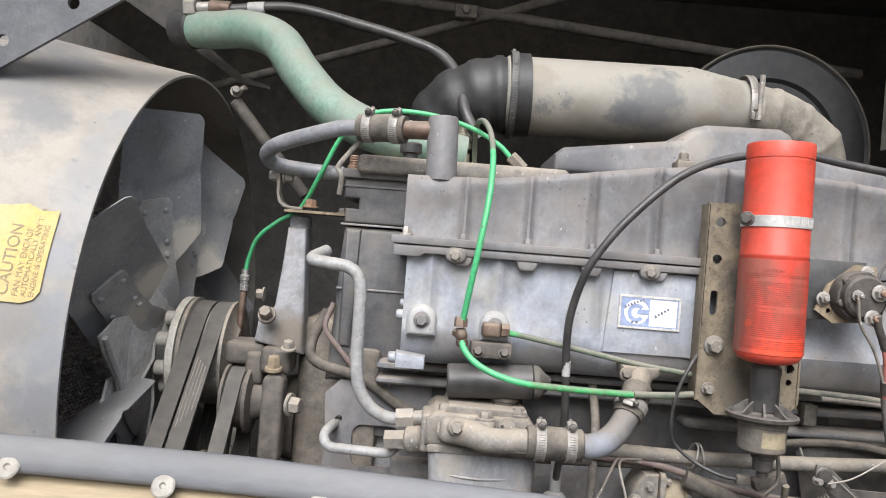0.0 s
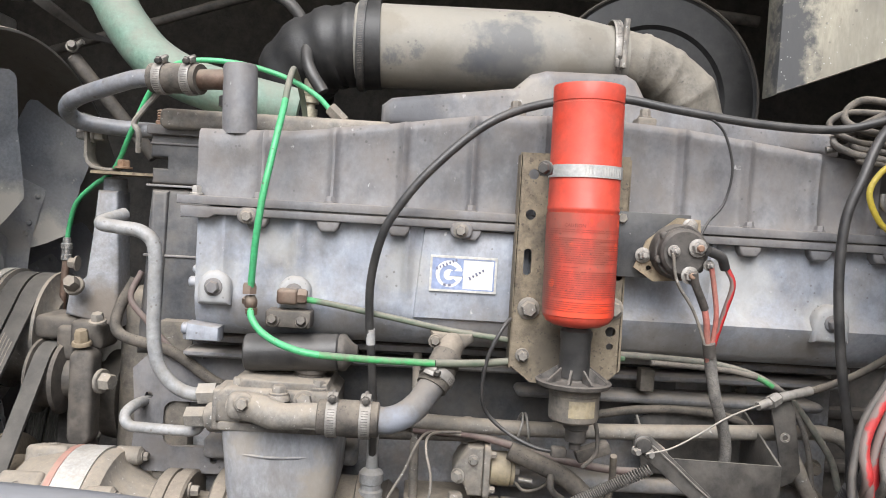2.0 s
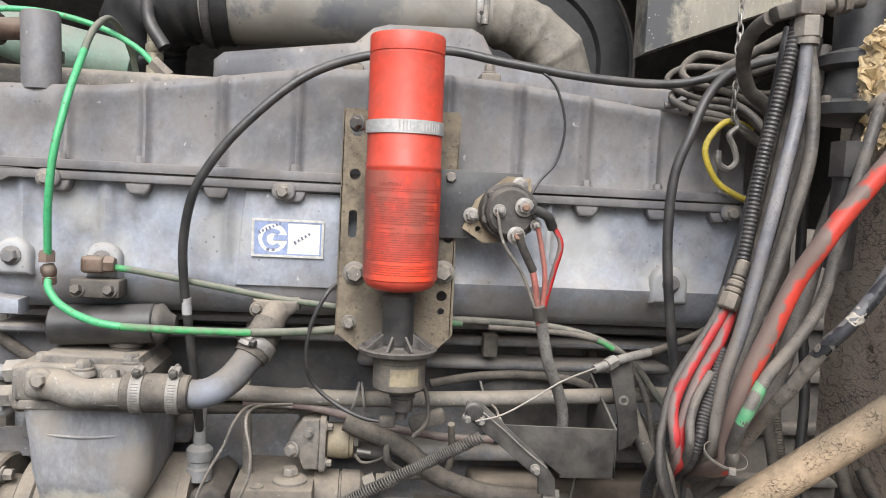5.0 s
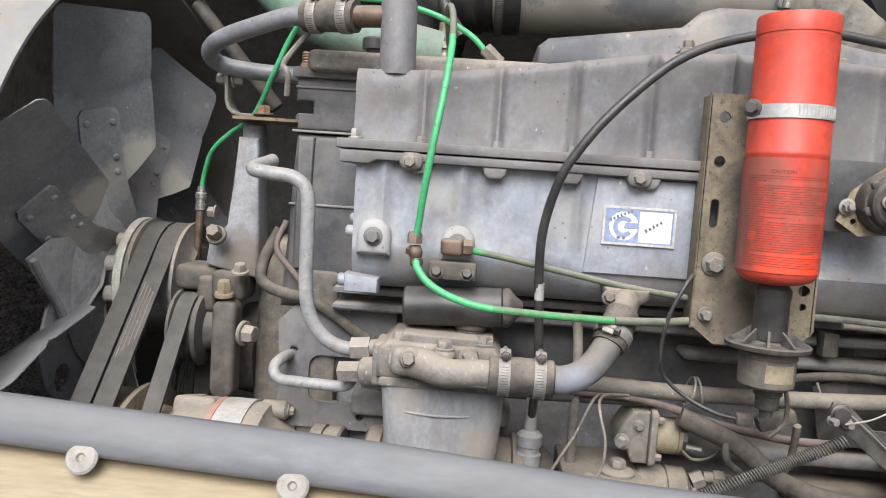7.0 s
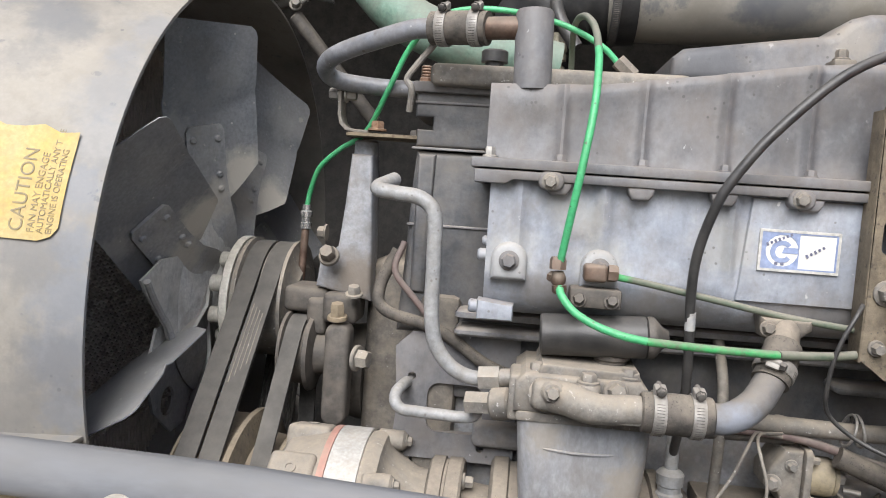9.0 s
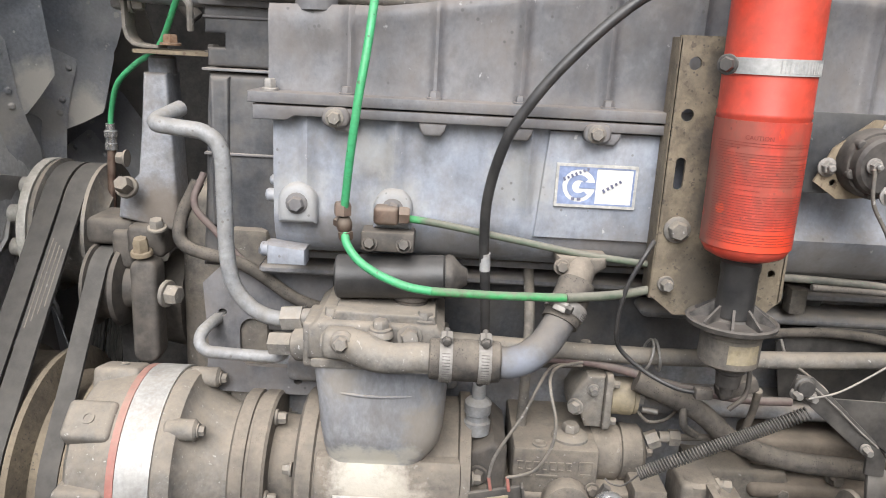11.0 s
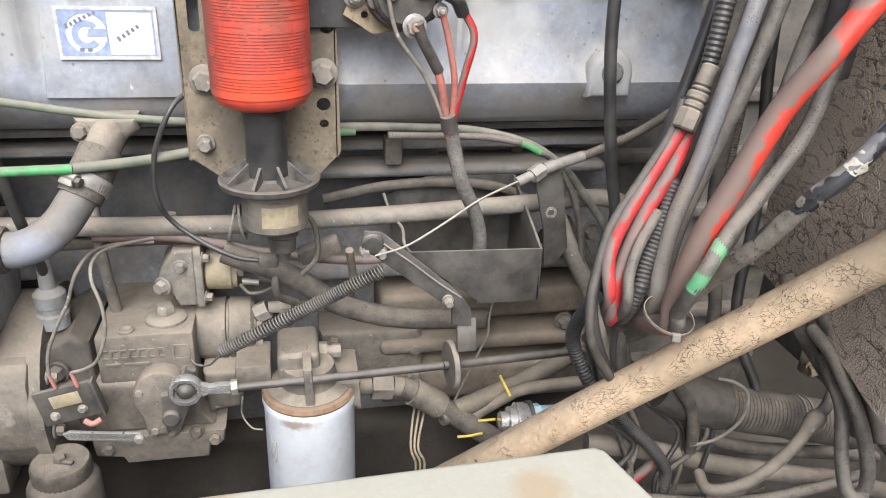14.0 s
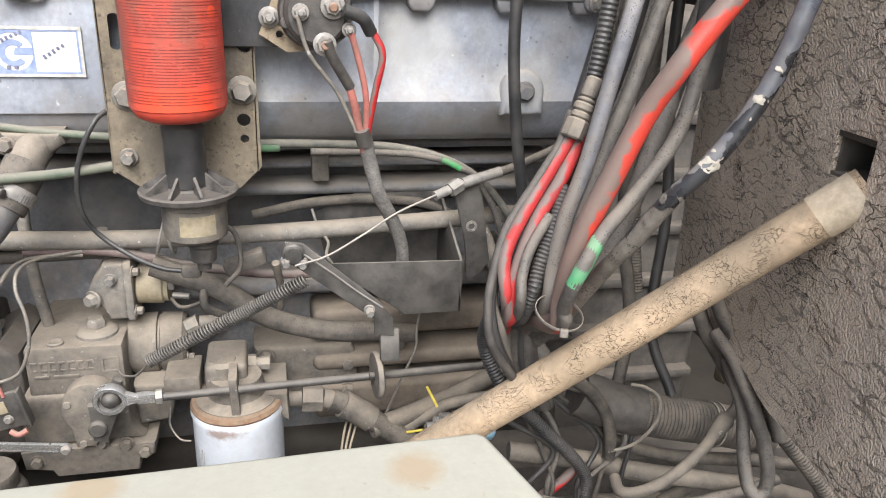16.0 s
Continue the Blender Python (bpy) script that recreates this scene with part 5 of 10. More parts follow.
lathe(bm, (0.3925, 0.912, 1.178), (0, 0, 1), [(0, 0.022), (0.001, 0.036), (0.003, 0.0405), (0.007, 0.0415), (0.0085, 0.0395), (0.0065, 0.036), (0.0085, 0.020), (0.012, 0.0175)], 40)
vf = part("valve_flange", bm, SWITCH, can, "ribbed plastic valve base, dusty")
for k in range(9):
    a = math.tau * k / 9 + 0.2
    u = V((math.cos(a), math.sin(a), 0))
    w = V((-u.y, u.x, 0)) * 0.0012
    o = V((0.3925, 0.912, 1.1845))
    q = [o + u * 0.013, o + u * 0.0380, o + u * 0.0375 + V((0, 0, 0.003)), o + u * 0.0170 + V((0, 0, 0.017))]
    bm = bmesh.new()
    vs = [bm.verts.new(p + s * w) for s in (-1, 1) for p in q]
    for f in ((0, 1, 2, 3), (7, 6, 5, 4), (0, 4, 5, 1), (1, 5, 6, 2), (2, 6, 7, 3), (3, 7, 4, 0)):
        bm.faces.new([vs[i] for i in f])
    part("rib", bm, SWITCH, vf)
bm = bmesh.new()
lathe(bm, (0.3955, 0.915, 1.140), (0, 0, 1), [(0, 0.0), (0, 0.023), (0.003, 0.0268), (0.008, 0.0275), (0.030, 0.0275), (0.031, 0.0285), (0.034, 0.0285), (0.036, 0.0275), (0.040, 0.0275)], 36)
valve = part("valve", bm, CAST, can, "dusty grey cylindrical valve")
bm = bmesh.new()
lathe(bm, (0.4000, 0.917, 1.108), (0, 0, 1), [(0, 0.0), (0, 0.006), (0.008, 0.007), (0.009, 0.011), (0.022, 0.012), (0.024, 0.014), (0.034, 0.014)], 20)
part("spigot", bm, SWITCH, valve, "dark plastic spigot")
bm = bmesh.new()
rows = [[bm.verts.new((0.3955 + 0.0279 * math.sin(a), 0.915 - 0.0279 * math.cos(a), z)) for a in (radians(-22 + 8 * k) for k in range(9))] for z in (1.149, 1.167)]
for k in range(8):
    bm.faces.new((rows[0][k], rows[0][k + 1], rows[1][k + 1], rows[1][k]))
part("sticker", bm, TAN_LABEL, valve, "small tan label")

# ---- starter solenoid ----
sol = thing("solenoid", (0.503, 0.95, 1.30), "black round solenoid switch with brass studs on a dark plate", "solenoid")
bm = bmesh.new()
box(bm, (0.474, 0.949, 1.337), (0.096, 0.004, 0.074), 0.001)
part("mount_plate", bm, BLACK, sol, "dark sheet steel plate")
bm = bmesh.new()
sheet(bm, [(0.457, 1.312), (0.470, 1.343), (0.503, 1.370), (0.529, 1.369), (0.531, 1.345), (0.515, 1.30), (0.480, 1.297)], [circle(0.474, 1.312, 0.003)], 0.937, 0.940)
part("flange", bm, RUST, sol, "tan mounting flange")
bm = bmesh.new()
lathe(bm, (0.504, 0.94, 1.332), (0, -1, 0), [(0, 0.031), (0.018, 0.031), (0.021, 0.029), (0.021, 0.027), (0.030, 0.026), (0.033, 0.023), (0.033, 0)], 28)
part("body", bm, SWITCH, sol, "dusty black moulded body")
for x, y, z, r in ((0.517, 0.905, 1.338, 0.0075), (0.510, 0.905, 1.308, 0.0072), (0.491, 0.905, 1.333, 0.0052), (0.530, 0.905, 1.320, 0.0045), (0.517, 0.936, 1.361, 0.0065), (0.466, 0.936, 1.326, 0.0065)):
    bm = bmesh.new()
    hexbolt(bm, (x, y, z), (0, -1, 0), r, 0.006)
    nut = part("nut", bm, CLAMP, sol)
    bm = bmesh.new()
    rod(bm, (x, y, z), (x, y - 0.012, z), r * 0.52, seg=10, bev=0.001)
    part("stud", bm, COPPER if r > 0.007 else CLAMP, nut, "coppery threaded stud")
for a in (20, 80, 140, 200, 260, 320):
    bm = bmesh.new()
    p = V((0.504 + 0.026 * math.cos(radians(a)), 0.925, 1.332 + 0.026 * math.sin(radians(a))))
    rod(bm, p, p + V((0, -0.010, 0)), 0.0055, 0.0048, seg=10, bev=0.001)
    part("lobe", bm, SWITCH, sol)
bm = bmesh.new()
tube(bm, [(0.525, 0.895, 1.336), (0.540, 0.898, 1.330), (0.548, 0.905, 1.318)], 0.0055, 10)
part("boot", bm, RUBBER, sol, "black terminal boot")
hose("wire", [(0.550, 0.905, 1.318), (0.558, 0.905, 1.300), (0.553, 0.91, 1.270), (0.548, 0.92, 1.235), (0.547, 0.926, 1.215)], 0.0032, REDTHIN, "red insulated wire below the solenoid", "wire", "solenoid wires")
hose("wire", [(0.531, 0.899, 1.318), (0.538, 0.905, 1.295), (0.545, 0.912, 1.262), (0.546, 0.925, 1.215)], 0.0028, PINK, "faded red wire from the solenoid", "wire", "solenoid wires")
hose("wire", [(0.488, 0.897, 1.331), (0.497, 0.905, 1.30), (0.520, 0.912, 1.268), (0.540, 0.92, 1.225)], 0.0018, CAST_PALE, "thin grey-green wire from the solenoid", "wire", "solenoid wires")
hose("wire", [(0.511, 0.896, 1.312), (0.515, 0.900, 1.300), (0.524, 0.905, 1.284), (0.531, 0.910, 1.272)], 0.0046, SWITCH, "black taped lug below the solenoid", "wire", "solenoid wires")
hose("wire", [(0.530, 0.909, 1.274), (0.535, 0.912, 1.256), (0.539, 0.918, 1.238), (0.545, 0.926, 1.212)], 0.0036, PINK, "faded red wire running into the sleeve", "wire", "solenoid wires")
bm = bmesh.new()
tube(bm, [(0.5415, 0.919, 1.234), (0.5455, 0.924, 1.219)], 0.0072, 14)
single("tape_wrap", bm, SWITCH, "black tape round the solenoid wires", "tape")
hose("sleeve", [(0.546, 0.926, 1.222), (0.551, 0.93, 1.20), (0.560, 0.935, 1.168), (0.576, 0.95, 1.135), (0.588, 0.965, 1.10), (0.59, 0.98, 1.06)], 0.0068, WOVEN, "frayed grey woven wire sleeve", "sleeve")
hose("wire", [(0.530, 0.935, 1.352), (0.541, 0.945, 1.368), (0.559, 0.95, 1.390), (0.566, 0.95, 1.428), (0.556, 0.95, 1.465), (0.541, 0.95, 1.482), (0.52, 0.955, 1.49)], 0.0016, RUBBER, "thin black looping wire", "wire")

# ---- black cable over the engine ----
blk = thing("black_hose", (0.17, 0.95, 1.03), "black rubber hose arching over the engine", "hose")
bm = bmesh.new()
tube(bm, [(0.172, 1.015, 1.06), (0.172, 0.985, 1.12), (0.168, 0.968, 1.18), (0.163, 0.958, 1.235), (0.163, 0.948, 1.28), (0.172, 0.935, 1.325), (0.187, 0.93, 1.358), (0.223, 0.93, 1.406), (0.284, 0.94, 1.462), (0.35, 0.956, 1.491), (0.428, 0.958, 1.502), (0.497, 0.954, 1.493), (0.591, 0.95, 1.482), (0.681, 0.95, 1.481), (0.744, 0.95, 1.497), (0.81, 0.97, 1.52)], 0.0050, 12)
part("tube", bm, RUBBER, blk)
bm = bmesh.new()
tube(bm, [(0.1658, 0.963, 1.204), (0.1648, 0.9605, 1.222)], 0.0054, 12)
part("tag", bm, TAGTAPE, blk, "white printed band")
bm = bmesh.new()
lathe(bm, (0.172, 1.018, 1.0), (0, 0, 1), [(0, 0.0), (0, 0.0145), (0.014, 0.0150), (0.016, 0.0125), (0.022, 0.0125), (0.024, 0.0145), (0.036, 0.0150), (0.039, 0.0125), (0.042, 0.0075), (0.085, 0.0070)], 24)
part("end_fitting", bm, PIPE_PALE, blk, "pale hose end fitting")


# ---- fan, shroud and belt drive ----
FY, FZ = 1.312, 1.157
shroud = thing("fan_shroud", (-0.6, FY, 0.7), "worn beige and grey round fan shroud with a caution sticker", "shroud")
bm = bmesh.new()
lathe(bm, (-0.42, FY, FZ), (-1, 0, 0), [(0, 0.4425), (0, 0.4465), (0.003, 0.4475), (0.10, 0.464), (0.22, 0.485), (0.36, 0.51), (0.38, 0.51), (0.36, 0.50), (0.22, 0.478), (0.02, 0.4445), (0, 0.4425)], 128)
part("ring", bm, SHROUD, shroud)
for z in (1.122, 1.134):
    bm = bmesh.new()
    box(bm, (-0.522, 0.852, z - 0.075), (0.20, 0.056, 0.006), 0.002)
    fl = part("flange", bm, SHROUD, shroud, "dusty seam flange")
for x in (-0.43, -0.47):
    bm = bmesh.new()
    hexbolt(bm, (x - 0.03, 0.838, 1.062), (0, 0, 1), 0.005, 0.005)
    part("bolt", bm, CAST_PALE, fl)


def on_shroud(x, ang, lift):
    """A point on the shroud's outside; ang in degrees above the axis on the near side."""
    r = 0.447 + 0.17 * (-0.42 - x) + lift
    return V((x, FY - r * math.cos(radians(ang)), FZ + r * math.sin(radians(ang))))


bm = bmesh.new()
cols = [[bm.verts.new(on_shroud(-0.4515 - 0.105 * i / 6 - (0.006 if i == 0 and j == 0 else 0), 12.0 + (14.3 + 0.5 * math.sin(i * 4.1)) * j / 8 + (0.6 if i == 0 and j == 0 else 0), 0.0025 if j < 8 else 0.004)) for j in range(9)] for i in range(7)]
for i in range(6):
    for j in range(8):
        bm.faces.new((cols[i][j], cols[i + 1][j], cols[i + 1][j + 1], cols[i][j + 1]))
sticker = part("sticker", bm, STICKER, shroud, "yellow caution sticker, corners peeling")
for text, size, base in (("CAUTION", 0.0185, -0.4845), ("FAN MAY ENGAGE", 0.0095, -0.4735), ("AUTOMATICALLY ANY TIME", 0.0084, -0.4655), ("ENGINE IS OPERATING", 0.0084, -0.4570)):
    cu = bpy.data.curves.new("text", "FONT")
    cu.body, cu.size, cu.align_x, cu.extrude = text, size, "LEFT", 0.0002
    tmp = new("text", cu)
    dg = bpy.context.evaluated_depsgraph_get()
    me = bpy.data.meshes.new_from_object(tmp.evaluated_get(dg))
    bpy.data.objects.remove(tmp)
    bm = bmesh.new()
    bm.from_mesh(me)
    bmesh.ops.subdivide_edges(bm, edges=[e for e in bm.edges if e.calc_length() > 0.004], cuts=2)
    for v in bm.verts:
        # letters read upwards along the sticker and follow its curve
        ang = 12.9 + math.degrees(v.co.x / 0.452)
        v.co = on_shroud(base - v.co.y, ang, 0.0029 + v.co.z)
    part("lettering", bm, WORNINK, sticker)

PY, PZ = 1.258, 1.15
fan = thing("fan", (-0.46, FY, FZ - 0.38), "dark blue-grey riveted sheet-steel cooling fan at rest", "fan")
HUB = V((-0.454, 1.292, 1.146))
BLADE_TURN = radians(-34.7)
BENT_TURN = radians(-58)


def on_blade(k, u, v, d=0.0):
    """A point of blade k: u outwards from the hub, v across, d off the sheet."""
    th = radians(12.9 + 45 * k)
    e, f = V((0, -math.sin(th), math.cos(th))), V((0, -math.cos(th), -math.sin(th)))
    # the arms lie flat at the hub and twist into the pitch of the blades
    s = min(1, max(0, (u - 0.07) / 0.06))
    p = (BENT_TURN if k == 2 else BLADE_TURN) * s * s * (3 - 2 * s)
    g = f * math.cos(p) + V((1, 0, 0)) * math.sin(p)
    n = e.cross(g)
    w = v - 0.019
    fold = max(0, u - 0.275 - 0.35 * max(0, abs(w) - 0.03)) * 0.12
    groove = -0.0035 * math.exp(-((u - 0.275 - 0.45 * max(0, abs(w) - 0.028)) / 0.006) ** 2) * (1 if abs(w) > 0.02 else 0.4)
    return HUB + e * u + g * v + n * (d + 0.9 * w * w + fold + (groove if u > 0.2 else 0)), n


def blade_sheet(bm, rows, k, lift, thick, cols=13):
    """Rows of (u, v0, v1), u at each end; a sheet with two faces and closed edges."""
    sides = []
    for d in (lift + thick, lift):
        sides.append([[bm.verts.new(on_blade(k, u0 + (u1 - u0) * c / (cols - 1), v0 + (v1 - v0) * c / (cols - 1), d)[0]) for c in range(cols)] for u0, v0, u1, v1 in rows])
    n = len(rows)
    for s, grid in enumerate(sides):
        for r in range(n - 1):
            for c in range(cols - 1):
                q = (grid[r][c], grid[r][c + 1], grid[r + 1][c + 1], grid[r + 1][c])
                bm.faces.new(q if s else q[::-1])
    a, b = ([g[0][c] for c in range(cols)] + [g[r][-1] for r in range(1, n)] + [g[-1][c] for c in range(cols - 2, -1, -1)] + [g[r][0] for r in range(n - 2, 0, -1)] for g in sides)
    for i in range(len(a)):
        m = (i + 1) % len(a)
        bm.faces.new((a[i], a[m], b[m], b[i]))


specks(FANBLACK, (0.55, 0.53, 0.49), 70, 0.13, 0.53, 0.75)
for k in range(8):
    bm = bmesh.new()
    rows = [(0.149, -0.021, 0.150, 0.046), (0.168, -0.042, 0.152, 0.066), (0.194, -0.066, 0.156, 0.084), (0.202, -0.067, 0.165, 0.085)]
    rows += [(0.202 + 0.176 * s, -0.067 + 0.002 * s, 0.165 + 0.222 * s, 0.085 - 0.010 * s) for s in (x / 16 for x in range(1, 17))]
    rows += [(0.386, -0.062, 0.396, 0.072), (0.392, -0.055, 0.402, 0.062)]
    blade_sheet(bm, rows, k, 0.0, 0.0016)
    blade = part("blade", bm, FANBLACK, fan, "dark blue-grey sheet-steel blade, dusty inner corner")
    bm = bmesh.new()
    rows = [(0.060, -0.040, 0.060, 0.046), (0.10, -0.030, 0.10, 0.046), (0.14, -0.018, 0.14, 0.048), (0.18, -0.0125, 0.18, 0.049), (0.22, -0.0115, 0.22, 0.049), (0.250, -0.011, 0.249, 0.049), (0.258, -0.006, 0.257, 0.044)]
    blade_sheet(bm, rows, k, 0.0022, 0.0045, 5)
    plate = part("rivet_plate", bm, FANPLATE, blade, "dark riveted arm plate")
    for u, v in ((0.165, -0.002), (0.186, -0.001), (0.186, 0.040), (0.238, 0.000), (0.238, 0.039)):
        bm = bmesh.new()
        p, n = on_blade(k, u, v, 0.0064)
        lathe(bm, p, n, [(0, 0.0062), (0.0005, 0.0062), (0.0008, 0.0050), (0.0026, 0.0045), (0.004, 0.003), (0.004, 0)], 10)
        solid("rivet", bm, FANPLATE, blade)
    if k in (0, 1, 7):
        spot(FANBLACK, on_blade(k, 0.182, -0.040)[0], 0.042, (0.56, 0.52, 0.45), 0.85, 0.7)
        spot(FANBLACK, on_blade(k, 0.33, -0.02)[0], 0.030, (0.40, 0.39, 0.37), 0.22, 1.6)
        spot(FANBLACK, on_blade(k, 0.255, 0.066)[0], 0.026, (0.44, 0.42, 0.385), 0.4, 1.4)
        spot(FANPLATE, on_blade(k, 0.15, 0.015)[0], 0.032, (0.46, 0.42, 0.36), 0.7, 0.8)
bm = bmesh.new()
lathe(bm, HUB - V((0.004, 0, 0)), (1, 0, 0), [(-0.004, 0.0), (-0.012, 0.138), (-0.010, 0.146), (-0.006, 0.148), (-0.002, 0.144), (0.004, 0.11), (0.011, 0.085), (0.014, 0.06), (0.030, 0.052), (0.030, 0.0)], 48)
part("spider", bm, HUBDUST_LIT, fan, "dusty hub disc, toned paler as if lit")
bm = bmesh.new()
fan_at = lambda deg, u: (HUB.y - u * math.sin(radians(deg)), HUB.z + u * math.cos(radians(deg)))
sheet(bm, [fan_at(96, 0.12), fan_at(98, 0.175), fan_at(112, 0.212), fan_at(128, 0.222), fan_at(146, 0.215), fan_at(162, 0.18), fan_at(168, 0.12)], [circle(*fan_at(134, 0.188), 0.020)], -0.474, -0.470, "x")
part("web", bm, HUBDUST_LIT, fan, "dusty sheet web with a round cut-out")
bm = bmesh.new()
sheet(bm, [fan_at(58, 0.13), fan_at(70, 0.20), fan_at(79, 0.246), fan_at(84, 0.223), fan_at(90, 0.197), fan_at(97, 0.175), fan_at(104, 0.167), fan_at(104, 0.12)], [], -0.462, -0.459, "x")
part("web", bm, HUBDUST_LIT, fan, "dusty sheet web behind the hub arm")
bm = bmesh.new()
tube(bm, [(-0.450, 1.048, 1.193), (-0.451, 1.068, 1.170), (-0.452, 1.093, 1.146), (-0.452, 1.116, 1.124), (-0.452, 1.128, 1.104)], 0.0045, 8)
part("arm_fold", bm, FANPLATE, fan, "curved fold along the hub arm")
spot(FANPLATE, HUB + V((0.01, -0.05, 0.04)), 0.05, (0.38, 0.35, 0.31), 0.6, 0.8)
spot(FANPLATE, HUB + V((0.01, -0.09, -0.04)), 0.05, (0.36, 0.335, 0.30), 0.6, 0.8)
specks(FANPLATE, (0.50, 0.48, 0.44), 60, 0.14, 0.52, 0.6)
for k in range(8):
    a = radians(45 * k + 20)
    bm = bmesh.new()
    p = V((-0.436, PY + 0.004 + 0.060 * math.cos(a), PZ + 0.058 * math.sin(a)))
    rod(bm, p, p + V((0.042, 0, 0)), 0.012, seg=14, bev=0.002)
    part("hub_bolt", bm, CAPPAINT, fan, "pale round hub bolt")

drive = thing("belt_drive", (-0.36, 1.12, 0.7), "dusty fan and crank pulleys with ribbed rubber belts", "belt drive")
bm = bmesh.new()
lathe(bm, (-0.398, PY, PZ), (1, 0, 0), [(0, 0.0), (0, 0.076), (0.002, 0.088), (0.006, 0.090), (0.009, 0.090), (0.011, 0.080), (0.066, 0.080), (0.068, 0.088), (0.073, 0.088), (0.076, 0.06), (0.084, 0.05), (0.084, 0)], 48)
part("fan_pulley", bm, CAST_PALE, drive, "pale rimmed fan pulley")
bm = bmesh.new()
lathe(bm, (-0.411, PY, PZ), (1, 0, 0), [(0, 0.066), (0, 0.087), (0.002, 0.090), (0.009, 0.0905), (0.0125, 0.089), (0.0125, 0.066), (0, 0.066)], 48)
part("rim", bm, CAPPAINT, drive, "cream painted pulley rim")
bm = bmesh.new()
lathe(bm, (-0.392, 1.09, 0.88), (1, 0, 0), [(0, 0.0), (0, 0.12), (0.002, 0.154), (0.005, 0.154), (0.007, 0.145), (0.062, 0.145), (0.065, 0.154), (0.072, 0.154), (0.080, 0.125), (0.114, 0.12), (0.117, 0.135), (0.125, 0.135), (0.13, 0)], 56)
part("crank_pulley", bm, BRACKET, drive, "dark rusty crank pulley")
bm = bmesh.new()
lathe(bm, (-0.312, 1.165, 1.10), (1, 0, 0), [(0, 0.0), (0, 0.040), (0.003, 0.052), (0.007, 0.052), (0.010, 0.043), (0.034, 0.043), (0.037, 0.052), (0.042, 0.050), (0.046, 0.030), (0.07, 0.024), (0.07, 0)], 36)
part("idler_pulley", bm, CAST_DARK, drive, "dusty idler pulley")


def belt(x0, x1, c1, r1, c2, r2, thick=0.005, ribs=0):
    """A belt round two pulleys, as their hull."""
    pts = [(c[0] + r * math.cos(math.tau * k / 48), c[1] + r * math.sin(math.tau * k / 48)) for c, r in ((c1, r1), (c2, r2)) for k in range(48)]
    pts.sort()
    hull = []
    for seq in (pts, pts[::-1]):
        h = []
        for p in seq:
            while len(h) > 1 and (h[-1][0] - h[-2][0]) * (p[1] - h[-2][1]) - (h[-1][1] - h[-2][1]) * (p[0] - h[-2][0]) <= 0:
                h.pop()
            h.append(p)
        hull += h[:-1]
    bm = bmesh.new()
    rings = []
    for i, (y, z) in enumerate(hull):
        y0, z0 = hull[i - 1]
        y1, z1 = hull[(i + 1) % len(hull)]
        n2 = V((0, z1 - z0, -(y1 - y0))).normalized()
        p = V((0, y, z))
        sec = [p + V((x0, 0, 0)), p + V((x0, 0, 0)) + n2 * thick, p + V((x1, 0, 0)) + n2 * thick, p + V((x1, 0, 0))]
        for j in range(ribs * 2 - 1):
            s = (j + 1) / (ribs * 2)
            sec.append(p + V((x1 + (x0 - x1) * s, 0, 0)) - n2 * (0.003 if j % 2 == 0 else 0.0))
        rings.append([bm.verts.new(q) for q in sec])
    k = len(rings[0])
    for i in range(len(rings)):
        a, b = rings[i], rings[(i + 1) % len(rings)]
        for j in range(k):
            bm.faces.new((a[j], a[(j + 1) % k], b[(j + 1) % k], b[j]))
    return bm


part("belt", belt(-0.385, -0.360, (PY, PZ), 0.081, (1.09, 0.88), 0.146, ribs=5), BELT, drive, "ribbed grey rubber belt")
part("belt", belt(-0.356, -0.331, (PY, PZ), 0.081, (1.09, 0.88), 0.146, ribs=5), BELT, drive, "ribbed grey rubber belt")
# Pale strips laid on as the glints along the belt's ribs.
for x in (-0.3515, -0.3465, -0.3415, -0.3365):
    bm = bmesh.new()
    p, q = V((x, 1.1957, 1.2095)), V((x, 0.9807, 0.9843))
    rod(bm, p.lerp(q, 0.22 + (x + 0.3515) * 3), p.lerp(q, 0.60 - (x + 0.3515) * 6), 0.0008, seg=6)
    part("rib", bm, CAST_PALE, drive, "pale strip for the glint on a belt rib")
part("belt", belt(-0.302, -0.280, (1.165, 1.10), 0.044, (1.09, 0.88), 0.122), BELT, drive, "flat grey rubber belt")

# fan support and tensioner
sup = thing("fan_support", (-0.22, 1.17, 1.0), "grey cast support post with tensioner and nuts", "bracket")
bm = bmesh.new()
prism(bm, [(-0.234, 1.365), (-0.206, 1.365), (-0.2, 1.225), (-0.198, 1.175), (-0.272, 1.19), (-0.268, 1.222), (-0.245, 1.245), (-0.239, 1.30)], 1.15, 1.20, "y", 0.006, 3)
rod(bm, (-0.22, 1.178, 1.36), (-0.22, 1.178, 1.384), 0.016, seg=20, bev=0.003)
part("post", bm, POST, sup, "grey-blue cast post, brown with dirt below")
for c, s in (((-0.235, 1.165, 1.165), (0.046, 0.06, 0.040)), ((-0.286, 1.19, 1.170), (0.060, 0.07, 0.034)), ((-0.268, 1.172, 1.150), (0.028, 0.05, 0.05))):
    bm = bmesh.new()
    box(bm, c, s, 0.008, seg=3)
    part("foot", bm, CAST_DARK, sup, "dark dirty cast foot")
bm = bmesh.new()
sheet(bm, rounded(-0.240, 1.13, -0.125, 1.215, 0.012), [], 1.387, 1.391, "z")
part("top_plate", bm, RUST, sup, "rusty top plate")
bm = bmesh.new()
hexbolt(bm, (-0.205, 1.165, 1.3965), (0, 0, 1), 0.009, 0.010)
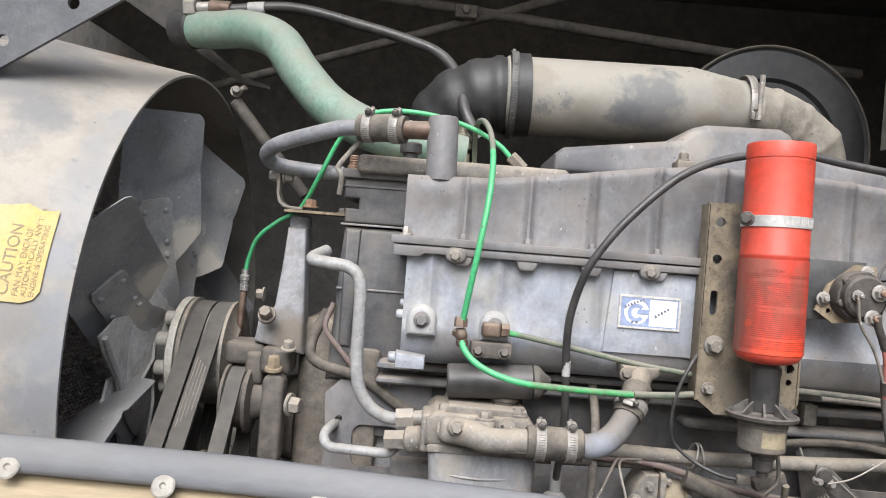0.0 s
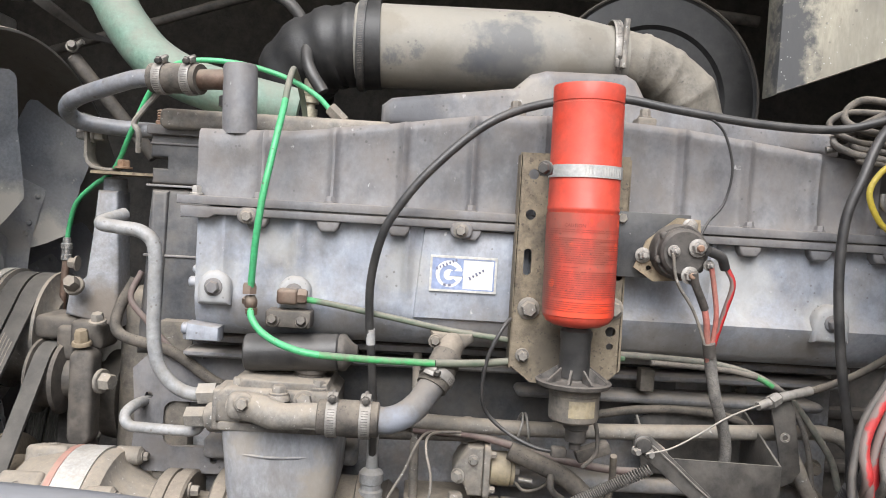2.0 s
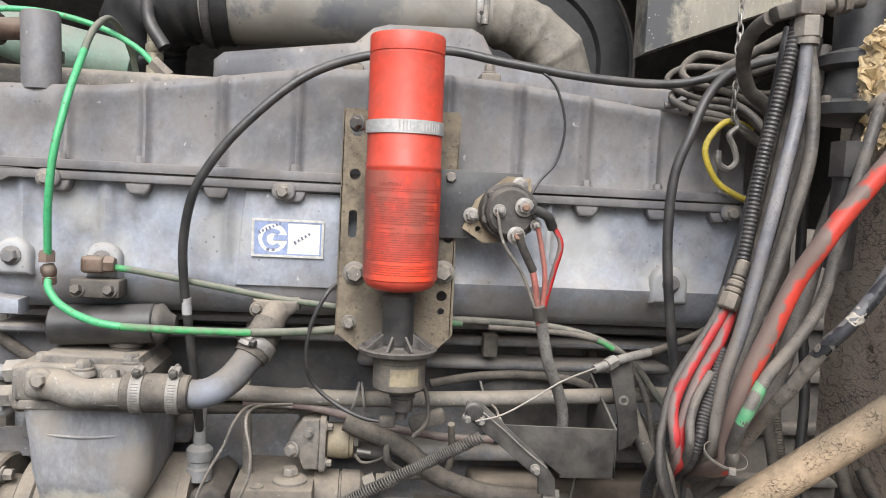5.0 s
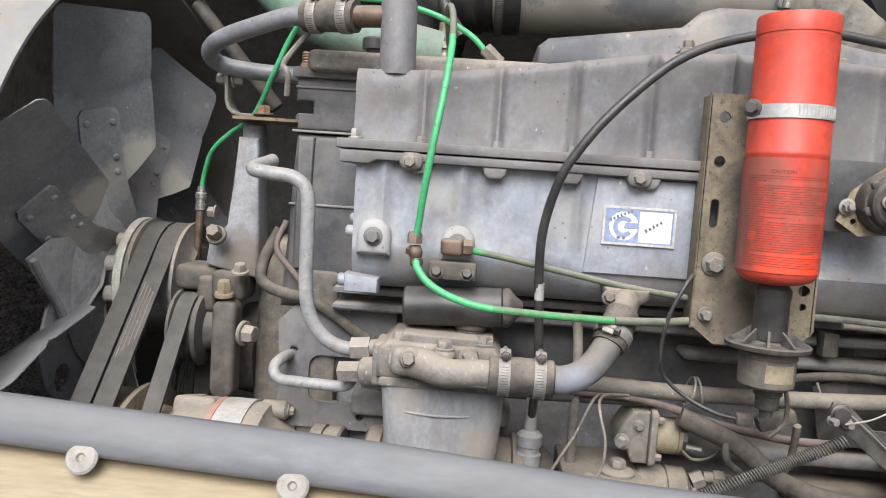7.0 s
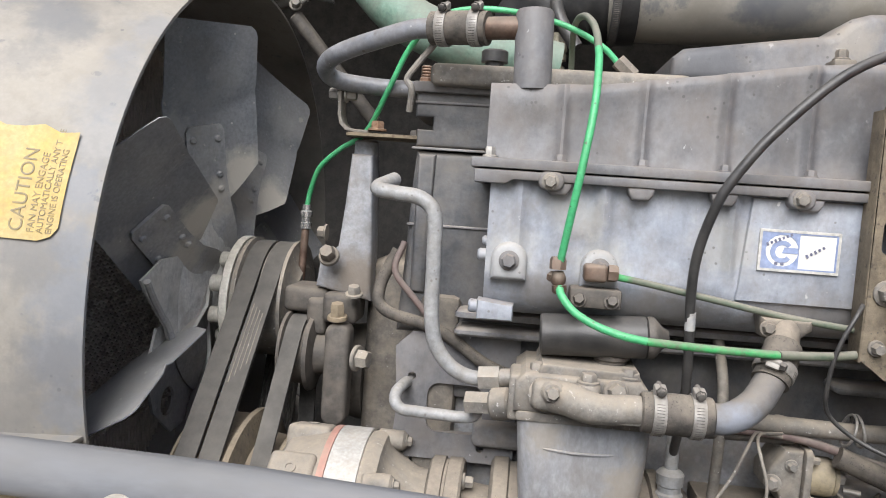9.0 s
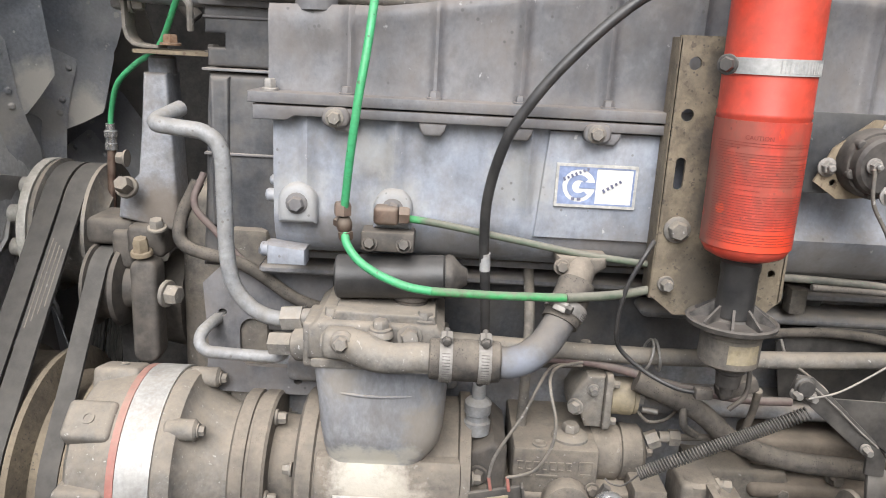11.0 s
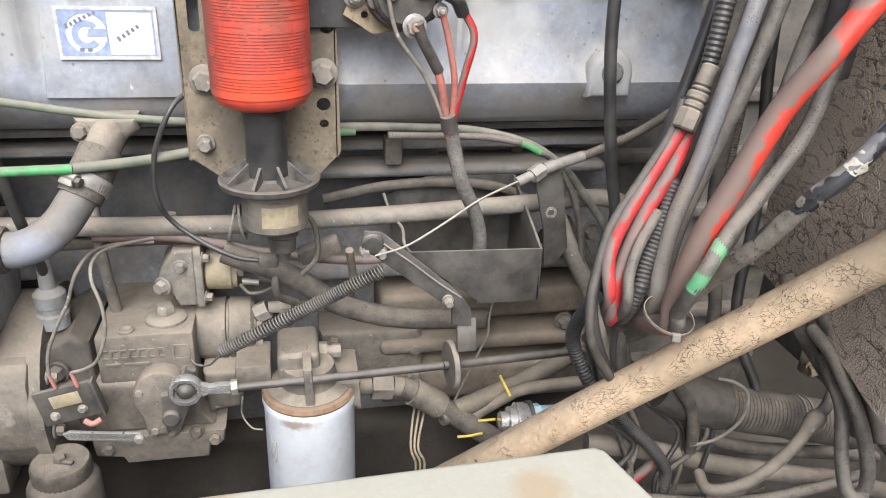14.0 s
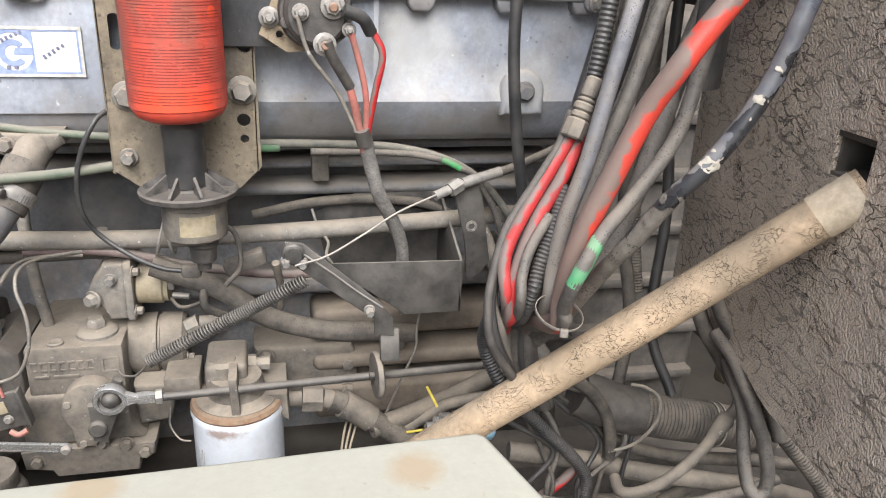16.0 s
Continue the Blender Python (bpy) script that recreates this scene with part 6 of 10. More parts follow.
part("bolt", bm, RIMRUST, sup, "orange rusty bolt")
bm = bmesh.new()
hexbolt(bm, (-0.155, 1.165, 1.391), (0, 0, 1), 0.0075, 0.007)
part("bolt", bm, CAST_DARK, sup)
bm = bmesh.new()
prism(bm, [(-0.262, 1.466), (-0.2565, 1.452), (-0.2555, 1.414), (-0.2525, 1.402), (-0.245, 1.3945), (-0.232, 1.3922), (-0.215, 1.3922), (-0.215, 1.3960), (-0.231, 1.3962), (-0.242, 1.3982), (-0.2485, 1.4045), (-0.2513, 1.415), (-0.2522, 1.453), (-0.258, 1.470)], 1.152, 1.182, "y", 0.0008)
part("strap", bm, CAST_PALE, sup, "bent pale strap")
bm = bmesh.new()
hexbolt(bm, (-0.256, 1.167, 1.441), (-1, 0, 0), 0.008, 0.012)
hexbolt(bm, (-0.25, 1.167, 1.441), (1, 0, 0), 0.008, 0.012)
part("bolt", bm, STEEL, sup)
bm = bmesh.new()
prism(bm, rounded(-0.246, 1.018, -0.214, 1.150, 0.014, 6), 1.110, 1.145, "y", 0.006, 3)
part("tensioner_arm", bm, CAST_DARK, sup, "dark tensioner arm")
for p, d, r, h, m in (((-0.232, 1.118, 1.155), (0, -0.2, 1), 0.0095, 0.017, RUST), ((-0.206, 1.12, 1.107), (1, -0.3, 0), 0.0125, 0.015, CAST_PALE), ((-0.25, 1.13, 1.232), (0, -1, 0.5), 0.010, 0.017, CAST), ((-0.213, 1.12, 1.187), (0, -0.3, 1), 0.0085, 0.010, CAST_PALE), ((-0.265, 1.17, 1.26), (-1, 0, 0), 0.008, 0.010, CAST)):
    bm = bmesh.new()
    hexbolt(bm, p, d, r, h)
    part("nut", bm, m, sup)
bm = bmesh.new()
rod(bm, (-0.318, 1.24, 1.17), (-0.316, 1.245, 1.262), 0.0055, seg=12)
part("stem", bm, BRASS, sup, "brown metal stem")
bm = bmesh.new()
lathe(bm, (-0.316, 1.245, 1.258), (0, 0, 1), [(0, 0.008), (0.008, 0.008), (0.009, 0.007), (0.016, 0.007), (0.017, 0.0085), (0.024, 0.0085), (0.026, 0.006), (0.034, 0.006)], 14)
part("fitting", bm, CHROME, sup, "bright compression fitting")

# ---- accessory drive and compressor below the engine's side ----
AY, AZ = 1.052, 0.922
acc = thing("accessory_drive", (-0.05, AY, 0.86), "dusty cast accessory drive housing with flanges and bolts", "accessory drive")
bm = bmesh.new()
lathe(bm, (-0.268, AY, AZ), (1, 0, 0), [(0, 0.0), (0, 0.090), (0.006, 0.098), (0.050, 0.108), (0.054, 0.108)], 40)
ec = part("end_casting", bm, CAST_PALE, acc, "pale lobed end casting")
for k in range(7):
    bm = bmesh.new()
    a = radians(360 / 7 * k + 128)
    box(bm, (-0.244, AY + 0.090 * math.cos(a), AZ + 0.090 * math.sin(a)), (0.054, 0.044, 0.046), 0.007, rx=math.degrees(a), seg=3)
    lathe(bm, (-0.244, AY + 0.1125 * math.cos(a), AZ + 0.1125 * math.sin(a)), (0, math.cos(a), math.sin(a)), [(0, 0.007), (0.001, 0.007), (0.001, 0.0045), (-0.004, 0.004), (-0.004, 0)], 14)
    part("lobe", bm, CAST_PALE, ec)
bm = bmesh.new()
lathe(bm, (-0.213, AY, AZ), (1, 0, 0), [(0, 0.108), (0, 0.1134), (0.008, 0.1134), (0.008, 0.108), (0, 0.108)], 56)
part("red_band", bm, PINK, acc, "red printed strip")
bm = bmesh.new()
lathe(bm, (-0.204, AY, AZ), (1, 0, 0), [(0, 0.108), (0, 0.1138), (0.036, 0.1138), (0.036, 0.108), (0, 0.108)], 56)
part("band", bm, ALU, acc, "bright alloy label band")
bm = bmesh.new()
lathe(bm, (-0.168, AY, AZ), (1, 0, 0), [(0, 0.111), (0.012, 0.113), (0.020, 0.110), (0.024, 0.098), (0.036, 0.086), (0.056, 0.074), (0.075, 0.072)], 48)
drum = part("drum", bm, CAST_PALE, acc)
for k in range(7):
    a = radians(360 / 7 * k + 130)
    bm = bmesh.new()
    rod(bm, (-0.163, AY + 0.103 * math.cos(a), AZ + 0.103 * math.sin(a)), (-0.128, AY + 0.103 * math.cos(a), AZ + 0.103 * math.sin(a)), 0.012, seg=12, bev=0.003)
    part("lug", bm, CAST_PALE, drum)
    bm = bmesh.new()
    hexbolt(bm, (-0.128, AY + 0.103 * math.cos(a), AZ + 0.103 * math.sin(a)), (1, 0, 0), 0.006, 0.006)
    part("bolt", bm, CAST_PALE, drum)
bm = bmesh.new()
lathe(bm, (-0.095, AY, AZ), (1, 0, 0), [(0, 0.06), (0, 0.086), (0.003, 0.090), (0.017, 0.090), (0.018, 0.087), (0.021, 0.087), (0.022, 0.090), (0.037, 0.090), (0.040, 0.087), (0.040, 0.064), (0.075, 0.060)], 48)
part("coupling_flange", bm, CAST, acc, "ring flange, dusty")
for k in range(5):
    a = radians(72 * k + 176)
    bm = bmesh.new()
    hexbolt(bm, (-0.055, AY + 0.076 * math.cos(a), AZ + 0.076 * math.sin(a)), (1, 0, 0), 0.0072, 0.010)
    part("bolt", bm, CAST_PALE, acc)
bm = bmesh.new()
lathe(bm, (-0.024, AY, AZ), (1, 0, 0), [(0, 0.05), (0, 0.090), (0.004, 0.096), (0.020, 0.096), (0.022, 0.092), (0.176, 0.093), (0.178, 0.099), (0.19, 0.099), (0.192, 0.075), (0.21, 0.065), (0.21, 0)], 48)
prism(bm, [(0.972, 0.985), (0.957, 0.968), (0.955, 0.905), (0.962, 0.893), (1.05, 0.885), (1.05, 0.99)], 0.0, 0.156, "x", 0.004)
box(bm, (0.03, 1.0, 0.858), (0.06, 0.06, 0.05), 0.004)
box(bm, (0.10, 1.0, 0.858), (0.03, 0.06, 0.05), 0.004)
part("gear_housing", bm, CAST, acc, "brown dusty gear housing")
for x, a in ((-0.026, 190), (-0.026, 225), (-0.026, 150), (0.168, 190), (0.168, 150)):
    bm = bmesh.new()
    s = -1 if x < 0 else 1
    hexbolt(bm, (x, AY + 0.083 * math.cos(radians(a)), AZ + 0.083 * math.sin(radians(a))), (s, 0, 0), 0.0058, 0.008)
    part("bolt", bm, CAST_PALE, acc)
bm = bmesh.new()
box(bm, (0.066, 0.953, 0.941), (0.088, 0.0014, 0.022), 0.0005)
lab = part("label_plate", bm, LABEL, acc, "worn silver label plate")
bm = bmesh.new()
box(bm, (0.036, 0.9518, 0.946), (0.016, 0.001, 0.007), 0)
part("print_block", bm, PRINTBLUE, lab)
bm = bmesh.new()
for k in range(3):
    box(bm, (0.078, 0.9518, 0.946 - 0.005 * k), (0.05 - 0.008 * k, 0.001, 0.0015), 0)
part("print_bar", bm, GREYPRINT, lab)
spot(CAST, (0.052, 0.956, 0.968), 0.028, (0.52, 0.48, 0.41), 0.75, 1.0, (0.7, 0.3, 1.0))
spot(CAST, (0.078, 0.956, 0.938), 0.032, (0.47, 0.425, 0.355), 0.7, 1.1, (0.65, 0.3, 1.0))
spot(COMPRESSOR, (0.055, 0.964, 0.986), 0.026, (0.55, 0.52, 0.45), 0.85, 1.0, (0.6, 1, 1.2))

comp = thing("air_compressor", (0.08, 0.97, 0.99), "grey-blue air compressor with dusty cast head", "compressor")
bm = bmesh.new()
rings = []
for z, x0, x1, y0, r in ((1.104, 0.000, 0.136, 0.945, 0.014), (1.060, 0.004, 0.135, 0.947, 0.020), (1.030, 0.006, 0.133, 0.950, 0.020), (1.012, 0.008, 0.130, 0.955, 0.020), (1.000, 0.009, 0.125, 0.960, 0.020), (0.990, 0.010, 0.119, 0.965, 0.020), (0.980, 0.012, 0.113, 0.970, 0.018), (0.968, 0.014, 0.110, 0.973, 0.016)):
    rings.append([bm.verts.new((x, y, z)) for x, y in rounded(x0, y0, x1, 1.08, r, 6)])
for a, b in zip(rings, rings[1:]):
    for i in range(len(a)):
        bm.faces.new((a[i], a[(i + 1) % len(a)], b[(i + 1) % len(a)], b[i]))
bm.faces.new(rings[0][::-1])
bm.faces.new(rings[-1])
part("cylinder", bm, COMPRESSOR, comp, "grey-blue cylinder, chalky dust at its foot")
bm = bmesh.new()
tube(bm, [(0.018, 0.9535, 1.0735), (0.030, 0.9475, 1.0725), (0.060, 0.9455, 1.071), (0.090, 0.9462, 1.072), (0.106, 0.949, 1.0735)], 0.0015, 8)
part("seam_bead", bm, COMPRESSOR, comp)
bm = bmesh.new()
prism(bm, rounded(-0.001, 1.100, 0.136, 1.110, 0.004), 0.943, 1.066, "y", 0.002)
part("gasket_ring", bm, CAST_PALE, comp)
bm = bmesh.new()
prism(bm, [(-0.004, 1.109), (0.128, 1.109), (0.130, 1.140), (0.122, 1.149), (0.006, 1.149), (-0.004, 1.141)], 0.943, 1.06, "y", 0.005, 3)
warp(bm, 0.0015, 0.03)
head = part("head", bm, CAST_PALE, comp, "pale dusty cylinder head")
bm = bmesh.new()
prism(bm, [(0.016, 1.146), (0.122, 1.146), (0.119, 1.1565), (0.022, 1.1585)], 0.951, 1.055, "y", 0.003, 3)
warp(bm, 0.0012, 0.025)
part("cover", bm, CAST_PALE, head, "raised cover plate, thick with dust")
bm = bmesh.new()
box(bm, (0.0, 0.978, 1.121), (0.020, 0.056, 0.048), 0.004, seg=3)
part("side_port", bm, CAST_PALE, head)
for x, y, z0, z1, r in ((0.018, 0.962, 1.122, 1.1475, 0.0125), (0.110, 0.958, 1.118, 1.150, 0.0125), (0.068, 0.937, 1.138, 1.1465, 0.0130), (0.030, 1.02, 1.150, 1.164, 0.012)):
    bm = bmesh.new()
    rod(bm, (x, y, z0), (x, y, z1), r, r * 0.94, seg=20, bev=0.002)
    boss = part("boss", bm, CAST_PALE, head)
    bm = bmesh.new()
    hexbolt(bm, (x, y, z1), (0, 0, 1), 0.0082, 0.008)
    part("bolt", bm, CAST_PALE, boss)
bm = bmesh.new()
hexbolt(bm, (0.096, 0.943, 1.138), (0.1, -1, 0.25), 0.0095, 0.012)
part("bolt", bm, CAST_PALE, head)
bm = bmesh.new()
lathe(bm, (0.094, 0.995, 1.155), (0, 0, 1), [(0, 0.017), (0.005, 0.017), (0.007, 0.0195), (0.011, 0.0195), (0.013, 0.016), (0.013, 0)], 24)
part("cap", bm, RUBBER_DUST, head)
bm = bmesh.new()
path = spline([(0.018, 0.944, 1.128), (0.034, 0.934, 1.131), (0.050, 0.925, 1.131), (0.066, 0.917, 1.128), (0.082, 0.9125, 1.128), (0.105, 0.912, 1.130), (0.132, 0.912, 1.130)], 5)
sweep(bm, path, [0.0145 + 0.0020 * math.sin(math.pi * min(1, i / 20)) if i < 20 else 0.0145 for i in range(len(path))], 20)
box(bm, (0.030, 0.934, 1.132), (0.034, 0.026, 0.030), 0.008, seg=3)
box(bm, (0.096, 0.9135, 1.1195), (0.046, 0.022, 0.004), 0.0015)
elb = part("outlet_elbow", bm, CAST_PALE, comp, "pale cast outlet elbow")
bm = bmesh.new()
rod(bm, (0.033, 0.924, 1.138), (0.033, 0.917, 1.1385), 0.0115, seg=18, bev=0.002)
hexbolt(bm, (0.033, 0.917, 1.1385), (0, -1, 0.1), 0.0070, 0.007)
part("bolt", bm, CAST_PALE, elb)

# hose and elbow pipe from the compressor
wp = thing("water_pipe", (0.2, 0.92, 1.1), "grey bent water pipe with rubber joiner and clamps", "pipe")
bm = bmesh.new()
path = [V((0.116, 0.912, 1.130)), V((0.1175, 0.912, 1.130)), V((0.124, 0.912, 1.130)), V((0.148, 0.912, 1.130)), V((0.176, 0.912, 1.130)), V((0.1815, 0.912, 1.130)), V((0.183, 0.912, 1.130))]
sweep(bm, path, [0.0175, 0.0192, 0.0195, 0.0200, 0.0195, 0.0192, 0.0175], 26)
part("joiner", bm, RUBBER_DUST, wp, "dusty rubber joiner")
clip_band(wp, (0.132, 0.912, 1.130), (1, 0, 0), 0.0197, screw=(0, -0.2, 1))
clip_band(wp, (0.168, 0.912, 1.130), (1, 0, 0), 0.0197, screw=(0, -0.2, 1))
bm = bmesh.new()
tube(bm, [(0.178, 0.912, 1.130), (0.192, 0.912, 1.130), (0.208, 0.915, 1.135), (0.224, 0.921, 1.147), (0.236, 0.930, 1.163), (0.246, 0.940, 1.178), (0.253, 0.948, 1.188)], 0.0150, 20)
part("elbow", bm, PIPE_DUST, wp, "dusty grey steel elbow, scuffed blue below")
spot(PIPE_DUST, (0.206, 0.902, 1.124), 0.024, (0.20, 0.215, 0.25), 0.85, 0.7)
bm = bmesh.new()
tube(bm, [(0.238, 0.932, 1.165), (0.247, 0.943, 1.181), (0.255, 0.956, 1.197)], 0.0180, 20)
part("joiner", bm, RUBBER_DUST, wp)
clip_band(wp, (0.244, 0.940, 1.176), (0.45, 0.48, 0.76), 0.0184, screw=(-0.35, -0.9, 0.45))
bm = bmesh.new()
tube(bm, [(0.250, 0.952, 1.188), (0.257, 0.964, 1.203), (0.262, 0.978, 1.212)], 0.0155, 18)
nk = part("neck", bm, CAST, wp, "dusty cast neck")
bm = bmesh.new()
prism(bm, [(0.234, 1.223), (0.284, 1.223), (0.285, 1.212), (0.270, 1.200), (0.252, 1.196), (0.238, 1.203)], 0.962, 0.995, "y", 0.007, 4)
warp(bm, 0.002, 0.02)
part("flange", bm, CAST, nk, "dusty cast flange")
bm = bmesh.new()
hexbolt(bm, (0.240, 0.961, 1.212), (0, -1, 0.2), 0.006, 0.007)
part("bolt", bm, CAST, nk)

# cylinder under the green hose
bc = thing("black_canister", (0.08, 0.985, 1.165), "small dusty black cylinder above the compressor", "canister")
bm = bmesh.new()
lathe(bm, (0.018, 0.985, 1.183), (1, 0, 0.05), [(0, 0.0), (0, 0.020), (0.002, 0.022), (0.108, 0.022), (0.110, 0.020), (0.110, 0)], 28)
part("body", bm, RUBBER, bc)
bm = bmesh.new()
lathe(bm, (0.128, 0.985, 1.1885), (1, 0, 0.05), [(0, 0.0215), (0.004, 0.0225), (0.008, 0.0215), (0.016, 0.012), (0.022, 0.008), (0.022, 0)], 12)
part("end_cap", bm, SWITCH, bc, "dusty black moulded end cap")

# steel oil pipes
op = thing("oil_pipe", (-0.1, 1.02, 1.1), "bent pale steel pipe with hexagon unions", "pipe", "oil pipes")
bm = bmesh.new()
tube(bm, [(-0.16, 1.06, 1.335), (-0.172, 1.02, 1.324), (-0.15, 1.018, 1.320), (-0.122, 1.018, 1.316), (-0.106, 1.018, 1.298), (-0.1035, 1.018, 1.25), (-0.102, 1.018, 1.19), (-0.095, 1.019, 1.155), (-0.078, 1.02, 1.132), (-0.055, 1.021, 1.121), (-0.03, 1.022, 1.121)], 0.0085, 14)
part("pipe", bm, PIPE_PALE, op)
bm = bmesh.new()
rod(bm, (-0.043, 1.022, 1.121), (-0.02, 1.018, 1.124), 0.014, seg=6)
rod(bm, (-0.022, 1.018, 1.124), (0.0, 1.01, 1.128), 0.010, seg=14)
part("union", bm, STEEL, op, "bright hexagon union")
op2 = thing("oil_pipe", (-0.1, 1.03, 1.06), "lower bent pale steel pipe", "pipe", "oil pipes")
bm = bmesh.new()
tube(bm, [(-0.132, 1.100, 1.092), (-0.134, 1.085, 1.092), (-0.136, 1.062, 1.093), (-0.140, 1.045, 1.089), (-0.139, 1.035, 1.081), (-0.130, 1.032, 1.0735), (-0.114, 1.030, 1.073), (-0.087, 1.030, 1.072), (-0.054, 1.030, 1.072), (-0.044, 1.027, 1.080), (-0.042, 1.022, 1.092)], 0.0068, 14)
part("pipe", bm, PIPE_PALE, op2)
bm = bmesh.new()
rod(bm, (-0.056, 1.018, 1.093), (-0.028, 1.012, 1.096), 0.0135, seg=6, bev=0.001)
rod(bm, (-0.028, 1.010, 1.096), (-0.006, 1.004, 1.100), 0.018, seg=20, bev=0.003)
part("union", bm, CAST_PALE, op2)
hose("wire_loom", [(-0.157, 1.10, 1.25), (-0.175, 1.09, 1.205), (-0.165, 1.08, 1.178), (-0.10, 1.08, 1.160), (-0.041, 1.075, 1.125), (0.0, 1.08, 1.11)], 0.0075, RUBBER_DUST, "dusty taped wire loom behind the oil pipe", "loom", "wire looms")
hose("wire_loom", [(-0.150, 1.10, 1.26), (-0.157, 1.085, 1.227), (-0.134, 1.085, 1.197), (-0.091, 1.085, 1.153), (-0.033, 1.08, 1.115)], 0.004, BROWNWIRE, "dusty brown wire behind the oil pipe", "loom", "wire looms")

# ---- pipes above the engine front ----
cp = thing("coolant_pipe", (-0.1, 1.05, 1.45), "grey coolant pipe with clamped rubber joiner and upright stub", "pipe")
bm = bmesh.new()
tube(bm, [(-0.16, 1.17, 1.452), (-0.21, 1.16, 1.452), (-0.255, 1.15, 1.456), (-0.268, 1.135, 1.464), (-0.262, 1.115, 1.474), (-0.235, 1.09, 1.484), (-0.18, 1.065, 1.498), (-0.145, 1.05, 1.505), (-0.11, 1.042, 1.506)], 0.0112, 16)
part("pipe", bm, PIPE_GREY, cp, "grey painted pipe")
bm = bmesh.new()
tube(bm, [(-0.126, 1.046, 1.506), (-0.09, 1.036, 1.506), (-0.062, 1.028, 1.505)], 0.0185, 20)
part("joiner", bm, RUBBER_DUST, cp, "dusty rubber joiner")
clip_band(cp, (-0.112, 1.042, 1.506), (1, -0.25, 0), 0.0188, screw=(0, -0.5, 1))
clip_band(cp, (-0.075, 1.032, 1.506), (1, -0.25, 0), 0.0188, screw=(0, -0.5, 1))
bm = bmesh.new()
tube(bm, [(-0.066, 1.03, 1.505), (-0.04, 1.022, 1.505), (-0.012, 1.018, 1.505)], 0.0125, 16)
part("neck", bm, BRASS, cp, "rusty brown pipe neck")
bm = bmesh.new()
lathe(bm, (-0.010, 1.018, 1.44), (-0.03, 0, 1), [(0, 0.0205), (0.080, 0.0205), (0.084, 0.0185), (0.084, 0)], 28)
part("stub", bm, PAINT_DIM, cp, "grey upright stub pipe, brown with dust at its top")

gp = thing("green_pipe", (-0.3, 1.3, 1.5), "pale green painted coolant pipe, curved", "pipe")
bm = bmesh.new()
tube(bm, [(-0.52, 1.45, 1.726), (-0.45, 1.42, 1.72), (-0.38, 1.38, 1.715), (-0.31, 1.33, 1.685), (-0.26, 1.29, 1.625), (-0.205, 1.26, 1.57), (-0.14, 1.24, 1.535), (-0.06, 1.23, 1.515), (0.02, 1.24, 1.50)], 0.034, 24)
part("pipe", bm, GREEN_PIPE, gp)
bm = bmesh.new()
rod(bm, (-0.53, 1.455, 1.727), (-0.492, 1.438, 1.7235), 0.037, seg=26, bev=0.003)
part("joiner", bm, RUBBER, gp, "dark rubber joiner")

sb = bmesh.new()
tube(sb, [(-0.150, 1.07, 1.415), (-0.147, 1.06, 1.439), (-0.153, 1.06, 1.450), (-0.145, 1.06, 1.464), (-0.124, 1.06, 1.491)], 0.0038, 8)
single("pipe_strap", sb, CAST_PALE, "bent pale strap holding the coolant pipe", "strap")
# air intake
ap = thing("intake_pipe", (0.3, 1.38, 1.55), "large dusty aluminised air intake pipe with black elbow", "intake pipe")
bm = bmesh.new()
lathe(bm, (0.085, 1.375, 1.634), (1, 0, 0.012), [(0, 0.062), (0.005, 0.068), (0.33, 0.069), (0.42, 0.052), (0.43, 0.049), (0.45, 0.049)], 48)
part("pipe", bm, INTAKE, ap, "beige dusty metal pipe with dark blotches")
bm = bmesh.new()
path = [(0.50, 1.375, 1.642), (0.54, 1.378, 1.638), (0.585, 1.382, 1.627), (0.63, 1.388, 1.604), (0.66, 1.395, 1.565), (0.67, 1.40, 1.52), (0.67, 1.40, 1.46)]
pts = spline(path, 9)
sweep(bm, pts, [0.0485 + (0.0022 if i % 9 in (4, 5) else 0.0) for i in range(len(pts))], 36)
warp(bm, 0.005, 0.06)
warp(bm, 0.0007, 0.02)
part("elbow", bm, INTAKE_DIRT, ap, "dented brown-dusty metal elbow")
clip_band(ap, (0.515, 1.375, 1.643), (1, 0, 0), 0.056, 0.014, (0.0, -1, -0.4))
bm = bmesh.new()
rod(bm, (0.522, 1.318, 1.612), (0.524, 1.318, 1.69), 0.005, seg=8)
part("strap", bm, CAST_PALE, ap, "loose strap end")
bm = bmesh.new()
path = spline([(0.13, 1.375, 1.635), (0.09, 1.375, 1.633), (0.05, 1.38, 1.627), (0.005, 1.395, 1.605), (-0.02, 1.42, 1.565), (-0.02, 1.44, 1.50), (-0.02, 1.45, 1.42)], 8)
sweep(bm, path, [0.0735 if i < 7 else 0.066 + 0.0035 * (1 if (i // 3) % 2 else 0) for i in range(len(path))], 36)
part("rubber_elbow", bm, SOOT, ap, "black rubber elbow")
clip_band(ap, (0.10, 1.375, 1.634), (1, 0, 0), 0.075, 0.013, (0, 0.2, 1), BLACK)

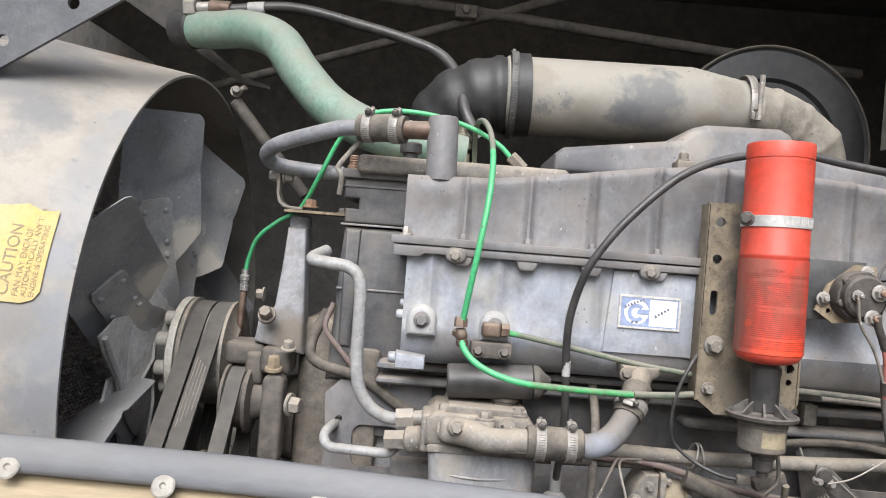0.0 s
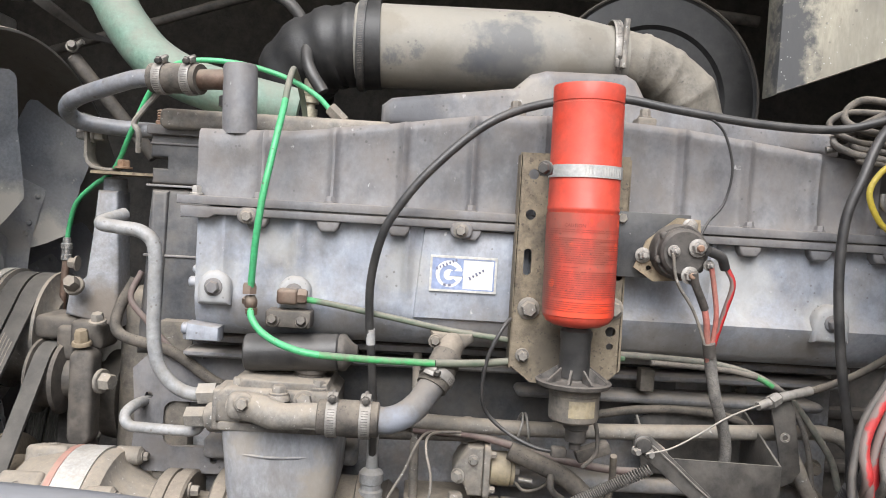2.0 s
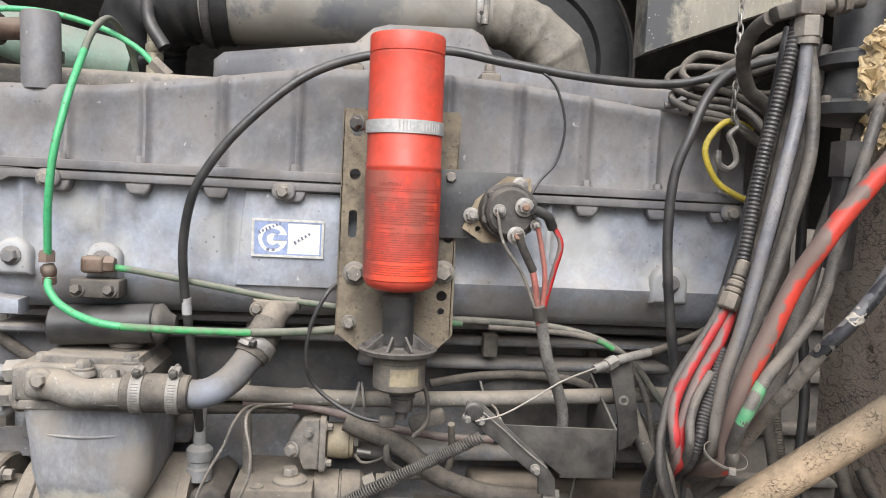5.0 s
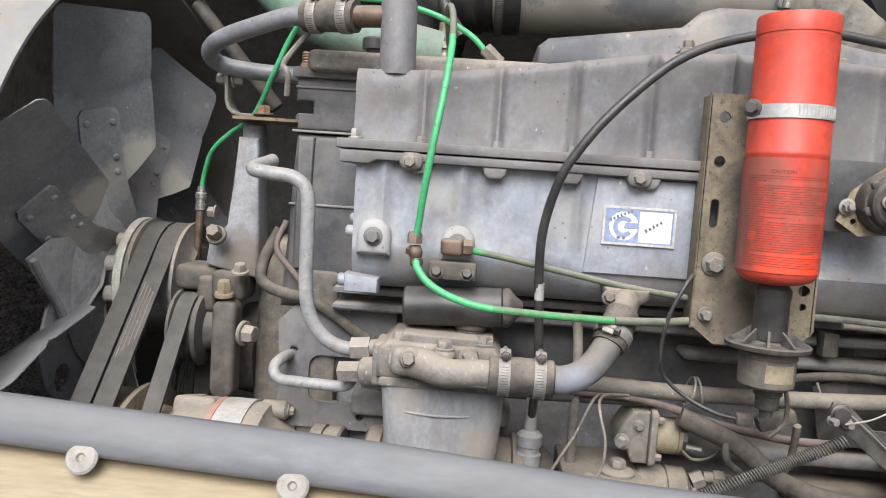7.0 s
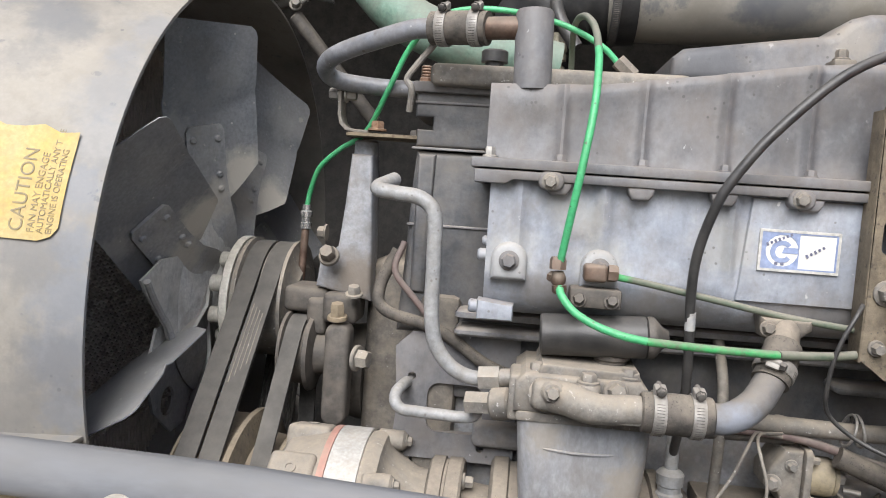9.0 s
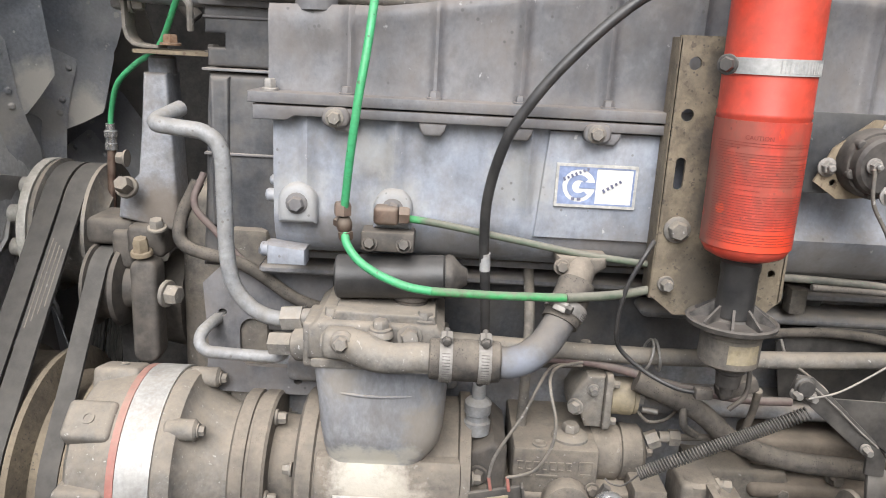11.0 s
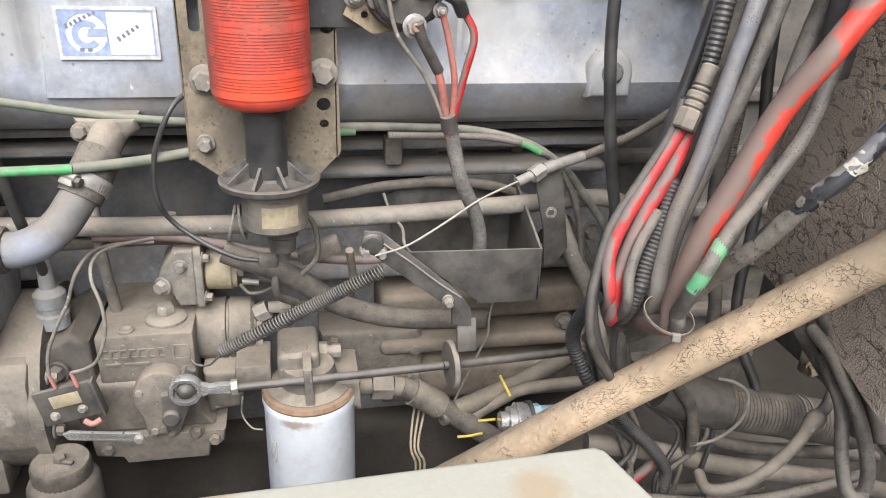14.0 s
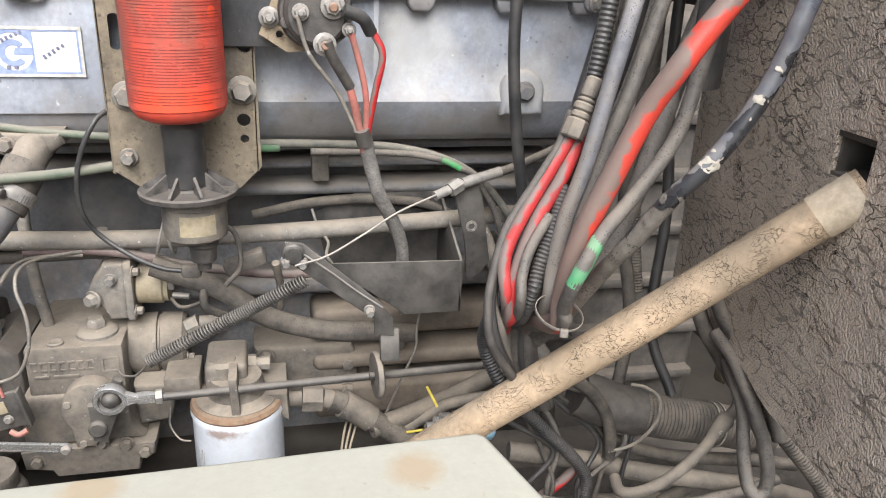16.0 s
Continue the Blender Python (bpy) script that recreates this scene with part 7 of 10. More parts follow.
disc = thing("air_cleaner", (0.66, 1.6, 1.46), "large round black air cleaner drum", "air cleaner")
bm = bmesh.new()
lathe(bm, (0.636, 1.55, 1.604), (0, 1, 0), [(0.004, 0.0), (0.004, 0.08), (0.010, 0.086), (0.010, 0.135), (0.002, 0.142), (0.002, 0.188), (0.004, 0.198), (0.0, 0.204), (0.004, 0.209), (0.014, 0.209), (0.018, 0.196), (0.4, 0.196), (0.4, 0)], 72)
part("drum", bm, SOOT, disc)
bm = bmesh.new()
lathe(bm, (0.636, 1.548, 1.604), (0, 1, 0), [(0.0, 0.203), (-0.002, 0.2055), (0.0, 0.208), (0.003, 0.208), (0.003, 0.203), (0.0, 0.203)], 72)
part("rim_bead", bm, CAST_DARK, disc, "rubbed grey rim bead")
# thin braces high in the dark
bm = bmesh.new()
rod(bm, (-1.36, 1.72, 2.003), (0.90, 1.72, 1.811), 0.012, seg=12)
single("brace_rod", bm, CAST_DARK, "grey steel brace rod across the roof", "brace", "roof braces")
bm = bmesh.new()
rod(bm, (-1.36, 1.81, 1.42), (0.96, 1.66, 2.165), 0.010, seg=12)
single("brace_rod", bm, CAST_DARK, "grey steel brace rod across the roof", "brace", "roof braces")
bm = bmesh.new()
box(bm, (0.01, 1.70, 1.875), (0.05, 0.03, 0.03), 0.005)
hexbolt(bm, (0.01, 1.685, 1.875), (0, -1, 0), 0.01, 0.01)
single("brace_clamp", bm, CAST, "small bolted clamp joining two brace rods", "clamp")
rh = thing("hose_fitting", (-0.44, 1.42, 1.7600), "bright hose end fitting with white tape in the roof", "fitting")
bm = bmesh.new()
rod(bm, (-0.510, 1.42, 1.7560), (-0.488, 1.42, 1.7580), 0.019, seg=6, bev=0.002)
rod(bm, (-0.488, 1.42, 1.7580), (-0.462, 1.42, 1.7605), 0.011, seg=16, bev=0.002)
part("nut", bm, STEEL, rh)
bm = bmesh.new()
rod(bm, (-0.464, 1.42, 1.7605), (-0.424, 1.42, 1.7600), 0.0145, seg=16, bev=0.002)
part("ferrule", bm, BRASS, rh, "brown crimped ferrule")
bm = bmesh.new()
rod(bm, (-0.392, 1.4200, 1.7635), (-0.362, 1.4200, 1.7665), 0.0128, seg=16)
part("tape", bm, TAGTAPE, rh, "white tape wrap")
bm = bmesh.new()
rod(bm, (-0.412, 1.445, 1.598), (-0.270, 1.47, 1.430), 0.012, seg=16, bev=0.003)
single("strut", bm, CAST_DARK, "dark grey round strut behind the fan shroud", "strut")
bm = bmesh.new()
hexbolt(bm, (-0.408, 1.434, 1.612), (0.3, -1, 0.2), 0.008, 0.012)
rod(bm, (-0.408, 1.44, 1.612), (-0.390, 1.434, 1.622), 0.005, seg=10)
single("strut_bolt", bm, CAST_PALE, "bright bolt at the head of the strut", "bolt")
hose("hose", [(-0.424, 1.420, 1.760), (-0.310, 1.420, 1.772), (-0.181, 1.410, 1.747), (-0.096, 1.400, 1.725), (-0.032, 1.390, 1.700), (0.004, 1.360, 1.652), (0.020, 1.310, 1.584), (0.047, 1.300, 1.540)], 0.010, RUBBER, "black hose with bright end fitting in the roof", seg=14)
bm = bmesh.new()
sheet(bm, [(-0.75, 1.436), (-0.442, 1.640), (-0.36, 1.694), (-0.36, 1.80), (-0.75, 1.56)], [circle(-0.592, 1.576, 0.008), circle(-0.504, 1.631, 0.008)], 1.0, 1.006)
single("brace_bar", bm, BARSTEEL, "dark flat steel bar with round holes", "brace")
bm = bmesh.new()
prism(bm, [(-0.717, 1.822), (-0.632, 1.772), (-0.422, 1.645), (-0.366, 1.637), (-0.369, 1.645), (-0.418, 1.658), (-0.497, 1.714), (-0.506, 1.771), (-0.528, 1.839), (-0.717, 1.893)], 1.52, 1.526, "y", 0.001)
single("gusset", bm, DARK, "dark steel gusset plate over the fan", "gusset")
rad = thing("radiator", (-0.72, 1.35, 0.7), "dusty radiator core with fine fins behind the fan", "radiator")
bm = bmesh.new()
sheet(bm, rounded(0.86, 0.64, 1.84, 1.74, 0.01), [rounded(0.92, 0.72, 1.78, 1.66, 0.006)], -0.752, -0.722, "x")
part("frame", bm, RADCORE, rad)
verts, faces = [], []
for c in range(80):
    y, k = 0.925 + c * 0.0108, len(verts)
    verts += [(x, y + s * 0.0011, z) for x in (-0.748, -0.7215) for s in (-1, 1) for z in (0.71, 1.67)]
    faces += [(k, k + 1, k + 3, k + 2), (k + 4, k + 6, k + 7, k + 5), (k, k + 4, k + 5, k + 1), (k + 2, k + 3, k + 7, k + 6)]
me = bpy.data.meshes.new("tube_core")
me.from_pydata(verts, [], faces)
me.materials.append(RADCORE)
core = tagged(new("tube_core", me), "upright dusty radiator tubes", kind="stuff")
core.parent = rad
core.location = -V(rad.location)
verts, faces = [], []
for r in range(70):
    z = 0.86 + r * 0.0075
    for c in range(110):
        y = 0.93 + c * 0.0075
        k = len(verts)
        s = 0.0022 if (r + c) % 2 else -0.0022
        verts += [(-0.719, y - 0.0042, z - s), (-0.719, y + 0.0042, z + s), (-0.719, y + 0.0042, z + s + 0.0022), (-0.719, y - 0.0042, z - s + 0.0022)]
        verts += [(-0.712, y - 0.0042, z - s), (-0.712, y + 0.0042, z + s), (-0.712, y + 0.0042, z + s + 0.0022), (-0.712, y - 0.0042, z - s + 0.0022)]
        faces += [(k + 4, k + 5, k + 6, k + 7), (k, k + 1, k + 5, k + 4), (k + 3, k + 7, k + 6, k + 2)]
me = bpy.data.meshes.new("fin_mesh")
me.from_pydata(verts, [], faces)
me.materials.append(FINS)
fins = tagged(new("fin_mesh", me), "dusty grey-brown radiator fin mesh", kind="stuff")
fins.parent = rad
fins.location = -V(rad.location)


# ---- fuel pump, filter and linkage ----
fp = thing("fuel_pump", (0.27, 1.03, 0.86), "brown dusty cast fuel pump with plugs and cover plates", "fuel pump")
bm = bmesh.new()
box(bm, (0.259, 1.05, 0.970), (0.093, 0.12, 0.056), 0.003)
body = part("body", bm, CAST, fp, "brown dusty pump body")
bm = bmesh.new()
prism(bm, [(0.207, 0.946), (0.304, 0.946), (0.306, 0.905), (0.318, 0.886), (0.200, 0.886), (0.200, 0.930)], 0.986, 1.10, "y", 0.006, 3)
part("lower_body", bm, CAST, fp)
bm = bmesh.new()
prism(bm, [(0.196, 0.884), (0.329, 0.884), (0.327, 0.868), (0.312, 0.864), (0.310, 0.850), (0.228, 0.850), (0.224, 0.858), (0.198, 0.862)], 0.980, 1.10, "y", 0.004)
part("base", bm, CAST, fp)
for x, z in ((0.212, 0.872), (0.276, 0.890), (0.300, 0.885), (0.318, 0.874), (0.299, 0.958)):
    bm = bmesh.new()
    hexbolt(bm, (x, 0.981, z), (0, -1, 0), 0.006, 0.006)
    part("bolt", bm, CAST, fp)
bm = bmesh.new()
prism(bm, [(0.2545 + 0.0, 0.893), (0.2525, 0.915), (0.246, 0.928)] + [(0.272 + 0.027 * math.cos(radians(a)), 0.938 + 0.029 * math.sin(radians(a))) for a in range(180, -40, -20)] + [(0.280, 0.905), (0.274, 0.893)], 0.968, 0.99, "y", 0.003)
tc = part("throttle_cover", bm, CAST, fp, "round throttle shaft cover")
for x, z in ((0.252, 0.945), (0.262, 0.898)):
    bm = bmesh.new()
    lathe(bm, (x, 0.968, z), (0, -1, 0), [(0, 0.004), (0.002, 0.0035), (0.002, 0)], 10)
    part("screw", bm, CAST_PALE, tc)
for k in range(7):
    bm = bmesh.new()
    x = 0.217 + 0.0088 * k
    prism(bm, [(x, 0.972), (x + 0.0066, 0.972), (x + 0.0066, 0.974), (x + 0.002, 0.9745), (x + 0.002, 0.980), (x + 0.0066, 0.981), (x + 0.0066, 0.983), (x, 0.983)], 0.9888, 0.992, "y", 0.0004)
    part("cast_mark", bm, CAST, body)
for x0, x1, z in ((0.220, 0.234, 0.966), (0.238, 0.262, 0.966)):
    bm = bmesh.new()
    box(bm, ((x0 + x1) / 2, 0.9895, z), (x1 - x0, 0.002, 0.003), 0.0005)
    part("cast_mark", bm, CAST, body)
bm = bmesh.new()
sheet(bm, rounded(0.284, 0.968, 0.301, 0.985, 0.002), [rounded(0.286, 0.970, 0.299, 0.983, 0.001)], 0.9888, 0.992)
part("cast_mark", bm, CAST, body)
bm = bmesh.new()
lathe(bm, (0.277, 1.02, 0.998), (0, 0, 1), [(0, 0.0205), (0.003, 0.0205), (0.006, 0.017), (0.007, 0.010)], 28)
pg = part("plug", bm, CAST_PALE, fp)
bm = bmesh.new()
hexbolt(bm, (0.277, 1.02, 1.004), (0, 0, 1), 0.0095, 0.009, False)
part("hex_head", bm, CAST_PALE, pg)
bm = bmesh.new()
lathe(bm, (0.241, 1.0, 0.998), (0, 0, 1), [(0, 0.008), (0.002, 0.008), (0.003, 0.006), (0.001, 0.003), (0.001, 0)], 16)
part("plug", bm, CAST_PALE, fp)
bm = bmesh.new()
lathe(bm, (0.304, 1.045, 0.970), (1, 0, 0), [(0, 0.0), (0, 0.030), (0.004, 0.033), (0.030, 0.033), (0.031, 0.030), (0.033, 0.030), (0.034, 0.033), (0.056, 0.032), (0.060, 0.028), (0.060, 0)], 32)
gb = part("governor_barrel", bm, CAST, fp, "dusty round governor barrel")
bm = bmesh.new()
box(bm, (0.362, 1.00, 0.951), (0.036, 0.05, 0.022), 0.003)
part("end_block", bm, CAST, gb)
bm = bmesh.new()
prism(bm, [(0.310, 0.945), (0.345, 0.945), (0.352, 0.925), (0.345, 0.900), (0.312, 0.895)], 0.995, 1.08, "y", 0.006, 3)
part("lower_block", bm, CAST, gb)
for a in (150, 200, 250):
    bm = bmesh.new()
    hexbolt(bm, (0.364, 1.045 + 0.026 * math.cos(radians(a)), 0.970 + 0.026 * math.sin(radians(a))), (1, 0, 0), 0.005, 0.006)
    part("bolt", bm, CAST, gb)
bm = bmesh.new()
box(bm, (0.408, 0.985, 0.962), (0.042, 0.06, 0.044), 0.006, seg=3)
rod(bm, (0.405, 0.97, 0.925), (0.405, 0.97, 0.985), 0.016, seg=18, bev=0.004)
part("valve_block", bm, CAST, fp)
bm = bmesh.new()
prism(bm, [(0.432, 0.948), (0.545, 0.944), (0.552, 0.930), (0.552, 0.880), (0.540, 0.872), (0.436, 0.884)], 1.055, 1.12, "y", 0.008, 4)
cv = part("cover_plate", bm, CAST, fp, "dusty rounded cover plate")
for x, z in ((0.540, 0.922), (0.446, 0.936), (0.54, 0.884)):
    bm = bmesh.new()
    hexbolt(bm, (x, 1.056, z), (0, -1, 0), 0.008, 0.009)
    part("bolt", bm, CAST, cv)
bm = bmesh.new()
rod(bm, (0.423, 0.99, 0.967), (0.437, 0.99, 0.966), 0.0095, seg=6)
rod(bm, (0.437, 0.99, 0.966), (0.443, 0.99, 0.9655), 0.006, seg=12)
rod(bm, (0.442, 0.99, 0.9655), (0.451, 0.99, 0.965), 0.0075, seg=6)
part("union", bm, CAST_PALE, fp, "pale threaded union")
bm = bmesh.new()
rod(bm, (0.366, 1.03, 0.992), (0.379, 1.03, 0.998), 0.0105, seg=6)
rod(bm, (0.379, 1.03, 0.999), (0.400, 1.03, 0.999), 0.0065, seg=12)
rod(bm, (0.390, 1.03, 0.999), (0.402, 1.03, 0.999), 0.0095, seg=6)
part("union", bm, CAST_PALE, fp, "pale threaded union")
bm = bmesh.new()
prism(bm, [(0.276, 0.955), (0.290, 0.956), (0.303, 0.984), (0.311, 0.980), (0.302, 0.940), (0.290, 0.910), (0.277, 0.914)], 0.945, 0.955, "y", 0.003)
lev = part("lever", bm, DARKSTEEL, fp, "dark throttle shaft lever")
bm = bmesh.new()
rod(bm, (0.284, 0.968, 0.93), (0.284, 0.940, 0.93), 0.009, seg=14, bev=0.002)
part("shaft", bm, DARKSTEEL, lev)
bm = bmesh.new()
prism(bm, [(0.184, 0.9215), (0.190, 0.924), (0.236, 0.9175), (0.254, 0.9155), (0.259, 0.910), (0.254, 0.9045), (0.236, 0.9075), (0.188, 0.915)], 0.942, 0.947, "y", 0.0015)
lower = part("arm", bm, CHROME, fp, "worn bright lower arm")
bm = bmesh.new()
lathe(bm, (0.2525, 0.943, 0.910), (0, -1, 0), [(0, 0.0052), (0.003, 0.005), (0.005, 0.003), (0.005, 0)], 12)
part("pin", bm, STEEL, lower)
bm = bmesh.new()
prism(bm, [(0.160, 0.865), (0.206, 0.880), (0.206, 0.990), (0.190, 1.003), (0.160, 0.985)], 0.993, 1.10, "y", 0.008, 3)
warp(bm, 0.002, 0.03)
adapter = part("adapter", bm, CAST_DARK, fp, "dark dusty adapter casting")
bm = bmesh.new()
hexbolt(bm, (0.176, 0.992, 0.962), (-0.3, -1, 0), 0.0085, 0.010)
part("bolt", bm, CAST_DARK, adapter)
tg = thing("tag_plate", (0.195, 0.95, 0.945), "small brown tag plate with two screws", "tag")
bm = bmesh.new()
box(bm, (0.1945, 0.947, 0.955), (0.056, 0.005, 0.038), 0.001, ry=-12)
box(bm, (0.222, 0.944, 0.962), (0.003, 0.012, 0.040), 0.001, ry=-12)
part("body", bm, DARKSTEEL, tg)
bm = bmesh.new()
box(bm, (0.1925, 0.944, 0.960), (0.027, 0.001, 0.013), 0.0003, ry=-12)
part("label", bm, TAN_LABEL, tg, "small tan label")
bm = bmesh.new()
tube(bm, [(0.206, 0.943, 0.936), (0.213, 0.941, 0.933), (0.221, 0.943, 0.936)], 0.0028, 8)
part("wire_end", bm, PINK, tg, "short faded red wire end")
for x, z in ((0.181, 0.943), (0.206, 0.949)):
    bm = bmesh.new()
    hexbolt(bm, (x, 0.944, z), (0, -1, 0), 0.0035, 0.003)
    part("screw", bm, STEEL, tg)
hose("wire", [(0.202, 0.943, 0.990), (0.218, 0.938, 0.997), (0.231, 0.930, 1.011), (0.242, 0.925, 1.040), (0.243, 0.925, 1.066), (0.237, 0.930, 1.090), (0.237, 0.945, 1.102), (0.248, 0.970, 1.103), (0.278, 1.000, 1.097)], 0.0017, CAST_PALE, "thin pale wire over the fuel pump", "wire", "pump wires")
hose("wire", [(0.183, 0.943, 0.989), (0.187, 0.940, 1.013), (0.200, 0.935, 1.043), (0.213, 0.935, 1.067), (0.223, 0.935, 1.093), (0.234, 0.950, 1.106), (0.249, 0.980, 1.101), (0.278, 1.000, 1.093)], 0.0017, CAST_PALE, "thin pale wire over the fuel pump", "wire", "pump wires")
for x, tip in ((0.186, -0.003), (0.205, -0.003)):
    bm = bmesh.new()
    rod(bm, (x, 0.944, 0.974), (x + tip, 0.943, 0.990), 0.0018, seg=8)
    single("wire_terminal", bm, PINK, "small red crimp terminal on the tag plate", "terminal", "terminals")

sv = thing("shutoff_valve", (0.30, 1.04, 1.015), "pale grey shut-off valve with round solenoid", "valve")
bm = bmesh.new()
prism(bm, [(0.273, 1.046), (0.279, 1.058), (0.290, 1.074), (0.310, 1.074), (0.310, 1.012), (0.292, 1.012), (0.286, 1.026), (0.274, 1.030)], 1.018, 1.07, "y", 0.004, 3)
svb = part("body", bm, CAST_PALE, sv, "pale dusty cast body")
bm = bmesh.new()
prism(bm, rounded(1.012, 1.010, 1.075, 1.077, 0.008), 0.310, 0.318, "x", 0.002)
part("flange", bm, CAST_PALE, svb)
for y, z, d, r in ((1.016, 1.038, (-0.6, -1, 0), 0.007), (1.018, 1.058, (0, -1, 0), 0.005)):
    bm = bmesh.new()
    hexbolt(bm, (0.279 if r > 0.006 else 0.297, y, z), d, r, 0.007)
    part("bolt", bm, STEEL, svb)
for z in (1.022, 1.066):
    bm = bmesh.new()
    hexbolt(bm, (0.318, 1.018, z), (1, -0.2, 0), 0.0045, 0.006)
    part("bolt", bm, CAST_PALE, svb)
bm = bmesh.new()
lathe(bm, (0.318, 1.04, 1.043), (1, 0, -0.03), [(0, 0.018), (0.002, 0.021), (0.026, 0.0215), (0.028, 0.0195), (0.032, 0.0195), (0.033, 0.015), (0.033, 0)], 28)
part("coil", bm, TAN_LABEL, sv, "cream dusty round coil")
bm = bmesh.new()
rod(bm, (0.350, 1.03, 1.046), (0.356, 1.03, 1.046), 0.008, seg=6)
rod(bm, (0.355, 1.025, 1.034), (0.372, 1.022, 1.033), 0.0035, seg=10)
part("terminal", bm, STEEL, sv, "bright wire terminal")
bm = bmesh.new()
lathe(bm, (0.289, 1.045, 1.072), (0, 0, 1), [(0, 0.009), (0.005, 0.009), (0.006, 0.007), (0.012, 0.007), (0.013, 0.0095), (0.020, 0.0095), (0.024, 0.006), (0.032, 0.006)], 6)
part("union", bm, CAST_PALE, sv)
hose("wire", [(0.35, 1.03, 1.055), (0.365, 1.02, 1.062), (0.385, 1.02, 1.055), (0.40, 1.03, 1.045)], 0.002, RUBBER_DUST, "dusty black wire from the coil", "wire", "coil wires")
hose("wire", [(0.352, 1.03, 1.028), (0.362, 1.02, 1.022), (0.38, 1.02, 1.025), (0.395, 1.03, 1.032)], 0.002, RUBBER_DUST, "dusty black wire from the coil", "wire", "coil wires")

ff = thing("fuel_filter", (0.417, 0.965, 0.72), "white spin-on fuel filter with a dusty head", "filter")
bm = bmesh.new()
lathe(bm, (0.417, 0.965, 0.70), (0, 0, 1), [(0, 0.0), (0, 0.035), (0.006, 0.043), (0.02, 0.046), (0.225, 0.046), (0.231, 0.0475), (0.236, 0.046), (0.238, 0.043)], 48)
part("canister", bm, PALE, ff, "white enamel canister")
bm = bmesh.new()
for k in range(5):
    a = radians(-150 + 3 * k)
    box(bm, (0.417 + 0.0463 * math.cos(a), 0.965 + 0.0463 * math.sin(a), 0.885), (0.0009, 0.0008, 0.030 - 0.005 * (k % 3)), 0, rz=math.degrees(a) + 90)
part("print_bar", bm, GREYPRINT, ff)
bm = bmesh.new()
lathe(bm, (0.417, 0.965, 0.934), (0, 0, 1), [(0, 0.0455), (0.004, 0.0475), (0.008, 0.0455), (0.009, 0.042)], 48)
part("rim", bm, RIMRUST, ff, "rusty rim")
bm = bmesh.new()
lathe(bm, (0.417, 0.965, 0.938), (0, 0, 1), [(0, 0.042), (0.006, 0.041), (0.012, 0.03), (0.03, 0.026), (0.03, 0)], 32)
fhd = part("head", bm, CAST, ff)
bm = bmesh.new()
prism(bm, [(0.412, 0.985), (0.420, 0.985), (0.422, 0.945), (0.418, 0.925), (0.414, 0.925)], 0.925, 0.96, "y", 0.0015)
part("fin", bm, CAST, fhd)
bm = bmesh.new()
prism(bm, [(0.424, 0.950), (0.468, 0.948), (0.470, 0.914), (0.455, 0.925), (0.430, 0.930)], 0.952, 1.02, "y", 0.003)
part("casting", bm, CAST, fhd)

lk = thing("throttle_rod", (0.45, 0.93, 0.96), "steel throttle rod with bright ball joint end", "linkage")
bm = bmesh.new()
rod(bm, (0.345, 0.923, 0.9735), (0.552, 0.945, 0.966), 0.0042, seg=12)
rod(bm, (0.552, 0.945, 0.966), (0.758, 0.999, 0.938), 0.0046, seg=12)
part("rod", bm, DARKSTEEL, lk)
bm = bmesh.new()
lathe(bm, (0.304, 0.929, 0.975), (0, -1, 0), [(0, 0.0110), (0, 0.0142), (0.0018, 0.0156), (0.0092, 0.0156), (0.011, 0.0142), (0.011, 0.0110), (0, 0.0110)], 32)
prism(bm, [(0.318, 0.9675), (0.326, 0.970), (0.332, 0.9685), (0.345, 0.969), (0.345, 0.9795), (0.332, 0.980), (0.326, 0.979), (0.318, 0.982)], 0.919, 0.928, "y", 0.003)
rend = part("rod_end", bm, CHROME, lk, "bright chrome rod end")
bm = bmesh.new()
rod(bm, (0.345, 0.9235, 0.9742), (0.351, 0.9237, 0.9745), 0.0075, seg=6)
part("lock_nut", bm, STEEL, rend)
bm = bmesh.new()
bmesh.ops.create_uvsphere(bm, u_segments=20, v_segments=12, radius=0.0084, matrix=pose(0.304, 0.923, 0.975))
part("ball", bm, DARKSTEEL, rend, "dark greasy ball")
bm = bmesh.new()
lathe(bm, (0.558, 0.946, 0.966), (1, 0.1, 0.0), [(0, 0.0), (0, 0.024), (0.002, 0.0255), (0.005, 0.0255), (0.007, 0.022), (0.007, 0)], 30)
part("washer_disc", bm, CAST, lk, "dusty rubber disc")

lv = thing("throttle_lever", (0.52, 0.93, 1.0), "dark flat throttle lever with bolts and return spring", "lever")
bm = bmesh.new()
prism(bm, [(0.472, 1.125), (0.488, 1.123), (0.561, 1.058), (0.574, 1.040), (0.576, 1.020), (0.556, 1.022), (0.555, 1.040), (0.542, 1.050), (0.468, 1.110)], 0.93, 0.934, "y", 0.001)
box(bm, (0.572, 0.934, 1.008), (0.020, 0.007, 0.034), 0.002, rx=-15)
part("arm", bm, DARKSTEEL, lv)
bm = bmesh.new()
lathe(bm, (0.479, 0.93, 1.114), (0, -1, 0), [(0, 0.0105), (0.004, 0.0105), (0.005, 0.0085), (0.008, 0.008), (0.009, 0.0)], 18)
part("pivot", bm, DARKSTEEL, lv)
for x, z in ((0.472, 1.107), (0.487, 1.105), (0.5505, 1.051)):
    bm = bmesh.new()
    hexbolt(bm, (x, 0.929, z), (0, -1, 0), 0.0042, 0.009)
    part("bolt", bm, STEEL, lv)
bm = bmesh.new()
a, b = V((0.490, 0.932, 1.085)), V((0.337, 0.948, 0.999))
d = (b - a).normalized()
u = d.orthogonal().normalized()
w = d.cross(u)
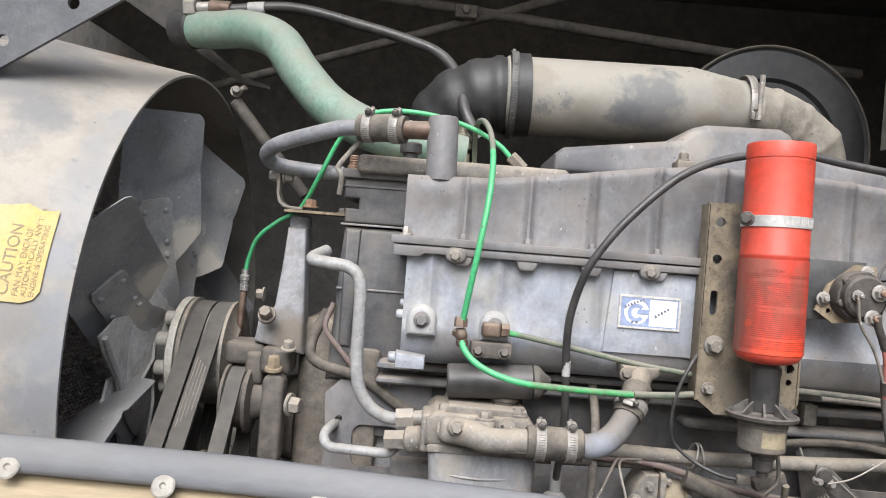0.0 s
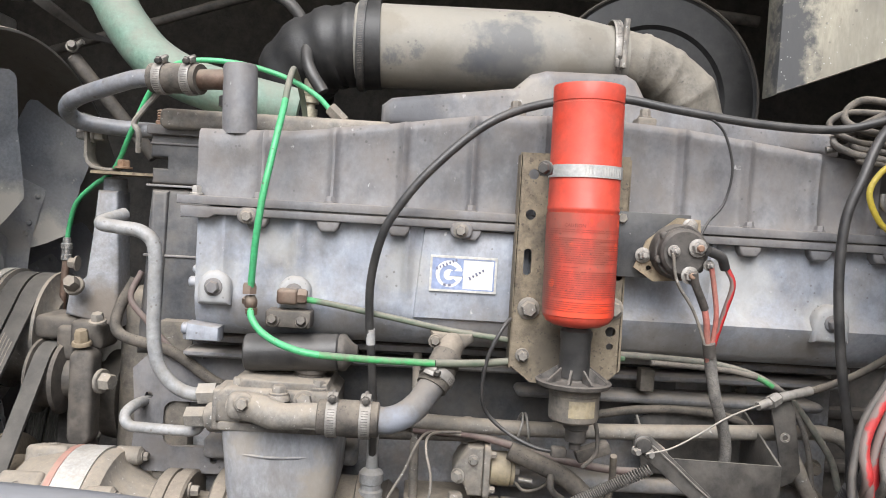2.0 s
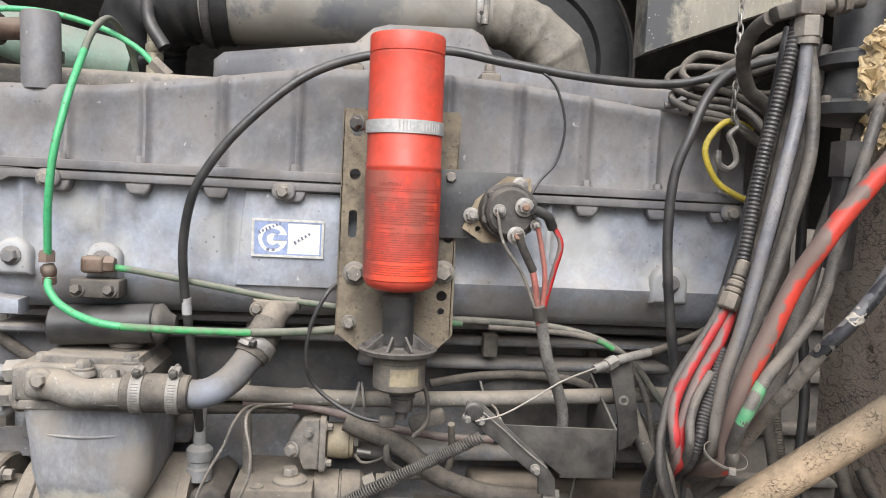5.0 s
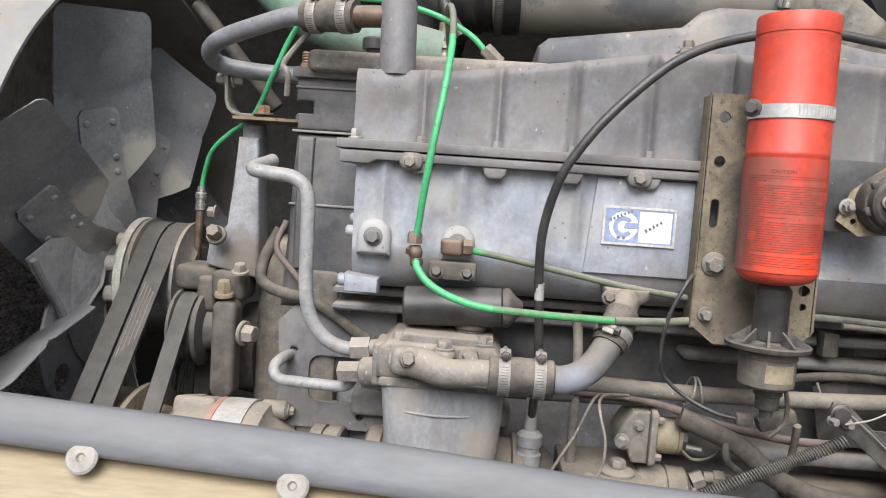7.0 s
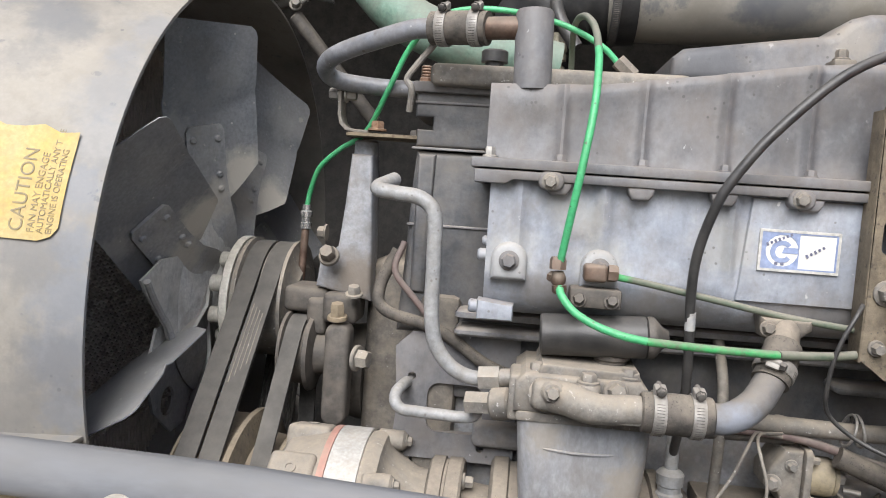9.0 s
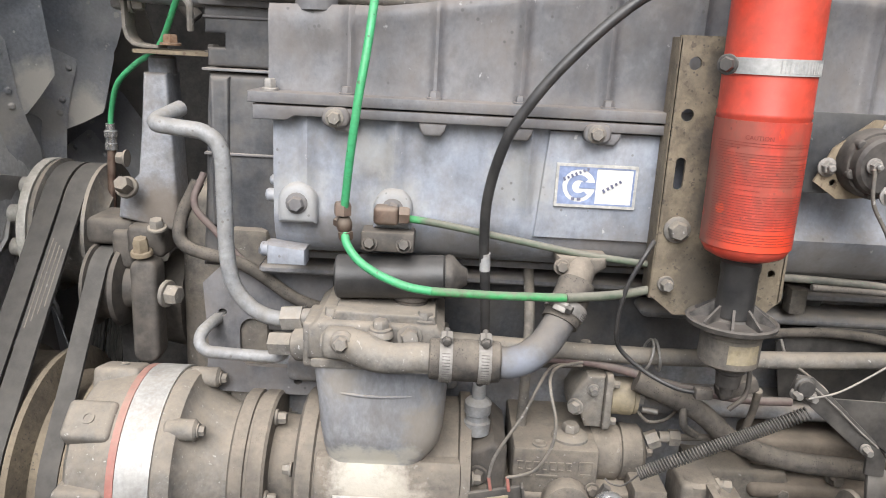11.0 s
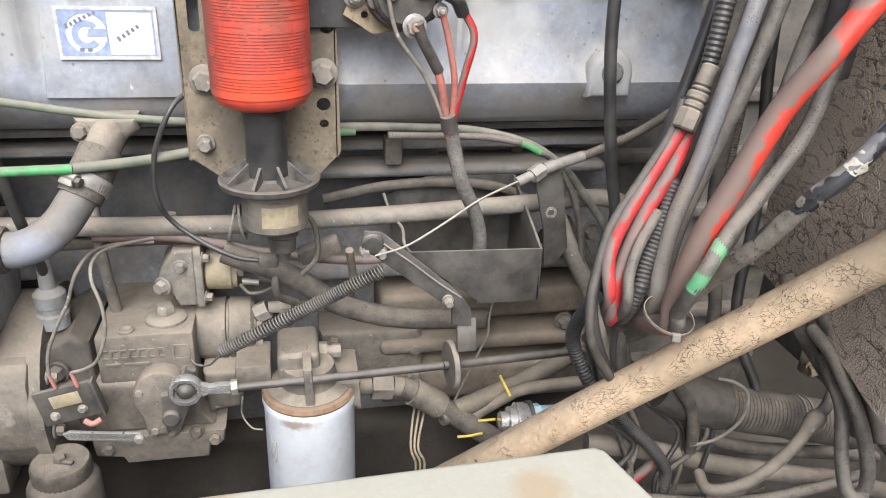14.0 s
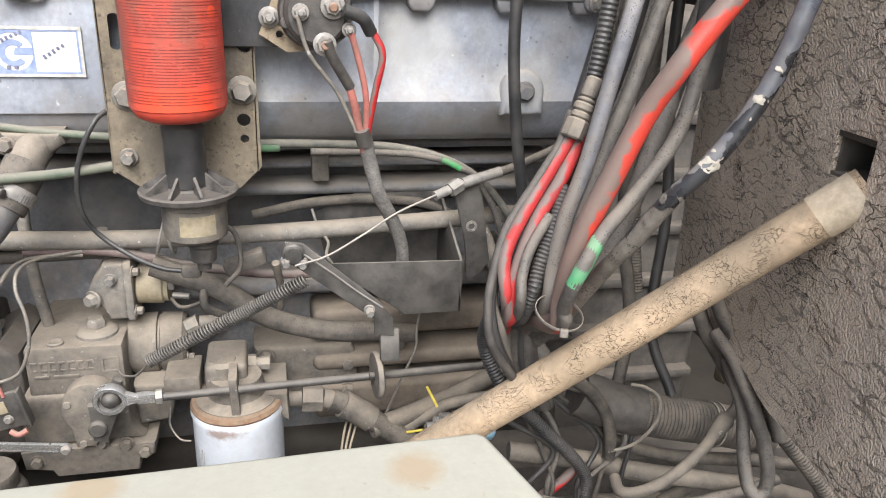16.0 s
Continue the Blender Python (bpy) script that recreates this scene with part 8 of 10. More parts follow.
turns, seg = 62, 9
path = []
for k in range(turns * seg + 1):
    s = k / (turns * seg)
    s2 = s + 0.018 * math.sin(s * 9.0)
    ang = math.tau * k / seg
    path.append(a.lerp(b, min(1, s2)) + (u * math.cos(ang) + w * math.sin(ang)) * 0.0060)
sweep(bm, path, 0.0011, 5)
spring = part("spring", bm, DARKSTEEL, lv, "dusty coil return spring")
bm = bmesh.new()
tube(bm, [(0.338, 0.948, 0.999), (0.330, 0.950, 0.989), (0.322, 0.952, 0.982), (0.311, 0.955, 0.982), (0.306, 0.960, 0.985)], 0.0011, 6)
part("hook", bm, DARKSTEEL, spring)
bm = bmesh.new()
tube(bm, [(0.489, 0.925, 1.114), (0.514, 0.926, 1.094), (0.538, 0.927, 1.073), (0.564, 0.930, 1.052)], 0.0010, 6)
part("wire", bm, STEEL, lv, "thin steel wire along the lever")
hose("throttle_cable", [(0.480, 0.918, 1.106), (0.51, 0.922, 1.113), (0.545, 0.93, 1.130), (0.58, 0.94, 1.148), (0.626, 0.955, 1.162)], 0.0011, STEEL, "thin bare steel throttle cable", "cable")

bx = thing("bracket_box", (0.58, 0.98, 1.03), "grey sheet-steel bracket tray behind the lever", "bracket")
bm = bmesh.new()
prism(bm, [(0.510, 1.094), (0.646, 1.091), (0.648, 1.034), (0.590, 1.034)], 0.948, 0.951, "y", 0.0006)
prism(bm, [(0.948, 1.034), (1.06, 1.034), (1.06, 1.13), (0.948, 1.091)], 0.645, 0.648, "x", 0.0006)
box(bm, (0.615, 1.0, 1.0345), (0.06, 0.10, 0.003), 0.0006)
prism(bm, [(0.505, 1.11), (0.55, 1.13), (0.648, 1.13), (0.648, 1.04), (0.52, 1.04)], 1.058, 1.061, "y", 0.0006)
part("tray", bm, DARKSTEEL, bx)
bm = bmesh.new()
prism(bm, [(0.640, 1.166), (0.662, 1.174), (0.672, 1.151), (0.678, 1.115), (0.684, 1.078), (0.675, 1.064), (0.660, 1.057), (0.656, 1.10)], 0.975, 0.979, "y", 0.001)
part("arm", bm, DARKSTEEL, bx)
bm = bmesh.new()
lathe(bm, (0.662, 0.975, 1.118), (0, -1, 0), [(0, 0.0035), (0, 0.006), (0.0015, 0.006), (0.0015, 0.0035), (0, 0.0035)], 16)
part("eyelet", bm, CAST_PALE, bx)
bm = bmesh.new()
rod(bm, (0.618, 0.955, 1.158), (0.648, 0.966, 1.167), 0.005, seg=10)
rod(bm, (0.634, 0.960, 1.162), (0.645, 0.965, 1.167), 0.0078, seg=6)
part("adjuster", bm, CLAMP, bx, "steel cable adjuster")
bm = bmesh.new()
rod(bm, (0.648, 0.966, 1.167), (0.690, 0.978, 1.175), 0.0056, seg=10)
part("ferrule", bm, CLAMP, bx, "steel cable ferrule")
hose("control_cable", [(0.686, 0.977, 1.1745), (0.702, 0.980, 1.178), (0.75, 0.985, 1.197), (0.80, 0.98, 1.232), (0.84, 0.96, 1.27)], 0.0046, RUBBER_DUST, "dusty black control cable", "cable")

# long pipes along the block
hose("long_pipe", [(0.10, 1.03, 1.108), (0.14, 1.02, 1.106), (0.33, 1.02, 1.100), (0.49, 1.02, 1.103), (0.66, 1.02, 1.111), (0.735, 1.02, 1.114), (0.765, 1.02, 1.100), (0.775, 1.02, 1.07), (0.775, 1.03, 0.98)], 0.0095, CAST_PALE, "long pale dusty pipe along the block", "pipe", seg=14)
clip = thing("pipe_clip", (0.352, 1.02, 1.09), "pair of steel rings clipped on the long pipe", "clip")
for dx, tip in ((0.0, 0.35), (0.010, -0.2)):
    bm = bmesh.new()
    sweep(bm, [V((0.350 + dx + 0.012 * tip * math.sin(a), 1.016 + 0.0165 * math.cos(a), 1.103 + 0.0165 * math.sin(a))) for a in (math.tau * i / 24 for i in range(25))], 0.0016, 7, False)
    part("ring", bm, CLAMP, clip)
hose("hose", [(0.30, 1.03, 1.085), (0.22, 1.03, 1.083), (0.15, 1.035, 1.08), (0.05, 1.05, 1.075)], 0.0075, RUBBER_DUST, "dusty hose behind the shut-off valve", "hose", "block hoses")
hose("hose", [(0.34, 1.01, 1.075), (0.406, 1.0, 1.049), (0.445, 1.0, 1.018), (0.486, 1.0, 1.001), (0.529, 1.0, 0.992), (0.573, 1.0, 0.989), (0.61, 1.01, 0.98)], 0.0115, RUBBER_DUST, "thick dusty hose along the block", "hose", "block hoses")
hose("hose", [(0.22, 1.02, 1.092), (0.30, 1.02, 1.088), (0.38, 1.02, 1.068), (0.46, 1.02, 1.055), (0.52, 1.03, 1.05)], 0.005, BROWNWIRE, "dusty red-brown hose along the block", "hose", "block hoses")
hose("hose", [(0.678, 1.015, 1.110), (0.699, 1.000, 1.060), (0.723, 1.000, 1.017), (0.748, 0.990, 0.968), (0.763, 0.980, 0.943), (0.772, 0.965, 0.900)], 0.0096, CAST_PALE, "pale dusty hose slanting down behind the tray", "hose", "block hoses", 14)
hose("hose", [(0.600, 0.995, 0.862), (0.635, 1.000, 0.878), (0.655, 1.000, 0.888), (0.690, 1.000, 0.892), (0.741, 1.000, 0.894), (0.774, 1.000, 0.898), (0.830, 1.000, 0.910)], 0.0072, CAST, "brown dusty hose low behind the alloy valve", "hose", "block hoses", 14)
hose("hose", [(0.560, 0.985, 0.872), (0.628, 1.010, 0.879), (0.673, 1.030, 0.882), (0.726, 1.045, 0.900), (0.761, 1.050, 0.925)], 0.0110, CAST, "thick brown dusty hose behind the alloy valve", "hose", "block hoses", 14)
hose("hose", [(0.44, 1.04, 1.115), (0.50, 1.045, 1.125), (0.56, 1.045, 1.128), (0.62, 1.045, 1.122), (0.66, 1.045, 1.105)], 0.0055, RUBBER_DUST, "grey hose arching behind the long pipe", "hose", "block hoses")
hose("fuel_pipe", [(0.400, 1.030, 0.999), (0.420, 1.022, 1.005), (0.439, 1.020, 1.006), (0.458, 1.015, 1.010), (0.465, 1.010, 1.023), (0.466, 1.000, 1.049), (0.462, 0.985, 1.082)], 0.0042, CAST, "thin dusty fuel pipe bending up from a union", "pipe", seg=12)
hose("wire", [(0.400, 1.000, 1.059), (0.391, 0.995, 1.054), (0.389, 0.990, 1.043), (0.393, 0.990, 1.032), (0.409, 1.000, 1.019)], 0.0042, RUBBER_DUST, "short dusty loop of taped wire", "wire")
hose("wire", [(0.351, 0.960, 0.937), (0.349, 0.960, 0.916), (0.358, 0.955, 0.902), (0.369, 0.950, 0.902)], 0.0010, CAST_PALE, "thin wire hanging beside the fuel filter", "wire")
hose("wire", [(0.502, 1.040, 1.120), (0.508, 1.030, 1.102), (0.516, 1.000, 1.097), (0.511, 0.950, 1.103), (0.516, 0.949, 1.094)], 0.0016, CAST_PALE, "thin pale wire hooked over the tray", "wire")
hose("wire", [(0.617, 0.990, 1.035), (0.613, 0.990, 1.011), (0.610, 0.990, 0.990), (0.610, 0.995, 0.966), (0.593, 1.000, 0.919), (0.579, 1.000, 0.881)], 0.0014, CAST_PALE, "thin pale wire hanging below the tray", "wire")
fhs = thing("fuel_hose", (0.5, 0.99, 0.85), "thick dusty fuel hose with hexagon union", "hose", "block hoses")
bm = bmesh.new()
tube(bm, [(0.515, 0.99, 0.912), (0.535, 0.99, 0.902), (0.560, 0.99, 0.883), (0.617, 0.985, 0.840), (0.68, 0.98, 0.80), (0.75, 0.98, 0.78)], 0.0125, 16)
part("tube", bm, RUBBER_DUST, fhs)
bm = bmesh.new()
tube(bm, [(0.528, 0.99, 0.906), (0.545, 0.99, 0.895), (0.560, 0.99, 0.883)], 0.0155, 16)
part("ferrule", bm, CAST, fhs, "dusty crimped ferrule")
bm = bmesh.new()
rod(bm, (0.470, 0.99, 0.917), (0.484, 0.99, 0.917), 0.009, seg=12)
rod(bm, (0.484, 0.99, 0.917), (0.506, 0.99, 0.915), 0.0145, seg=6)
rod(bm, (0.506, 0.99, 0.915), (0.520, 0.99, 0.911), 0.011, seg=14)
part("union", bm, CAST, fhs)
hose("hose", [(0.70, 1.04, 1.08), (0.725, 1.045, 1.045), (0.755, 1.05, 0.98), (0.79, 1.05, 0.89), (0.80, 1.05, 0.80)], 0.010, RUBBER_DUST, "dusty hose hanging beside the tray", "hose", "block hoses")
hose("hose", [(0.68, 1.05, 1.06), (0.735, 1.05, 1.03), (0.775, 1.05, 0.99), (0.82, 1.04, 0.95)], 0.008, RUBBER_DUST, "dusty hose hanging beside the tray", "hose", "block hoses")
hose("hose", [(0.22, 1.06, 1.18), (0.222, 1.03, 1.13), (0.223, 1.03, 1.06), (0.225, 1.05, 0.98)], 0.006, CAST_PALE, "thin upright pale pipe", "pipe", "block hoses")
hose("wire", [(0.335, 0.975, 1.245), (0.318, 0.945, 1.238), (0.300, 0.94, 1.20), (0.296, 0.945, 1.16), (0.304, 0.955, 1.133), (0.330, 0.95, 1.112), (0.358, 0.94, 1.101), (0.378, 0.937, 1.098)], 0.0023, RUBBER, "thin black wire looping below the can bracket", "wire")
bm = bmesh.new()
box(bm, (0.386, 0.937, 1.098), (0.018, 0.012, 0.012), 0.003)
single("wire_plug", bm, RUBBER_DUST, "small grey wire plug under the valve", "plug")
hose("wire", [(0.40, 0.93, 1.145), (0.425, 0.94, 1.135), (0.43, 0.94, 1.10), (0.415, 0.94, 1.08)], 0.0025, RUBBER_DUST, "dusty wire loop beside the valve", "wire")
bm = bmesh.new()
box(bm, (0.433, 0.973, 1.090), (0.042, 0.018, 0.016), 0.004, ry=-20)
single("wire_plug", bm, RUBBER_DUST, "grey connector block beside the valve", "plug")
fcap = thing("filler_cap", (0.176, 0.945, 0.82), "dark dusty knurled cap below the fuel pump", "cap")
bm = bmesh.new()
lathe(bm, (0.176, 0.945, 0.82), (0, 0, 1), [(0, 0.034), (0.044, 0.034), (0.050, 0.031), (0.056, 0.024), (0.056, 0)], 30)
part("neck", bm, CAST_DARK, fcap)
bm = bmesh.new()
lathe(bm, (0.176, 0.945, 0.872), (0, 0, 1), [(0, 0.0), (0, 0.0265), (0.002, 0.0278), (0.016, 0.0278), (0.018, 0.0262), (0.0165, 0.0240), (0.0160, 0.0120), (0.0175, 0.0090), (0.0175, 0)], 72)
for v in bm.verts:
    r = V((v.co.x - 0.176, v.co.y - 0.945, 0))
    if r.length > 0.0270 and round(math.atan2(r.y, r.x) / math.tau * 72) % 2:
        v.co -= r.normalized() * 0.0013
part("lid", bm, RUBBER_DUST, fcap, "dusty lid with a knurled edge")
bm = bmesh.new()
hexbolt(bm, (0.176, 0.945, 0.8895), (0.1, -0.1, 1), 0.0062, 0.005, False)
box(bm, (0.183, 0.941, 0.8910), (0.014, 0.006, 0.0035), 0.0012, rz=-20)
part("latch", bm, CAST_DARK, fcap, "dirty centre latch")

# ---- green hoses ----
gh = thing("green_hose", (0.03, 0.94, 1.24), "bright green hose rising in front of the covers", "hose", "green hoses")
bm = bmesh.new()
tube(bm, [(0.0305, 0.938, 1.262), (0.034, 0.928, 1.289), (0.037, 0.920, 1.313), (0.041, 0.914, 1.342), (0.045, 0.913, 1.372), (0.049, 0.919, 1.401), (0.052, 0.931, 1.432), (0.0535, 0.954, 1.465), (0.053, 0.966, 1.478)], 0.0039, 12)
part("tube", bm, GREEN, gh)
bm = bmesh.new()
tube(bm, [(0.053, 0.966, 1.478), (0.052, 0.980, 1.492), (0.049, 1.010, 1.511), (0.043, 1.060, 1.530), (0.037, 1.105, 1.536), (0.035, 1.144, 1.531), (0.036, 1.175, 1.515), (0.038, 1.195, 1.49), (0.04, 1.20, 1.46)], 0.0039, 12)
part("tail", bm, GREEN_OLD, gh, "soiled tail of the hose")
bm = bmesh.new()
hexbolt(bm, (0.029, 0.940, 1.254), (0, 0, 1), 0.0085, 0.012, False)
lathe(bm, (0.031, 0.942, 1.241), (-0.08, 0, 1), [(0, 0.004), (0.001, 0.0065), (0.004, 0.0075), (0.008, 0.0075), (0.012, 0.006), (0.014, 0.005)], 14)
hexbolt(bm, (0.0315, 0.940, 1.243), (0.1, 0, -1), 0.0075, 0.008, False)
hexbolt(bm, (0.0305, 0.9435, 1.247), (-0.6, 0.5, 0.1), 0.006, 0.009, False)
part("elbow", bm, BRASS, gh, "brown brass elbow fitting")
gh2 = thing("green_hose", (0.2, 0.95, 1.18), "bright green hose sagging under the side cover", "hose", "green hoses")
bm = bmesh.new()
tube(bm, [(0.032, 0.937, 1.239), (0.0345, 0.930, 1.232), (0.044, 0.923, 1.221), (0.056, 0.917, 1.2135), (0.072, 0.911, 1.207), (0.094, 0.903, 1.202), (0.115, 0.903, 1.199)], 0.0040, 12)
part("tube", bm, GREEN, gh2)
bm = bmesh.new()
tube(bm, [(0.115, 0.903, 1.199), (0.175, 0.910, 1.196), (0.24, 0.920, 1.194)], 0.0040, 12)
part("tube", bm, GREEN_STREAK, gh2, "green hose length with soiled patches")
bm = bmesh.new()
tube(bm, [(0.24, 0.920, 1.194), (0.29, 0.940, 1.193), (0.335, 0.964, 1.194), (0.40, 0.985, 1.2), (0.47, 1.0, 1.198)], 0.0044, 12)
part("tail", bm, GREEN_OLD, gh2, "soiled length of the hose")
hose("green_hose", [(0.085, 0.962, 1.252), (0.12, 0.966, 1.247), (0.192, 0.967, 1.235), (0.259, 0.968, 1.224), (0.33, 0.972, 1.216), (0.38, 0.985, 1.21)], 0.0036, GREEN_OLD, "soiled green hose across the side cover", "hose", "green hoses")
hose("green_hose", [(0.42, 0.99, 1.203), (0.466, 1.0, 1.202), (0.532, 1.0, 1.200), (0.587, 1.0, 1.196), (0.64, 1.0, 1.182), (0.68, 1.0, 1.156), (0.712, 1.0, 1.117), (0.734, 1.0, 1.085), (0.745, 1.0, 1.05)], 0.0042, GREEN_SOIL, "soiled green hose bending down past the tray", "hose", "green hoses")
gs = thing("green_hose", (0.70, 0.99, 1.10), "thin soiled hose with one bright green stretch", "hose", "green hoses")
bm = bmesh.new()
tube(bm, [(0.50, 0.99, 1.196), (0.592, 0.995, 1.191), (0.632, 0.995, 1.184)], 0.0034, 10)
tube(bm, [(0.652, 0.995, 1.174), (0.663, 0.995, 1.168), (0.686, 0.995, 1.138), (0.701, 0.995, 1.100), (0.71, 0.995, 1.05)], 0.0034, 10)
part("tube", bm, GREYCABLE, gs)
bm = bmesh.new()
tube(bm, [(0.632, 0.995, 1.184), (0.642, 0.995, 1.180), (0.652, 0.995, 1.174)], 0.0036, 10)
part("tape", bm, GREEN_STREAK, gs, "green stretch streaked with dirt")
hose("green_hose", [(-0.316, 1.245, 1.285), (-0.311, 1.24, 1.31), (-0.295, 1.225, 1.345), (-0.262, 1.205, 1.372), (-0.222, 1.175, 1.395), (-0.19, 1.15, 1.45), (-0.165, 1.14, 1.50), (-0.13, 1.11, 1.53), (-0.09, 1.10, 1.541), (-0.034, 1.10, 1.540), (0.023, 1.10, 1.527), (0.066, 1.10, 1.506), (0.088, 1.10, 1.486)], 0.0036, GREEN, "bright green hose threading through the support plate", "hose", "green hoses")
bm = bmesh.new()
lathe(bm, (0.022, 1.34, 1.500), (0, 0, 1), [(0, 0.012), (0.018, 0.012), (0.019, 0.008), (0.026, 0.008), (0.027, 0.0135), (0.036, 0.0135), (0.037, 0.0115), (0.041, 0.0135), (0.050, 0.0135), (0.052, 0.0115), (0.066, 0.0115), (0.066, 0)], 18)
single("hose_fitting", bm, BRASSPALE, "pale brass hose fitting on the rocker housing", "fitting")
bm = bmesh.new()
rod(bm, (0.086, 1.10, 1.490), (0.106, 1.10, 1.472), 0.0092, seg=6, bev=0.001)
single("hose_fitting", bm, CAST, "dusty hose union on the rocker housing", "fitting")
cn = thing("connector", (0.07, 0.96, 1.22), "dark sensor connector with brass nut on the side cover", "connector")
bm = bmesh.new()
box(bm, (0.068, 0.964, 1.254), (0.024, 0.02, 0.018), 0.004, seg=3)
part("body", bm, BRASS, cn)
bm = bmesh.new()
hexbolt(bm, (0.078, 0.96, 1.255), (1, 0, 0), 0.009, 0.010, False)
part("nut", bm, BRASS, cn)
bm = bmesh.new()
box(bm, (0.070, 0.972, 1.228), (0.052, 0.03, 0.02), 0.003)
hexbolt(bm, (0.053, 0.958, 1.226), (0, -1, 0.3), 0.006, 0.008)
hexbolt(bm, (0.086, 0.958, 1.226), (0, -1, 0.3), 0.006, 0.008)
part("clamp", bm, CAST_DARK, cn)

# ---- cables and hoses by the side wall ----
G = "cable bundle"
hose("cable", [(0.81, 0.68, 1.47), (0.769, 0.685, 1.404), (0.729, 0.69, 1.347), (0.714, 0.69, 1.325), (0.700, 0.70, 1.293), (0.685, 0.705, 1.251), (0.672, 0.71, 1.213), (0.666, 0.715, 1.182), (0.665, 0.722, 1.154), (0.666, 0.729, 1.13), (0.670, 0.792, 1.100), (0.676, 0.845, 1.050)], 0.0080, REDCABLE, "thick red battery cable, dusty along its lower half", "cable", G, 18)
hose("cable", [(0.750, 0.80, 1.515), (0.745, 0.795, 1.45), (0.731, 0.785, 1.395), (0.715, 0.772, 1.345), (0.705, 0.77, 1.30), (0.691, 0.765, 1.242), (0.677, 0.76, 1.202), (0.669, 0.755, 1.164), (0.665, 0.747, 1.142), (0.667, 0.770, 1.115), (0.672, 0.845, 1.060)], 0.0061, CABLE_BLUE, "thick blue-grey cable from the pipe fitting", "cable", G, 16)
hose("cable", [(0.762, 0.83, 1.53), (0.764, 0.81, 1.47), (0.760, 0.797, 1.40), (0.743, 0.79, 1.339), (0.729, 0.785, 1.293), (0.706, 0.78, 1.233), (0.687, 0.77, 1.193), (0.676, 0.762, 1.157), (0.675, 0.770, 1.115), (0.680, 0.845, 1.050)], 0.0062, GREYCABLE, "dusty grey cable in the bundle", "cable", G, 12)
cb = thing("cable", (0.65, 0.7, 1.15), "thick black cable with torn pale wrapping", "cable", G)
bm = bmesh.new()
TORN = [(0.80, 0.672, 1.46), (0.779, 0.657, 1.40), (0.767, 0.655, 1.361), (0.758, 0.656, 1.327), (0.741, 0.658, 1.292), (0.722, 0.662, 1.263), (0.712, 0.668, 1.249), (0.704, 0.680, 1.229), (0.697, 0.690, 1.210)]
tube(bm, TORN, 0.0056, 18)
part("core", bm, CABLE_TORN, cb, "smooth black core")
bm = bmesh.new()
path = spline(TORN[:-2], 44)
sweep(bm, path, [0.0061 + 0.0003 * noise.noise(V(x) * 120) for x in path], 48, False)
bm.normal_update()
drop = []
for f in bm.faces:
    c = f.calc_center_median()
    bare = max(math.exp(-((c.z - z) / h) ** 2) for z, h in ((1.333, 0.010), (1.298, 0.017), (1.258, 0.014)))
    if f.normal.dot(V((0.62, -0.35, -0.70))) + 0.5 * noise.noise(c * 170) > (0.45 if c.z < 1.312 else 1.10) - 1.35 * bare:
        drop.append(f)
bmesh.ops.delete(bm, geom=drop, context="FACES")
part("outer_skin", bm, CABLE_SKIN, cb, "worn blue-grey outer skin, broken open")
bm = bmesh.new()
path = spline([(0.7145, 0.6665, 1.2525), (0.708, 0.673, 1.240), (0.698, 0.688, 1.211), (0.693, 0.706, 1.188), (0.690, 0.728, 1.162), (0.686, 0.748, 1.135), (0.684, 0.77, 1.108), (0.680, 0.845, 1.040)], 40)
sweep(bm, path, [0.0060 + 0.0004 * noise.noise(V(x) * 150) for x in path], 56, False)
drop = [f for f in bm.faces if (f.normal.dot(V((0.45, -0.45, -0.75))) + 1.1 * noise.noise(f.calc_center_median() * 110)) > 0.35 + (1.236 - f.calc_center_median().z) * 60 or f.calc_center_median().z > 1.2495 + 0.004 * noise.noise(f.calc_center_median() * 300)]
bmesh.ops.delete(bm, geom=drop, context="FACES")
part("sheath", bm, SHEATH, cb, "split sheath caked with brown dust")
for p, q, n in (((0.734, 0.6597, 1.280), (0.718, 0.664, 1.257), 2), ((0.752, 0.6567, 1.312), (0.742, 0.658, 1.294), 1), ((0.763, 0.6555, 1.346), (0.757, 0.656, 1.325), 4)):
    bm = bmesh.new()
    path = spline([p, (V(p) + V(q)) / 2, q], 40)
    sweep(bm, path, [0.0060 + 0.0004 * noise.noise(V(x) * 400) for x in path], 64, False)
    bm.faces.ensure_lookup_table()
    drop = [f for f in bm.faces if noise.noise(f.calc_center_median() * 150 + V((n, 0, 0))) + 0.4 * noise.noise(f.calc_center_median() * 420) + 0.25 * f.normal.dot(V((0.5, -0.3, -0.8))) < 0.30]
    bmesh.ops.delete(bm, geom=drop, context="FACES")
    for v in bm.verts:
        v.co += noise.noise_vector(v.co * 260) * 0.0008
    thick = bmesh.ops.extrude_face_region(bm, geom=bm.faces[:])
    for v in thick["geom"]:
        if isinstance(v, bmesh.types.BMVert):
            v.co += V((-0.0003, -0.0005, 0.0003))
    part("shred", bm, SHRED, cb, "torn pale shred of wrapping")
cg = thing("cable", (0.66, 0.70, 1.14), "dusty grey cable with a band of bright green tape", "cable", G)
bm = bmesh.new()
tube(bm, [(0.785, 0.74, 1.44), (0.768, 0.733, 1.385), (0.753, 0.73, 1.329), (0.737, 0.722, 1.275), (0.710, 0.712, 1.240), (0.684, 0.700, 1.217), (0.672, 0.694, 1.203), (0.664, 0.692, 1.188), (0.660, 0.697, 1.170), (0.662, 0.710, 1.151), (0.666, 0.722, 1.133), (0.670, 0.822, 1.080)], 0.0053, 16)
